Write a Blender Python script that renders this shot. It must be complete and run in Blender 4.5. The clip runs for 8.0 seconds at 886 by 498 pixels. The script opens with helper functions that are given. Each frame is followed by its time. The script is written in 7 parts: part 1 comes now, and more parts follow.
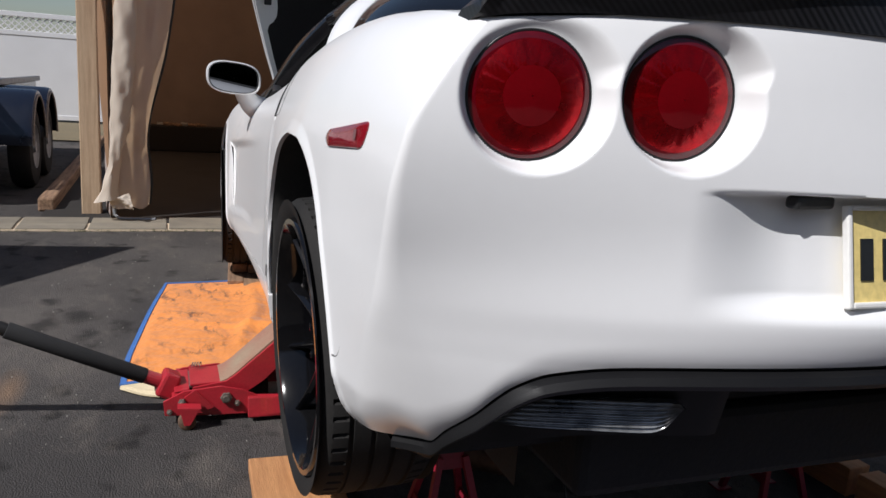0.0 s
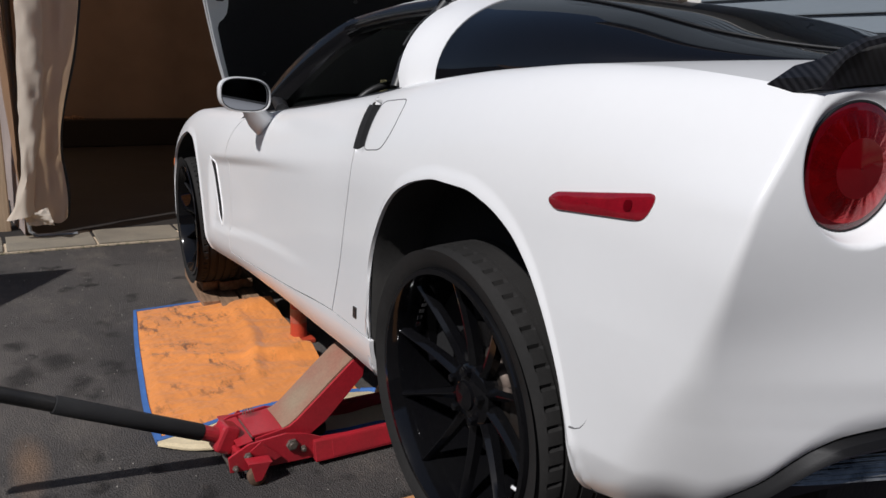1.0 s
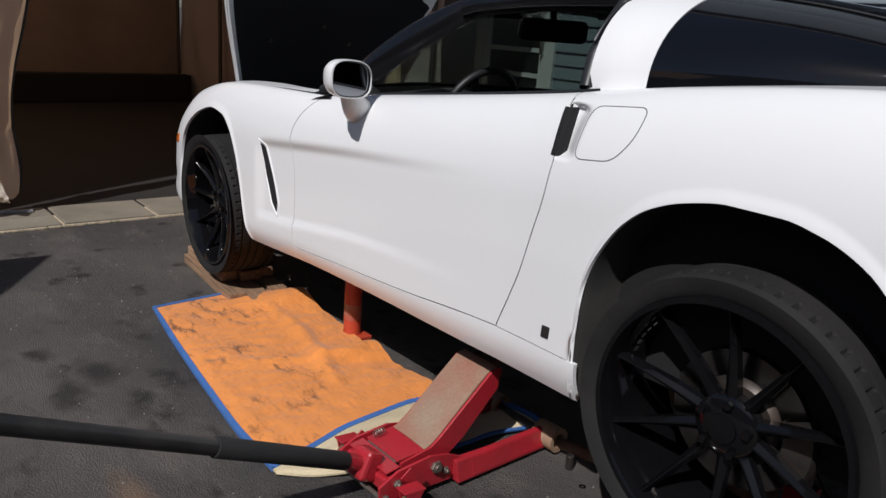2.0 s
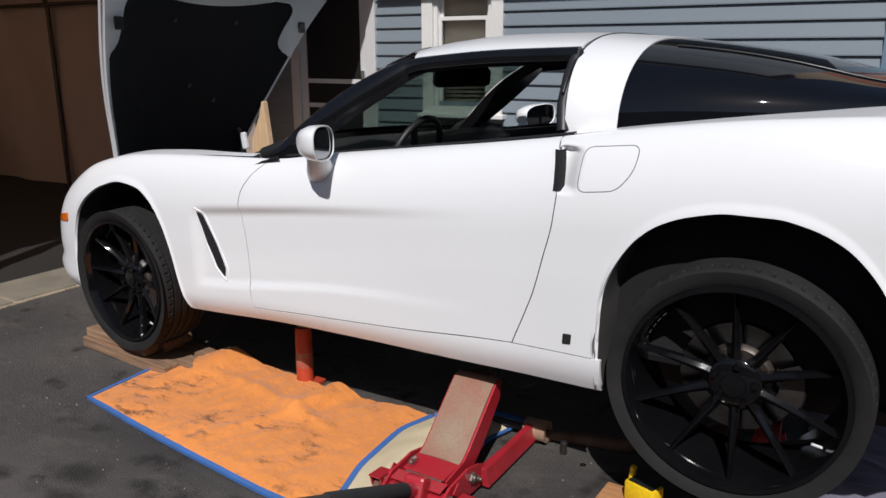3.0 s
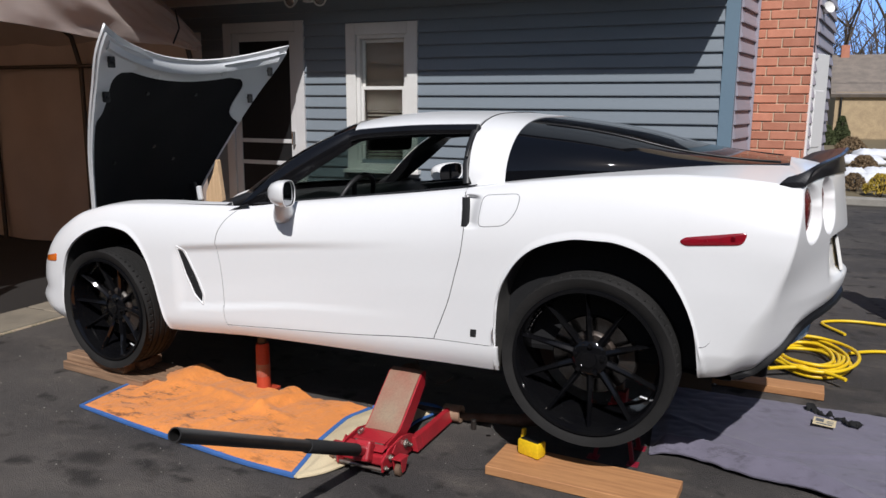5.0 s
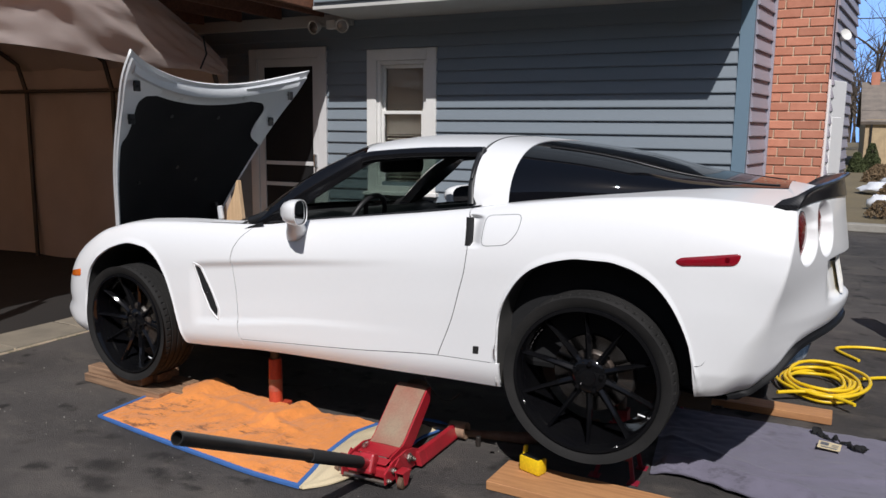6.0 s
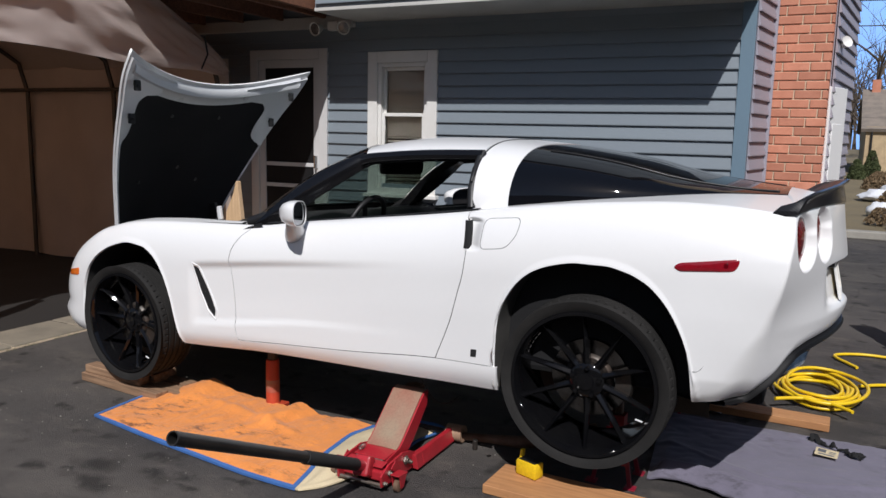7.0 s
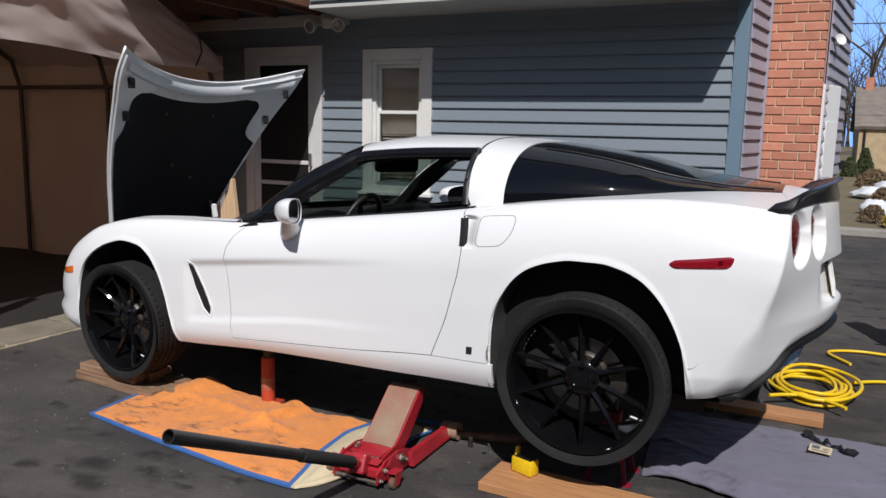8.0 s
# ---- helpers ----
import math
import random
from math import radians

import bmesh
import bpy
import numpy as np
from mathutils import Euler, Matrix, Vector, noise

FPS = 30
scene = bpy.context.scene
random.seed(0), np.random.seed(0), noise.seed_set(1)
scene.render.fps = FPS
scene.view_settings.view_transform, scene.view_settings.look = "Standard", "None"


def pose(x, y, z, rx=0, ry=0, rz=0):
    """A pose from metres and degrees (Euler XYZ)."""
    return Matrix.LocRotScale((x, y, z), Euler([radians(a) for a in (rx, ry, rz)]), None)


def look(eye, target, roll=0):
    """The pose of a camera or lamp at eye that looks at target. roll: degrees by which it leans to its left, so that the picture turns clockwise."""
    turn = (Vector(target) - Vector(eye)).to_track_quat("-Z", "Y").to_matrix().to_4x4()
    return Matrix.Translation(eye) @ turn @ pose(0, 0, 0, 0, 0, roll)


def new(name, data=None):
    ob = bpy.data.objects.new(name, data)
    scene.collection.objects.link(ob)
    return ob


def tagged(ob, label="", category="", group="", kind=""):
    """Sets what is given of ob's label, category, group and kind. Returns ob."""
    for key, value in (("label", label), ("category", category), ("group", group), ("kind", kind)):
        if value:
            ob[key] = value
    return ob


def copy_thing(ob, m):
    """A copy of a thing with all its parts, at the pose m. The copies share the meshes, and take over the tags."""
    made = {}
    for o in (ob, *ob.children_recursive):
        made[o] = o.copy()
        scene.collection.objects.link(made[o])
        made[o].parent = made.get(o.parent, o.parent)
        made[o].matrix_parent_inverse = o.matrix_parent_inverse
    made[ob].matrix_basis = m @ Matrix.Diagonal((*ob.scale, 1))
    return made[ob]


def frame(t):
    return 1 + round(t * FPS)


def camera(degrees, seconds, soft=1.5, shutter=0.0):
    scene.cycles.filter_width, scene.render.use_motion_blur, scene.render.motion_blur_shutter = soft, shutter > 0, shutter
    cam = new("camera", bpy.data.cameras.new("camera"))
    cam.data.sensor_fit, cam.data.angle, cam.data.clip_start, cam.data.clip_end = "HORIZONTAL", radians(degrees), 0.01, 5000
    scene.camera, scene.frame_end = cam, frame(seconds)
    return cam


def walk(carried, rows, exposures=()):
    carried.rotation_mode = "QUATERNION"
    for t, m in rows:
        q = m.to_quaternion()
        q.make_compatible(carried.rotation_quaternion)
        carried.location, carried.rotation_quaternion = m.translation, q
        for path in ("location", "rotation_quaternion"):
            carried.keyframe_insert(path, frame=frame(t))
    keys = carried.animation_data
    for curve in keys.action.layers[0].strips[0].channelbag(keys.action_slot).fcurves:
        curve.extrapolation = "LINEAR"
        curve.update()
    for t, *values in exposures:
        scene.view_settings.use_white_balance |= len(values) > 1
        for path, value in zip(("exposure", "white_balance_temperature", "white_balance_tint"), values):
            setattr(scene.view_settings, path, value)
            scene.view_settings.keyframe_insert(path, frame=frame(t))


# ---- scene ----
# ---------------------------------------------------------------- camera
cam = camera(59.9, 8.0)
PATH = [
    (0, (4.478, -0.333, 1.174), (2.645, 0.353, 0.761), 3.9),
    (0.2, (4.464, -0.484, 1.21), (2.696, 0.359, 0.807), 3.3),
    (0.5, (4.358, -0.662, 1.237), (2.669, 0.313, 0.793), 2.4),
    (1, (4.087, -0.891, 1.298), (2.423, 0.111, 0.821), 2.0),
    (1.5, (3.792, -1.2, 1.326), (2.231, -0.07, 0.791), 3.8),
    (1.7, (3.655, -1.308, 1.338), (2.129, -0.149, 0.767), 4.3),
    (2.8, (3.038, -1.981, 1.436), (1.961, -0.368, 0.949), 0.9),
    (3, (3.039, -2.13, 1.468), (2.033, -0.477, 0.964), -0.2),
    (3.5, (3.206, -2.446, 1.49), (2.223, -0.766, 1.029), -0.4),
    (4, (3.276, -2.694, 1.524), (2.374, -0.956, 1.115), 0.8),
    (4.5, (3.306, -2.893, 1.546), (2.476, -1.111, 1.175), 0.4),
    (4.7, (3.343, -2.925, 1.56), (2.533, -1.136, 1.184), 0.4),
    (6, (3.535, -3.001, 1.55), (2.647, -1.236, 1.243), 0.7),
    (6.5, (3.539, -3.002, 1.553), (2.643, -1.238, 1.259), 1.0),
    (7, (3.537, -2.996, 1.549), (2.649, -1.229, 1.249), 1.3),
    (7.5, (3.538, -2.992, 1.548), (2.657, -1.223, 1.238), 1.2),
    (8, (3.535, -2.999, 1.55), (2.66, -1.227, 1.244), 1.3),
]
EXPOSURES = [(t, stops, 6330, 11.5) for t, stops in ((0.0, 0.2), (0.2, 0.04), (0.5, -0.04), (1.0, -0.16), (1.6, -0.18), (3.0, -0.04), (4.0, 0.02), (8.0, 0.02))]
walk(cam, [(t, look(eye, target, roll)) for t, eye, target, roll in PATH], EXPOSURES)

# ---------------------------------------------------------------- light
SUN_TO = Vector((0.40, -0.86, 1.0)).normalized()
world = bpy.data.worlds.new("sky")
scene.world = world
world.use_nodes = True
wn = world.node_tree
sky = wn.nodes.new("ShaderNodeTexSky")
sky.sky_type = "NISHITA"
sky.sun_disc = False
sky.sun_elevation = math.asin(SUN_TO.z)
sky.sun_rotation = math.atan2(SUN_TO.x, SUN_TO.y)
wn.nodes["Background"].inputs["Strength"].default_value = 0.060
wn.links.new(sky.outputs["Color"], wn.nodes["Background"].inputs["Color"])
sun_data = bpy.data.lights.new("sun", "SUN")
sun_data.energy, sun_data.angle, sun_data.color = 4.1, radians(0.53), (1.0, 0.975, 0.945)
sun_lamp = new("sun", sun_data)
sun_lamp.matrix_world = look(SUN_TO * 40, (0, 0, 0))

# ---------------------------------------------------------------- materials


def surface(name, base, rough=0.6, metal=0.0, second=None, amount=0.5, scale=8.0, fine=90.0, bump=0.15, bump_size=0.004,
            coat=0.0, spread=0.0, stretch=(1, 1, 1), rough_var=0.12, fine_amount=0.25, clear=0.0, sheen=0.0, ior=1.5):
    """A node material: two colours mixed by a broad noise, a fine noise over it, uneven gloss and a fine relief."""
    m = bpy.data.materials.new(name)
    m.use_nodes = True
    n, l = m.node_tree.nodes, m.node_tree.links
    b = n["Principled BSDF"]
    co = n.new("ShaderNodeTexCoord")
    mp = n.new("ShaderNodeMapping")
    mp.inputs["Scale"].default_value = stretch
    l.new(co.outputs["Object"], mp.inputs["Vector"])
    info = n.new("ShaderNodeObjectInfo")
    shift = n.new("ShaderNodeVectorMath")
    shift.operation = "MULTIPLY_ADD"
    shift.inputs[1].default_value = (1, 1, 1)
    off = n.new("ShaderNodeVectorMath")
    off.operation = "SCALE"
    off.inputs["Scale"].default_value = 37.0
    cmb = n.new("ShaderNodeCombineXYZ")
    for k in "XYZ":
        l.new(info.outputs["Random"], cmb.inputs[k])
    l.new(cmb.outputs[0], off.inputs[0])
    l.new(mp.outputs[0], shift.inputs[0])
    l.new(off.outputs[0], shift.inputs[2])
    big = n.new("ShaderNodeTexNoise")
    big.inputs["Scale"].default_value, big.inputs["Detail"].default_value = scale, 6.0
    small = n.new("ShaderNodeTexNoise")
    small.inputs["Scale"].default_value, small.inputs["Detail"].default_value = fine, 4.0
    for t in (big, small):
        l.new(shift.outputs[0], t.inputs["Vector"])
    ramp = n.new("ShaderNodeMapRange")
    ramp.inputs["From Min"].default_value, ramp.inputs["From Max"].default_value = 0.35, 0.68
    ramp.inputs["To Max"].default_value = amount
    l.new(big.outputs["Fac"], ramp.inputs["Value"])
    mix = n.new("ShaderNodeMix")
    mix.data_type = "RGBA"
    second = second or tuple(c * 0.6 for c in base)
    mix.inputs["A"].default_value, mix.inputs["B"].default_value = (*base, 1), (*second, 1)
    l.new(ramp.outputs["Result"], mix.inputs["Factor"])
    tone = n.new("ShaderNodeHueSaturation")
    val = n.new("ShaderNodeMapRange")
    val.inputs["To Min"].default_value, val.inputs["To Max"].default_value = 1 - fine_amount, 1 + fine_amount
    l.new(small.outputs["Fac"], val.inputs["Value"])
    if spread:
        rnd = n.new("ShaderNodeMapRange")
        rnd.inputs["To Min"].default_value, rnd.inputs["To Max"].default_value = 1 - spread, 1 + spread
        l.new(info.outputs["Random"], rnd.inputs["Value"])
        mul = n.new("ShaderNodeMath")
        mul.operation = "MULTIPLY"
        l.new(val.outputs["Result"], mul.inputs[0])
        l.new(rnd.outputs["Result"], mul.inputs[1])
        l.new(mul.outputs[0], tone.inputs["Value"])
    else:
        l.new(val.outputs["Result"], tone.inputs["Value"])
    l.new(mix.outputs["Result"], tone.inputs["Color"])
    l.new(tone.outputs["Color"], b.inputs["Base Color"])
    rr = n.new("ShaderNodeMapRange")
    rr.inputs["To Min"].default_value, rr.inputs["To Max"].default_value = max(0.02, rough - rough_var), min(1, rough + rough_var)
    l.new(big.outputs["Fac"], rr.inputs["Value"])
    l.new(rr.outputs["Result"], b.inputs["Roughness"])
    b.inputs["Metallic"].default_value = metal
    b.inputs["IOR"].default_value = ior
    b.inputs["Coat Weight"].default_value = coat
    b.inputs["Coat Roughness"].default_value = 0.04
    b.inputs["Transmission Weight"].default_value = clear
    b.inputs["Sheen Weight"].default_value = sheen
    if bump:
        bp = n.new("ShaderNodeBump")
        bp.inputs["Strength"].default_value, bp.inputs["Distance"].default_value = bump, bump_size
        l.new(small.outputs["Fac"], bp.inputs["Height"])
        l.new(bp.outputs["Normal"], b.inputs["Normal"])
    return m


def glass(name, tint, rough=0.0):
    m = bpy.data.materials.new(name)
    m.use_nodes = True
    b = m.node_tree.nodes["Principled BSDF"]
    b.inputs["Base Color"].default_value = (*tint, 1)
    b.inputs["Transmission Weight"].default_value, b.inputs["Roughness"].default_value = 1.0, rough
    b.inputs["IOR"].default_value = 1.45
    return m


def asphalt_material():
    """Old patched asphalt: grit, pale dust, dark oil spots and hairline cracks."""
    m = surface("asphalt", (0.058, 0.053, 0.051), 0.85, second=(0.112, 0.101, 0.093), amount=0.85, scale=1.1, fine=190, bump=1.0, bump_size=0.012, fine_amount=0.75)
    n, l = m.node_tree.nodes, m.node_tree.links
    b = n["Principled BSDF"]
    src = b.inputs["Base Color"].links[0].from_socket
    co = n.new("ShaderNodeTexCoord")
    oil = n.new("ShaderNodeTexNoise")
    oil.inputs["Scale"].default_value, oil.inputs["Detail"].default_value = 5.5, 2.0
    l.new(co.outputs["Object"], oil.inputs["Vector"])
    spot = n.new("ShaderNodeMapRange")
    spot.inputs["From Min"].default_value, spot.inputs["From Max"].default_value = 0.60, 0.69
    spot.inputs["To Max"].default_value = 0.85
    l.new(oil.outputs["Fac"], spot.inputs["Value"])
    dark = n.new("ShaderNodeMix")
    dark.data_type = "RGBA"
    dark.inputs["B"].default_value = (0.022, 0.02, 0.019, 1)
    l.new(spot.outputs["Result"], dark.inputs["Factor"])
    l.new(src, dark.inputs["A"])
    wob = n.new("ShaderNodeTexNoise")
    wob.inputs["Scale"].default_value, wob.inputs["Detail"].default_value = 2.5, 5
    l.new(co.outputs["Object"], wob.inputs["Vector"])
    warp = n.new("ShaderNodeMix")
    warp.data_type = "VECTOR"
    warp.inputs["Factor"].default_value = 0.25
    l.new(co.outputs["Object"], warp.inputs["A"])
    l.new(wob.outputs["Color"], warp.inputs["B"])
    cr = n.new("ShaderNodeTexVoronoi")
    cr.feature = "DISTANCE_TO_EDGE"
    cr.inputs["Scale"].default_value = 1.1
    l.new(warp.outputs["Result"], cr.inputs["Vector"])
    line = n.new("ShaderNodeMapRange")
    line.inputs["From Min"].default_value, line.inputs["From Max"].default_value = 0.002, 0.009
    line.inputs["To Min"].default_value, line.inputs["To Max"].default_value = 0.55, 0.0
    l.new(cr.outputs["Distance"], line.inputs["Value"])
    mask = n.new("ShaderNodeMath")
    mask.operation = "MULTIPLY"
    gate = n.new("ShaderNodeMapRange")
    gate.inputs["From Min"].default_value, gate.inputs["From Max"].default_value = 0.5, 0.62
    l.new(wob.outputs["Fac"], gate.inputs["Value"])
    l.new(line.outputs["Result"], mask.inputs[0])
    l.new(gate.outputs["Result"], mask.inputs[1])
    crack = n.new("ShaderNodeMix")
    crack.data_type = "RGBA"
    crack.inputs["B"].default_value = (0.015, 0.014, 0.013, 1)
    l.new(mask.outputs[0], crack.inputs["Factor"])
    l.new(dark.outputs["Result"], crack.inputs["A"])
    chip = n.new("ShaderNodeTexVoronoi")
    chip.inputs["Scale"].default_value = 120
    l.new(co.outputs["Object"], chip.inputs["Vector"])
    pale = n.new("ShaderNodeMapRange")
    pale.inputs["From Min"].default_value, pale.inputs["From Max"].default_value = 0.10, 0.16
    pale.inputs["To Min"].default_value, pale.inputs["To Max"].default_value = 0.5, 0.0
    l.new(chip.outputs["Distance"], pale.inputs["Value"])
    grit = n.new("ShaderNodeMix")
    grit.data_type = "RGBA"
    grit.inputs["B"].default_value = (0.17, 0.165, 0.155, 1)
    l.new(pale.outputs["Result"], grit.inputs["Factor"])
    l.new(crack.outputs["Result"], grit.inputs["A"])
    dust = n.new("ShaderNodeTexNoise")
    dust.inputs["Scale"].default_value, dust.inputs["Detail"].default_value, dust.inputs["Roughness"].default_value = 2.6, 10, 0.72
    mapd = n.new("ShaderNodeMapping")
    mapd.inputs["Scale"].default_value, mapd.inputs["Location"].default_value = (0.8, 1.5, 1), (3.1, 7.7, 0)
    l.new(co.outputs["Object"], mapd.inputs["Vector"])
    l.new(mapd.outputs[0], dust.inputs["Vector"])
    dm = n.new("ShaderNodeMapRange")
    dm.inputs["From Min"].default_value, dm.inputs["From Max"].default_value, dm.inputs["To Max"].default_value = 0.50, 0.68, 0.75
    l.new(dust.outputs["Fac"], dm.inputs["Value"])
    sand = n.new("ShaderNodeMix")
    sand.data_type = "RGBA"
    sand.inputs["B"].default_value = (0.150, 0.130, 0.112, 1)
    l.new(dm.outputs["Result"], sand.inputs["Factor"])
    l.new(grit.outputs["Result"], sand.inputs["A"])
    rough_edge = n.new("ShaderNodeTexNoise")
    rough_edge.inputs["Scale"].default_value, rough_edge.inputs["Detail"].default_value, rough_edge.inputs["Roughness"].default_value = 7.0, 6, 0.65
    l.new(co.outputs["Object"], rough_edge.inputs["Vector"])
    bent = n.new("ShaderNodeVectorMath")
    bent.operation = "MULTIPLY_ADD"
    bent.inputs[1].default_value = (0.34, 0.20, 0)
    l.new(rough_edge.outputs["Color"], bent.inputs[0])
    back = n.new("ShaderNodeVectorMath")
    back.operation = "SUBTRACT"
    back.inputs[1].default_value = (0.17, 0.10, 0)
    l.new(co.outputs["Object"], back.inputs[0])
    l.new(back.outputs[0], bent.inputs[2])
    stain = None
    for x, y, rx, ry in ((0.91, -0.65, 0.07, 0.035), (1.07, -0.59, 0.045, 0.025), (1.16, -0.66, 0.045, 0.025), (0.64, -0.71, 0.13, 0.06), (0.39, -0.86, 0.06, 0.04), (-0.18, -0.285, 0.06, 0.04),
                         (1.335, -0.525, 0.05, 0.02), (0.75, -0.84, 0.16, 0.05), (0.82, -0.51, 0.09, 0.03), (0.56, -0.80, 0.04, 0.02)):
        mp = n.new("ShaderNodeMapping")
        mp.inputs["Scale"].default_value, mp.inputs["Location"].default_value = (1 / rx, 1 / ry, 0), (-x / rx, -y / ry, 0)
        dist = n.new("ShaderNodeVectorMath")
        dist.operation = "LENGTH"
        l.new(bent.outputs[0], mp.inputs["Vector"])
        l.new(mp.outputs[0], dist.inputs[0])
        near = n.new("ShaderNodeMath")
        near.operation = "SUBTRACT"
        near.inputs[0].default_value = 1.35
        l.new(dist.outputs["Value"], near.inputs[1])
        if stain:
            most = n.new("ShaderNodeMath")
            most.operation = "MAXIMUM"
            l.new(stain, most.inputs[0])
            l.new(near.outputs[0], most.inputs[1])
            stain = most.outputs[0]
        else:
            stain = near.outputs[0]
    ragged = n.new("ShaderNodeMath")
    ragged.operation = "ADD"
    l.new(stain, ragged.inputs[0])
    l.new(dust.outputs["Fac"], ragged.inputs[1])
    soak = n.new("ShaderNodeMapRange")
    soak.inputs["From Min"].default_value, soak.inputs["From Max"].default_value, soak.inputs["To Max"].default_value = 0.35, 1.55, 0.8
    l.new(ragged.outputs[0], soak.inputs["Value"])
    drip = n.new("ShaderNodeMix")
    drip.data_type = "RGBA"
    drip.inputs["B"].default_value = (0.024, 0.022, 0.021, 1)
    l.new(soak.outputs["Result"], drip.inputs["Factor"])
    trod = sand.outputs["Result"]
    for x, y, rx, ry, amount, tint in ((0.55, -0.85, 1.1, 0.42, 0.62, (0.150, 0.133, 0.120, 1)), (1.53, -0.86, 0.20, 0.06, 0.8, (0.24, 0.155, 0.10, 1))):
        mp = n.new("ShaderNodeMapping")
        mp.inputs["Scale"].default_value, mp.inputs["Location"].default_value = (1 / rx, 1 / ry, 0), (-x / rx, -y / ry, 0)
        l.new(co.outputs["Object"], mp.inputs["Vector"])
        dist = n.new("ShaderNodeVectorMath")
        dist.operation = "LENGTH"
        l.new(mp.outputs[0], dist.inputs[0])
        near = n.new("ShaderNodeMath")
        near.operation = "SUBTRACT"
        l.new(dust.outputs["Fac"], near.inputs[0])
        l.new(dist.outputs["Value"], near.inputs[1])
        much = n.new("ShaderNodeMapRange")
        much.inputs["From Min"].default_value, much.inputs["From Max"].default_value, much.inputs["To Max"].default_value = -0.7, 0.35, amount
        l.new(near.outputs[0], much.inputs["Value"])
        over = n.new("ShaderNodeMix")
        over.data_type = "RGBA"
        over.inputs["B"].default_value = tint
        l.new(much.outputs["Result"], over.inputs["Factor"])
        l.new(trod, over.inputs["A"])
        trod = over.outputs["Result"]
    l.new(trod, drip.inputs["A"])
    l.new(drip.outputs["Result"], b.inputs["Base Color"])
    b.inputs["Specular IOR Level"].default_value = 0.25
    b.inputs["Diffuse Roughness"].default_value = 0.0
    return m


def carbon_material():
    """Glossy woven carbon fibre."""
    m = surface("carbon_fibre", (0.012, 0.012, 0.014), 0.4, second=(0.02, 0.02, 0.022), coat=0.25, bump=0, ior=1.4)
    n, l = m.node_tree.nodes, m.node_tree.links
    b = n["Principled BSDF"]
    co = n.new("ShaderNodeTexCoord")
    chk = n.new("ShaderNodeTexWave")
    chk.bands_direction = "DIAGONAL"
    chk.inputs["Scale"].default_value = 42
    l.new(co.outputs["Object"], chk.inputs["Vector"])
    mix = n.new("ShaderNodeMix")
    mix.data_type = "RGBA"
    mix.inputs["A"].default_value, mix.inputs["B"].default_value = (0.003, 0.003, 0.004, 1), (0.016, 0.016, 0.019, 1)
    l.new(chk.outputs["Fac"], mix.inputs["Factor"])
    l.new(mix.outputs["Result"], b.inputs["Base Color"])
    return m


def blanket_material(name, base, dark, stain=0.5):
    """Quilted moving blanket: fine weave, worn nap and black grease smears."""
    m = surface(name, base, 0.95, second=tuple(c * 0.82 for c in base), amount=0.6, scale=5, fine=240, bump=0.5, bump_size=0.003, fine_amount=0.16)
    n, l = m.node_tree.nodes, m.node_tree.links
    b = n["Principled BSDF"]
    src = b.inputs["Base Color"].links[0].from_socket
    co = n.new("ShaderNodeTexCoord")
    mp = n.new("ShaderNodeMapping")
    mp.inputs["Scale"].default_value = (5.0, 13.0, 3)
    l.new(co.outputs["Object"], mp.inputs["Vector"])
    t = n.new("ShaderNodeTexNoise")
    t.inputs["Scale"].default_value, t.inputs["Detail"].default_value, t.inputs["Roughness"].default_value = 1.5, 12, 0.78
    l.new(mp.outputs[0], t.inputs["Vector"])
    r = n.new("ShaderNodeMapRange")
    r.inputs["From Min"].default_value, r.inputs["From Max"].default_value = 0.52, 0.60
    r.inputs["To Max"].default_value = stain
    l.new(t.outputs["Fac"], r.inputs["Value"])
    # the smears gather in a few places
    area = n.new("ShaderNodeTexNoise")
    area.inputs["Scale"].default_value, area.inputs["Detail"].default_value = 3.4, 2.0
    l.new(co.outputs["Object"], area.inputs["Vector"])
    gate = n.new("ShaderNodeMapRange")
    gate.inputs["From Min"].default_value, gate.inputs["From Max"].default_value = 0.46, 0.60
    l.new(area.outputs["Fac"], gate.inputs["Value"])
    both_on = n.new("ShaderNodeMath")
    both_on.operation = "MULTIPLY"
    l.new(r.outputs["Result"], both_on.inputs[0])
    l.new(gate.outputs["Result"], both_on.inputs[1])
    mix = n.new("ShaderNodeMix")
    mix.data_type = "RGBA"
    mix.inputs["B"].default_value = (*dark, 1)
    l.new(both_on.outputs[0], mix.inputs["Factor"])
    l.new(src, mix.inputs["A"])
    l.new(mix.outputs["Result"], b.inputs["Base Color"])
    b.inputs["Sheen Weight"].default_value = 0.2
    return m


def canvas_material(name, base, through_light):
    """Tarpaulin that lets some sunlight through."""
    m = surface(name, base, 0.85, second=tuple(c * 0.75 for c in base), amount=0.6, scale=2.5, fine=180, bump=0.3, bump_size=0.002, fine_amount=0.1)
    n, l = m.node_tree.nodes, m.node_tree.links
    b = n["Principled BSDF"]
    tr = n.new("ShaderNodeBsdfTranslucent")
    tr.inputs["Color"].default_value = (*through_light, 1)
    mix = n.new("ShaderNodeMixShader")
    mix.inputs[0].default_value = 0.40
    l.new(b.outputs[0], mix.inputs[1])
    l.new(tr.outputs[0], mix.inputs[2])
    l.new(mix.outputs[0], n["Material Output"].inputs["Surface"])
    return m


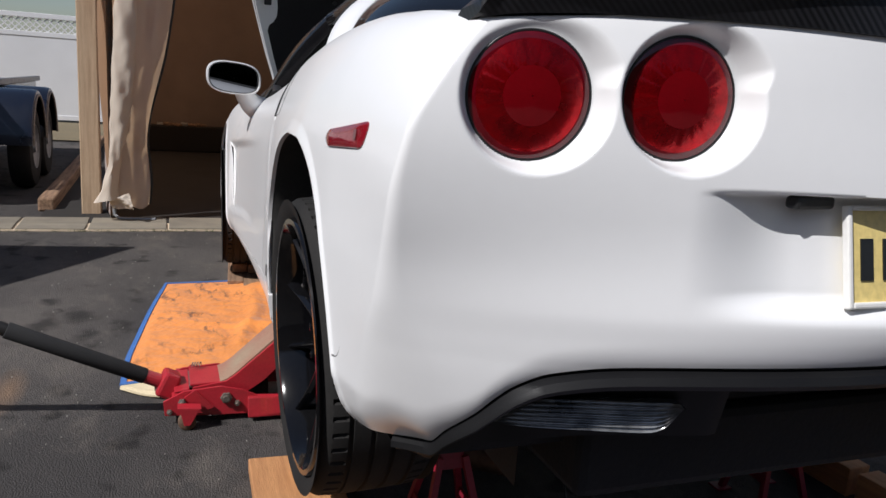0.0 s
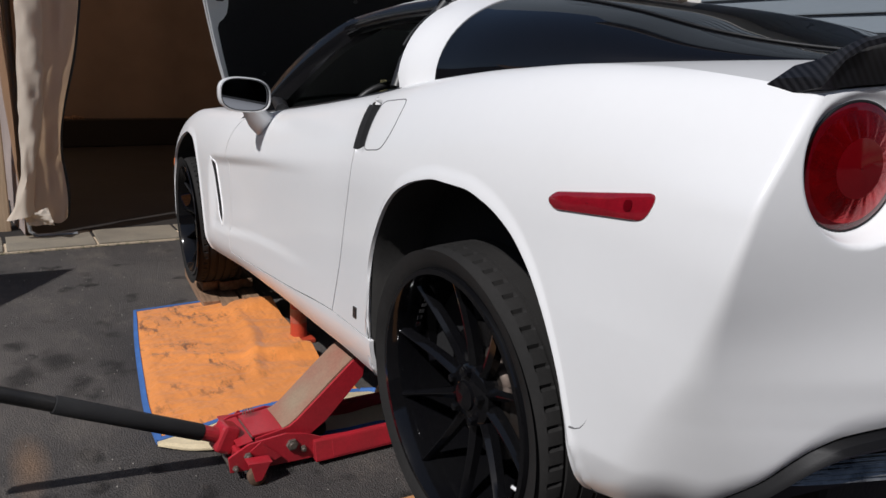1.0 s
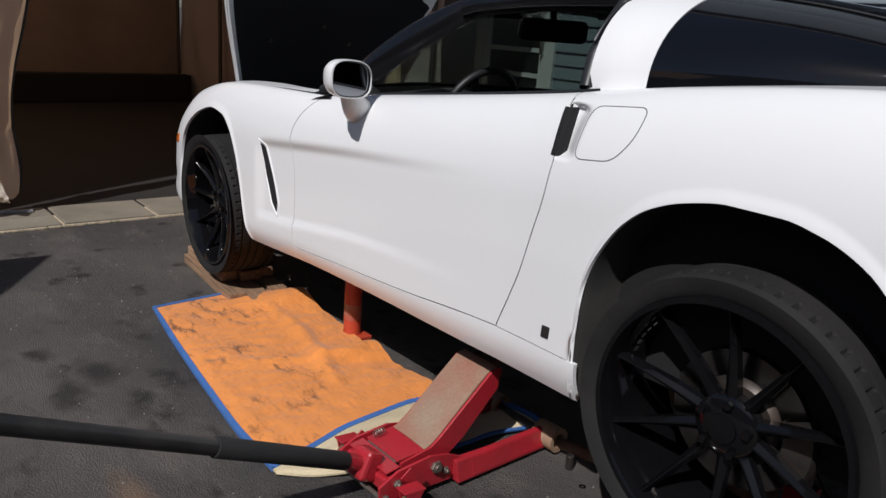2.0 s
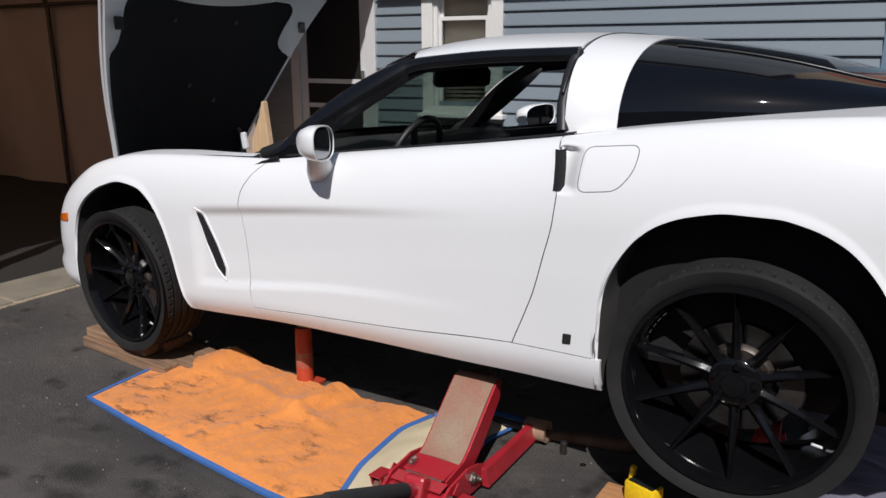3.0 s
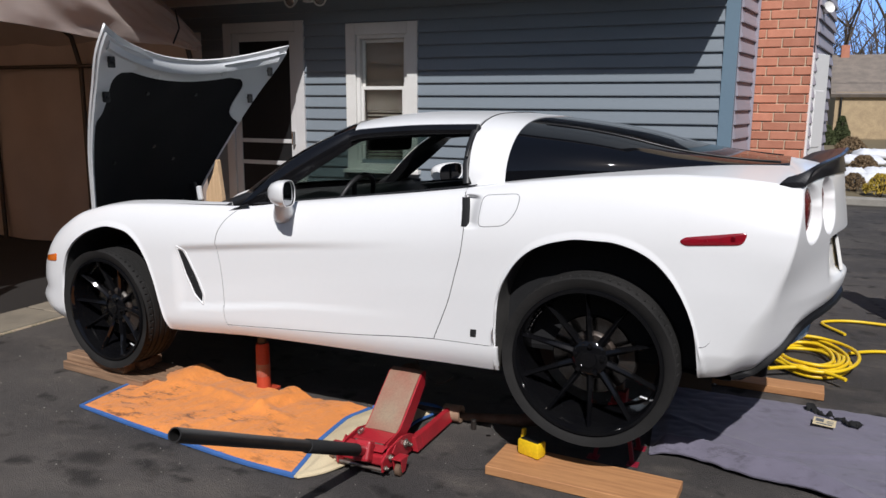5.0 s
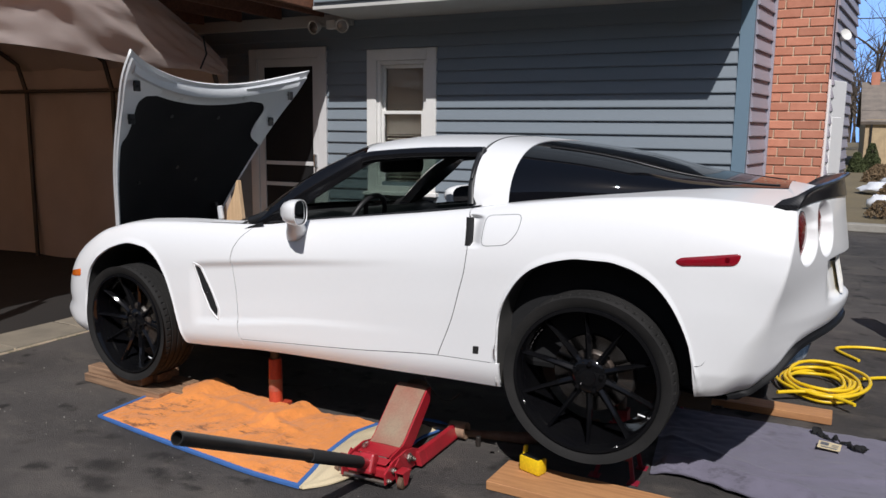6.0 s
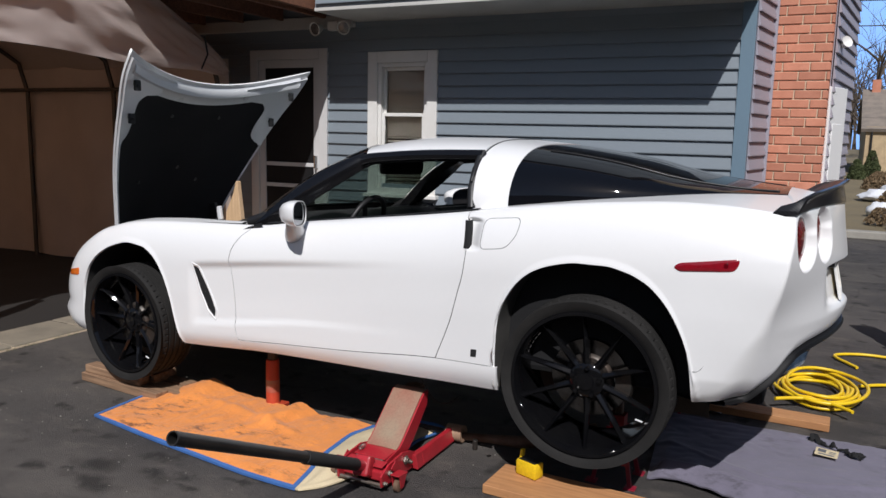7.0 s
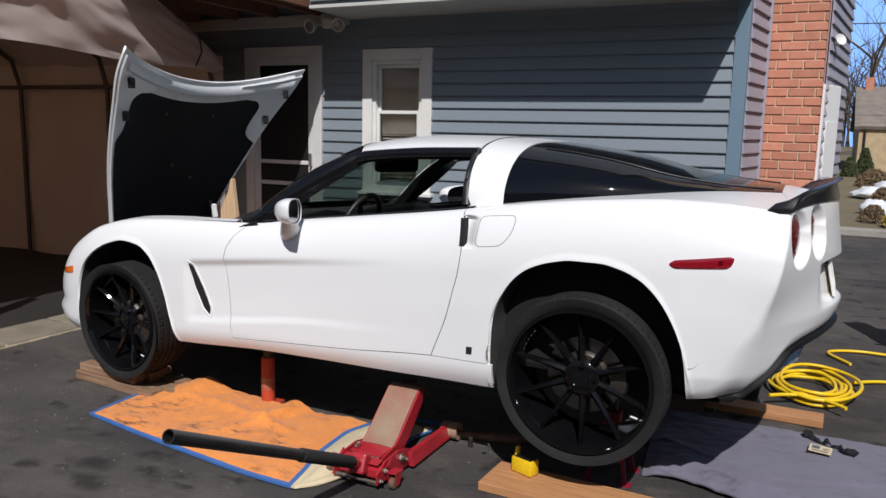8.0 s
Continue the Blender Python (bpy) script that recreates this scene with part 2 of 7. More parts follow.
M_ASPHALT = asphalt_material()
M_PAINT = surface("white_car_paint", (0.80, 0.80, 0.80), 0.32, second=(0.77, 0.775, 0.78), amount=0.35, scale=1.5, fine=40, bump=0.0, coat=0.4, fine_amount=0.012, rough_var=0.06)
M_PAINT_IN = surface("white_paint_inner", (0.74, 0.755, 0.77), 0.3, second=(0.68, 0.69, 0.71), scale=4, fine_amount=0.03, bump=0.0, coat=0.3)
M_TRIM = surface("black_trim", (0.014, 0.014, 0.015), 0.42, second=(0.028, 0.028, 0.028), scale=6, fine_amount=0.15, bump=0.08, bump_size=0.001)
M_HOUSING = surface("dark_grey_plastic", (0.030, 0.029, 0.028), 0.8, second=(0.05, 0.047, 0.043), amount=0.7, scale=7, bump=0.2, fine_amount=0.2)
M_LINER = surface("black_felt", (0.006, 0.006, 0.007), 0.95, second=(0.011, 0.011, 0.012), scale=7, bump=0.4, fine_amount=0.3)
M_DIFFUSER = surface("grey_black_plastic", (0.006, 0.006, 0.007), 0.55, second=(0.010, 0.010, 0.010), scale=5, fine=300, bump=0.15, bump_size=0.001, ior=1.32)
M_RUBBER = surface("tyre_rubber", (0.018, 0.0175, 0.017), 0.8, second=(0.034, 0.032, 0.031), amount=0.5, scale=6, fine=130, bump=0.25, bump_size=0.0015, fine_amount=0.2, ior=1.25)
M_RIM = surface("gloss_black_rim", (0.004, 0.004, 0.005), 0.08, second=(0.007, 0.007, 0.007), scale=9, bump=0.03, coat=0.1, rough_var=0.05, ior=1.4)
M_STEEL = surface("brake_steel", (0.25, 0.245, 0.24), 0.22, 1.0, second=(0.09, 0.075, 0.06), amount=0.8, scale=14, bump=0.2, bump_size=0.001)
M_DARKSTEEL = surface("dark_steel", (0.08, 0.075, 0.07), 0.5, 0.8, second=(0.12, 0.07, 0.045), amount=0.5, scale=20, bump=0.2, bump_size=0.001)
M_PILLAR = surface("satin_black_pillar", (0.005, 0.005, 0.006), 0.2, second=(0.009, 0.009, 0.01), scale=6, fine_amount=0.1, bump=0.03, bump_size=0.001)
M_TINT = surface("tinted_glass", (0.004, 0.0045, 0.006), 0.03, second=(0.005, 0.005, 0.007), bump=0.0, rough_var=0.01, fine_amount=0.02)
M_GLASS = glass("windscreen_glass", (0.17, 0.225, 0.20))
M_PANE = surface("dark_insect_screen", (0.012, 0.012, 0.013), 0.6, second=(0.020, 0.019, 0.019), amount=0.6, scale=2, bump=0.0, rough_var=0.05, ior=1.3)
M_REDLENS = surface("red_lens", (0.40, 0.001, 0.005), 0.26, 0.8, second=(0.18, 0.001, 0.004), amount=0.9, scale=30, fine=260, bump=0.2, bump_size=0.001, coat=0.12, fine_amount=0.4)
M_REDDARK = surface("dark_red_lens", (0.11, 0.001, 0.005), 0.08, second=(0.06, 0.001, 0.003), scale=60, fine=300, bump=0.0, coat=0.4, fine_amount=0.2, rough_var=0.02)
M_REDCORE = surface("deep_red_lens", (0.15, 0.001, 0.004), 0.08, second=(0.12, 0.001, 0.003), scale=40, fine=300, bump=0.0, coat=0.1, fine_amount=0.2, rough_var=0.02)
M_MARKER = surface("marker_red", (0.25, 0.006, 0.015), 0.16, second=(0.17, 0.004, 0.01), scale=40, fine=200, bump=0.2, bump_size=0.001, coat=0.8)
M_AMBER = surface("amber_lens", (0.75, 0.16, 0.01), 0.16, second=(0.5, 0.1, 0.01), scale=40, bump=0.2, coat=0.8)
M_CLEARLENS = surface("fog_lens", (0.30, 0.30, 0.30), 0.12, 0.5, second=(0.12, 0.12, 0.12), scale=20, bump=0.3, coat=0.8)
M_FOG = surface("dark_fog_lens", (0.05, 0.05, 0.052), 0.14, 0.6, second=(0.45, 0.45, 0.44), amount=1.0, scale=16, fine=60, bump=0.1, coat=1.0)
M_GAP = surface("panel_gap", (0.16, 0.16, 0.165), 0.8, second=(0.1, 0.1, 0.1), bump=0.0)
M_MIRROR = surface("mirror_glass", (0.22, 0.23, 0.25), 0.02, 1.0, bump=0, rough_var=0.005, fine_amount=0.0, second=(0.22, 0.23, 0.25))
M_CARBON = carbon_material()
M_PLATE = surface("plate_cream", (0.80, 0.64, 0.25), 0.4, second=(0.74, 0.55, 0.18), amount=0.6, scale=4, bump=0.05)
M_CHROME = surface("chrome", (0.7, 0.7, 0.7), 0.15, 1.0, second=(0.5, 0.5, 0.5), bump=0.05)
M_INK = surface("black_ink", (0.012, 0.012, 0.012), 0.5, bump=0.0)
M_LEATHER = surface("black_leather", (0.012, 0.012, 0.013), 0.5, second=(0.02, 0.02, 0.021), scale=10, fine=220, bump=0.25, bump_size=0.001)
M_ORANGE = blanket_material("orange_blanket_cloth", (0.75, 0.26, 0.055), (0.085, 0.034, 0.018), 0.85)
M_CREAM = surface("cream_cloth", (0.62, 0.52, 0.34), 0.95, second=(0.52, 0.43, 0.27), scale=6, fine=220, bump=0.4)
M_BLUE = surface("blue_binding", (0.05, 0.15, 0.42), 0.8, second=(0.04, 0.11, 0.30), scale=12, fine=260, bump=0.4)
M_GREYCLOTH = blanket_material("grey_blanket_cloth", (0.15, 0.138, 0.185), (0.045, 0.042, 0.048), 0.5)
# stand red, darkened in colour for the shade under the car
M_RED_SHADED = surface("shaded_red_paint", (0.26, 0.01, 0.03), 0.5, second=(0.16, 0.012, 0.02), amount=0.6, scale=9, bump=0.1)
M_RED = surface("jack_red_paint", (0.42, 0.018, 0.03), 0.38, second=(0.27, 0.02, 0.025), amount=0.6, scale=9, fine=120, bump=0.12, bump_size=0.001, coat=0.3)
M_WORN = surface("worn_red_paint", (0.29, 0.215, 0.145), 0.65, second=(0.31, 0.085, 0.06), amount=0.6, scale=6, fine=110, bump=0.3, bump_size=0.0012)
M_TAN = surface("tan_rusty_steel", (0.38, 0.26, 0.175), 0.75, 0.1, second=(0.27, 0.15, 0.09), amount=0.8, scale=14, bump=0.4)
M_RUST = surface("rusty_steel", (0.20, 0.13, 0.09), 0.7, 0.4, second=(0.12, 0.06, 0.035), amount=0.8, scale=14, bump=0.4)
M_BOLT = surface("zinc_bolt", (0.28, 0.25, 0.22), 0.5, 0.8, second=(0.16, 0.12, 0.09), amount=0.7, scale=40, bump=0.1)
M_FOAM = surface("black_foam_grip", (0.012, 0.012, 0.013), 0.9, second=(0.022, 0.022, 0.022), scale=15, fine=300, bump=0.4)
M_TUBE = surface("black_steel_tube", (0.02, 0.02, 0.021), 0.4, 0.3, second=(0.055, 0.05, 0.045), amount=0.5, scale=10, bump=0.1)
M_ORANGERED = surface("orange_red_paint", (0.50, 0.06, 0.025), 0.5, second=(0.30, 0.035, 0.02), scale=9, bump=0.1, coat=0.2)
M_YELLOW = surface("yellow_plastic", (0.82, 0.55, 0.012), 0.4, second=(0.7, 0.45, 0.012), scale=8, bump=0.1)
M_WOOD = surface("pine_board", (0.50, 0.25, 0.105), 0.7, second=(0.34, 0.155, 0.065), amount=0.9, scale=5, fine=60, bump=0.3, stretch=(0.6, 9, 9), spread=0.1)
M_OLDWOOD = surface("weathered_board", (0.30, 0.185, 0.11), 0.8, second=(0.13, 0.075, 0.045), amount=0.9, scale=5, fine=60, bump=0.5, stretch=(0.6, 9, 9), spread=0.2)
M_POST = surface("weathered_post", (0.52, 0.38, 0.25), 0.8, second=(0.38, 0.26, 0.16), amount=0.9, scale=5, fine=50, bump=0.5, stretch=(10, 10, 0.5))
M_DECK = surface("stained_deck_wood", (0.20, 0.085, 0.045), 0.75, second=(0.12, 0.05, 0.03), amount=0.9, scale=5, fine=60, bump=0.4, stretch=(0.6, 8, 8), spread=0.2)
M_SIDING = surface("blue_grey_vinyl", (0.205, 0.24, 0.272), 0.5, second=(0.18, 0.212, 0.242), amount=0.6, scale=1.5, fine=60, bump=0.15, bump_size=0.001, stretch=(0.3, 2, 4), spread=0.04, fine_amount=0.06)
M_SIDING2 = surface("lilac_grey_vinyl", (0.36, 0.335, 0.385), 0.55, second=(0.31, 0.29, 0.335), scale=1.5, fine=60, bump=0.15, bump_size=0.001, stretch=(2, 0.3, 4), spread=0.04, fine_amount=0.06)
M_CORNER = surface("blue_corner_trim", (0.15, 0.225, 0.29), 0.5, second=(0.13, 0.2, 0.26), scale=2, bump=0.1, fine_amount=0.06)
M_WHITE = surface("white_painted_trim", (0.76, 0.75, 0.72), 0.5, second=(0.64, 0.62, 0.58), amount=0.5, scale=3, fine=80, bump=0.12, fine_amount=0.05)
# white trim darkened in colour for the shade on the storm door
M_DOOR_SHADED = surface("shaded_white_door_paint", (0.60, 0.59, 0.585), 0.55, second=(0.52, 0.51, 0.50), amount=0.5, scale=3, fine=80, bump=0.12, fine_amount=0.05)
# brighter copy of the white trim: sun on the side door is in its colour
M_SIDEDOOR_LIT = surface("sunlit_white_door_paint", (0.86, 0.85, 0.84), 0.4, second=(0.80, 0.79, 0.78), amount=0.5, scale=3, fine=80, bump=0.08, fine_amount=0.03)
M_SOFFIT = surface("soffit_paint", (0.55, 0.54, 0.51), 0.7, second=(0.44, 0.43, 0.4), scale=2, bump=0.1, fine_amount=0.08)
# near-black stands for missing light: shelter floor, house room, panel gaps
M_DARKPLACE = surface("near_black_for_dark_places", (0.012, 0.010, 0.009), 0.9, second=(0.02, 0.017, 0.014), scale=2, bump=0.1)
M_BRICK = surface("red_brick", (0.56, 0.235, 0.15), 0.85, second=(0.47, 0.185, 0.115), amount=0.8, scale=9, fine=110, bump=0.6, bump_size=0.003, spread=0.16, fine_amount=0.15)
M_MORTAR = surface("mortar", (0.60, 0.48, 0.34), 0.95, second=(0.5, 0.4, 0.29), scale=14, fine=160, bump=0.7)
M_CANVAS = canvas_material("beige_tarpaulin", (0.58, 0.49, 0.45), (0.66, 0.41, 0.25))
# darker copy of the tarpaulin: the unlit back is put into its colour
M_CANVAS_SHADED = canvas_material("shaded_tarpaulin", (0.30, 0.215, 0.165), (0.16, 0.085, 0.045))
# same tarpaulin for the flap, toned between its sunlit and shaded copies
M_CANVAS_HALFLIT = canvas_material("half_lit_tarpaulin", (0.72, 0.60, 0.50), (0.6, 0.42, 0.26))
# lighter copy of the tarpaulin, with sunlight put into the colour
M_CANVAS_SUNLIT = canvas_material("sunlit_tarpaulin", (0.84, 0.74, 0.62), (0.6, 0.42, 0.26))
M_FLAG = surface("flagstone", (0.235, 0.205, 0.155), 0.9, second=(0.16, 0.14, 0.11), amount=0.8, scale=4, fine=120, bump=0.5, spread=0.14, fine_amount=0.2)
M_CONCRETE = surface("concrete", (0.36, 0.34, 0.30), 0.9, second=(0.24, 0.225, 0.2), amount=0.8, scale=3, fine=140, bump=0.5, fine_amount=0.2)
M_STONE = surface("house_stone", (0.56, 0.42, 0.25), 0.9, second=(0.42, 0.31, 0.19), amount=0.8, scale=4, fine=30, bump=0.5, spread=0.2)
M_ROOF = surface("grey_shingle", (0.24, 0.2, 0.165), 0.9, second=(0.115, 0.1, 0.09), scale=3, fine=25, bump=0.5, spread=0.12)
M_BARK = surface("bare_bark", (0.10, 0.075, 0.055), 0.9, second=(0.06, 0.045, 0.035), scale=6, bump=0.5)
M_LEAF = surface("evergreen_leaf", (0.075, 0.095, 0.03), 0.8, second=(0.045, 0.06, 0.02), scale=3, bump=0, spread=0.2)
M_BRUSH = surface("dry_brush", (0.22, 0.15, 0.08), 0.9, second=(0.13, 0.085, 0.05), scale=3, bump=0, spread=0.2)
M_YELLOWLEAF = surface("yellow_shrub_leaf", (0.42, 0.30, 0.04), 0.8, second=(0.24, 0.19, 0.03), scale=3, bump=0, spread=0.2)
M_SNOW = surface("old_snow", (0.74, 0.76, 0.8), 0.8, second=(0.55, 0.56, 0.58), scale=5, bump=0.4)
M_LAWN = surface("winter_lawn", (0.15, 0.12, 0.07), 0.95, second=(0.19, 0.15, 0.085), amount=0.8, scale=1.5, fine=60, bump=0.8, fine_amount=0.4)
M_FENCE = surface("white_vinyl", (0.78, 0.78, 0.79), 0.45, second=(0.7, 0.7, 0.71), scale=2, bump=0.05, fine_amount=0.03)
M_NAVY = surface("navy_trailer_paint", (0.006, 0.009, 0.02), 0.3, second=(0.01, 0.013, 0.022), scale=4, bump=0.05, coat=0.4)
M_GALV = surface("galvanised_tube", (0.30, 0.31, 0.32), 0.5, 0.7, second=(0.2, 0.2, 0.2), scale=12, bump=0.1)

# ---------------------------------------------------------------- building helpers


def thing(name, label, category, group="", at=(0, 0, 0)):
    ob = new(name)
    ob.location = at
    ob.empty_display_size = 0.1
    return tagged(ob, label, category, group)


def part(name, bm, material, parent=None, label="", smooth=None, kind=""):
    """Links a bmesh, given in world coordinates, as one mesh object under a thing or a part."""
    me = bpy.data.meshes.new(name)
    bm.normal_update()
    bm.to_mesh(me)
    bm.free()
    me.materials.append(material)
    if smooth is not None:
        for p in me.polygons:
            p.use_smooth = True
        me.set_sharp_from_angle(angle=radians(smooth))
    ob = new(name, me)
    if parent is not None:
        ob.parent = parent
        if parent.parent is None:
            ob.matrix_parent_inverse = parent.matrix_basis.inverted()
    if label:
        ob["label"] = label
    if kind:
        ob["kind"] = kind
    return ob


def structure(name, bm, material, label, category, smooth=None):
    return tagged(part(name, bm, material, None, "", smooth), label, category, "", "structure")


def box(size, m=None, bevel=0.0, bm=None, segments=2):
    """A box of the given size about the origin, bevelled, at the pose m."""
    own = bmesh.new()
    bmesh.ops.create_cube(own, size=1)
    bmesh.ops.scale(own, vec=size, verts=own.verts)
    if bevel:
        bmesh.ops.bevel(own, geom=own.edges[:], offset=bevel, segments=segments, affect="EDGES", profile=0.5)
    return merge(own, m, bm)


def merge(own, m=None, bm=None):
    if m is not None:
        bmesh.ops.transform(own, matrix=m, verts=own.verts)
    if bm is None:
        return own
    tmp = bpy.data.meshes.new("tmp")
    own.to_mesh(tmp)
    own.free()
    bm.from_mesh(tmp)
    bpy.data.meshes.remove(tmp)
    return bm


def span(a, b, bevel=0.0, bm=None):
    """A box between two opposite corners."""
    a, b = Vector(a), Vector(b)
    return box([abs(v) for v in (b - a)], Matrix.Translation((a + b) / 2), bevel, bm)


def cyl(r, depth, m=None, bevel=0.0, bm=None, seg=24, r2=None):
    own = bmesh.new()
    bmesh.ops.create_cone(own, cap_ends=True, segments=seg, radius1=r, radius2=r if r2 is None else r2, depth=depth)
    if bevel:
        rim = [e for e in own.edges if len(e.link_faces) == 2 and any(len(f.verts) > 4 for f in e.link_faces)]
        bmesh.ops.bevel(own, geom=rim, offset=bevel, segments=2, affect="EDGES", profile=0.5)
    return merge(own, m, bm)


def along(a, b):
    """The pose that lays a z-long shape from a to b, about its middle."""
    a, b = Vector(a), Vector(b)
    return Matrix.Translation((a + b) / 2) @ (b - a).to_track_quat("Z", "Y").to_matrix().to_4x4()


def rod(a, b, r, bm=None, seg=16, bevel=0.0, r2=None):
    return cyl(r, (Vector(b) - Vector(a)).length, along(a, b), bevel, bm, seg, r2)


def grid(rows, bm=None, flip=False, close=False):
    """A sheet of quads through rows of points."""
    bm = bm or bmesh.new()
    vs = [[bm.verts.new(p) for p in r] for r in rows]
    for a, b in zip(vs, vs[1:]):
        k = len(a)
        for j in range(k if close else k - 1):
            q = (a[j], a[(j + 1) % k], b[(j + 1) % k], b[j])
            try:
                bm.faces.new(q[::-1] if flip else q)
            except ValueError:
                pass
    return bm


def lathe(profile, m, seg=64, bm=None):
    """Turns (radius, height) pairs about z."""
    own = bmesh.new()
    rows = [[(r * math.cos(2 * math.pi * i / seg), r * math.sin(2 * math.pi * i / seg), h) for i in range(seg)] for r, h in profile]
    grid(rows, own, close=True)
    bmesh.ops.recalc_face_normals(own, faces=own.faces)
    return merge(own, m, bm)


def sweep(points, r, bm=None, seg=10, flat=1.0):
    """A tube of radius r (or radii) through points, with closed ends."""
    own = bmesh.new()
    pts = [Vector(p) for p in points]
    rad = r if isinstance(r, (list, tuple)) else [r] * len(pts)
    rows = []
    side = None
    for i, p in enumerate(pts):
        t = (pts[min(i + 1, len(pts) - 1)] - pts[max(i - 1, 0)]).normalized()
        if side is None:
            side = t.orthogonal().normalized()
        side = (side - t * side.dot(t)).normalized()
        up = t.cross(side)
        rows.append([p + (side * math.cos(2 * math.pi * k / seg) + up * flat * math.sin(2 * math.pi * k / seg)) * rad[i] for k in range(seg)])
    grid(rows, own, close=True)
    own.verts.ensure_lookup_table()
    for row in (own.verts[:seg], own.verts[-seg:]):
        own.faces.new(row)
    bmesh.ops.recalc_face_normals(own, faces=own.faces)
    return merge(own, None, bm)


def prism(outline, axis, lo, hi, bevel=0.0, bm=None):
    """A flat outline of (a, b) pairs pushed out along an axis between lo and hi."""
    own = bmesh.new()
    put = {"x": lambda a, b, c: (c, a, b), "y": lambda a, b, c: (a, c, b), "z": lambda a, b, c: (a, b, c)}[axis]
    lowv = [own.verts.new(put(a, b, lo)) for a, b in outline]
    high = [own.verts.new(put(a, b, hi)) for a, b in outline]
    own.faces.new(lowv)
    own.faces.new(high)
    k = len(outline)
    for i in range(k):
        own.faces.new((lowv[i], lowv[(i + 1) % k], high[(i + 1) % k], high[i]))
    bmesh.ops.recalc_face_normals(own, faces=own.faces)
    if bevel:
        bmesh.ops.bevel(own, geom=own.edges[:], offset=bevel, segments=2, affect="EDGES", profile=0.5)
    return merge(own, None, bm)


def curve(pairs):
    """A smooth function through (x, y...) rows that doesn't overshoot."""
    a = np.array(pairs, float)
    x, y = a[:, 0], a[:, 1:]
    h, d = np.diff(x), np.diff(y, axis=0) / np.diff(x)[:, None]
    s = np.zeros_like(y)
    s[0], s[-1] = d[0], d[-1]
    for i in range(1, len(x) - 1):
        ok = d[i - 1] * d[i] > 0
        w1, w2 = 2 * h[i] + h[i - 1], h[i] + 2 * h[i - 1]
        with np.errstate(divide="ignore", invalid="ignore"):
            s[i] = np.where(ok, (w1 + w2) / (w1 / d[i - 1] + w2 / d[i]), 0)

    def f(v):
        v = min(max(v, x[0]), x[-1])
        i = min(int(np.searchsorted(x, v, "right")) - 1, len(h) - 1)
        t = (v - x[i]) / h[i]
        r = (2 * t**3 - 3 * t**2 + 1) * y[i] + (t**3 - 2 * t**2 + t) * h[i] * s[i] + (3 * t**2 - 2 * t**3) * y[i + 1] + (t**3 - t**2) * h[i] * s[i + 1]
        return float(r[0]) if len(r) == 1 else r
    return f


def step(a, b, v):
    t = min(max((v - a) / (b - a), 0.0), 1.0)
    return t * t * (3 - 2 * t)


def thicken(ob, t, offset=-1):
    # crisp rims: the open edges stay sharp
    used = np.zeros(len(ob.data.edges), int)
    ids = np.zeros(len(ob.data.loops), int)
    ob.data.loops.foreach_get("edge_index", ids)
    np.add.at(used, ids, 1)
    for i in np.nonzero(used == 1)[0]:
        ob.data.edges[int(i)].use_edge_sharp = True
    mod = ob.modifiers.new("thickness", "SOLIDIFY")
    mod.thickness, mod.offset = t, offset
    return ob


def facing(bm, way):
    """Turns an open sheet so that its faces look along way on the whole."""
    bm.normal_update()
    if sum(f.normal.dot(Vector(way)) * f.calc_area() for f in bm.faces) < 0:
        bmesh.ops.reverse_faces(bm, faces=bm.faces[:])
    return bm


# ---------------------------------------------------------------- ground
HOUSE_Y, CORNER_X = 3.5, 2.918
ground_bm = bmesh.new()
xs = [-150, -60, -25, -12] + [-6 + 0.4 * i for i in range(38)] + [14, 30, 70, 150]
ys = [-150, -60, -20, -9] + [-5 + 0.4 * i for i in range(26)] + [9, 20, 60, 150]
grid([[(x, y, 0.006 * noise.noise((x * 0.9, y * 0.9, 3)) if -6 < x < 9 and -5 < y < 5 else 0) for y in ys] for x in xs], ground_bm)
ground = structure("ground", facing(ground_bm, (0, 0, 1)), M_ASPHALT, "dark oil-stained asphalt driveway with dusty patches", "driveway", 60)

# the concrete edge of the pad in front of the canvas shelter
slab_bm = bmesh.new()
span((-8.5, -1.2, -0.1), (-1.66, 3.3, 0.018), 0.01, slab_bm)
# the shade under the canvas is put into the slab's colour
structure("pavement", slab_bm, M_DARKPLACE, "earth and concrete floor under the canvas shelter, blackened for its shade", "floor")
# flagstones with pale joints along the edge of the pad
bed = structure("pavement", span((-1.85, -1.7, -0.08), (-1.405, 2.6, 0.012), 0.004), M_MORTAR, "flagstone strip with pale joints beside the driveway", "paving")
rnd_f = random.Random(3)
y = -1.69
while y < 2.5:
    w = rnd_f.uniform(0.32, 0.62)
    cut = rnd_f.uniform(-1.68, -1.58)
    for x0, x1 in (((-1.845, cut - 0.008), (cut + 0.008, -1.41)) if rnd_f.random() < 0.6 else ((-1.845, -1.41),)):
        part("flagstone", box((x1 - x0, w - 0.016, 0.05), pose((x0 + x1) / 2, y + w / 2, -0.004 + rnd_f.uniform(0, 0.004), rnd_f.uniform(-0.4, 0.4), rnd_f.uniform(-0.4, 0.4), rnd_f.uniform(-1.2, 1.2)), 0.006, segments=1), M_FLAG, bed)
    y += w
blades = bmesh.new()
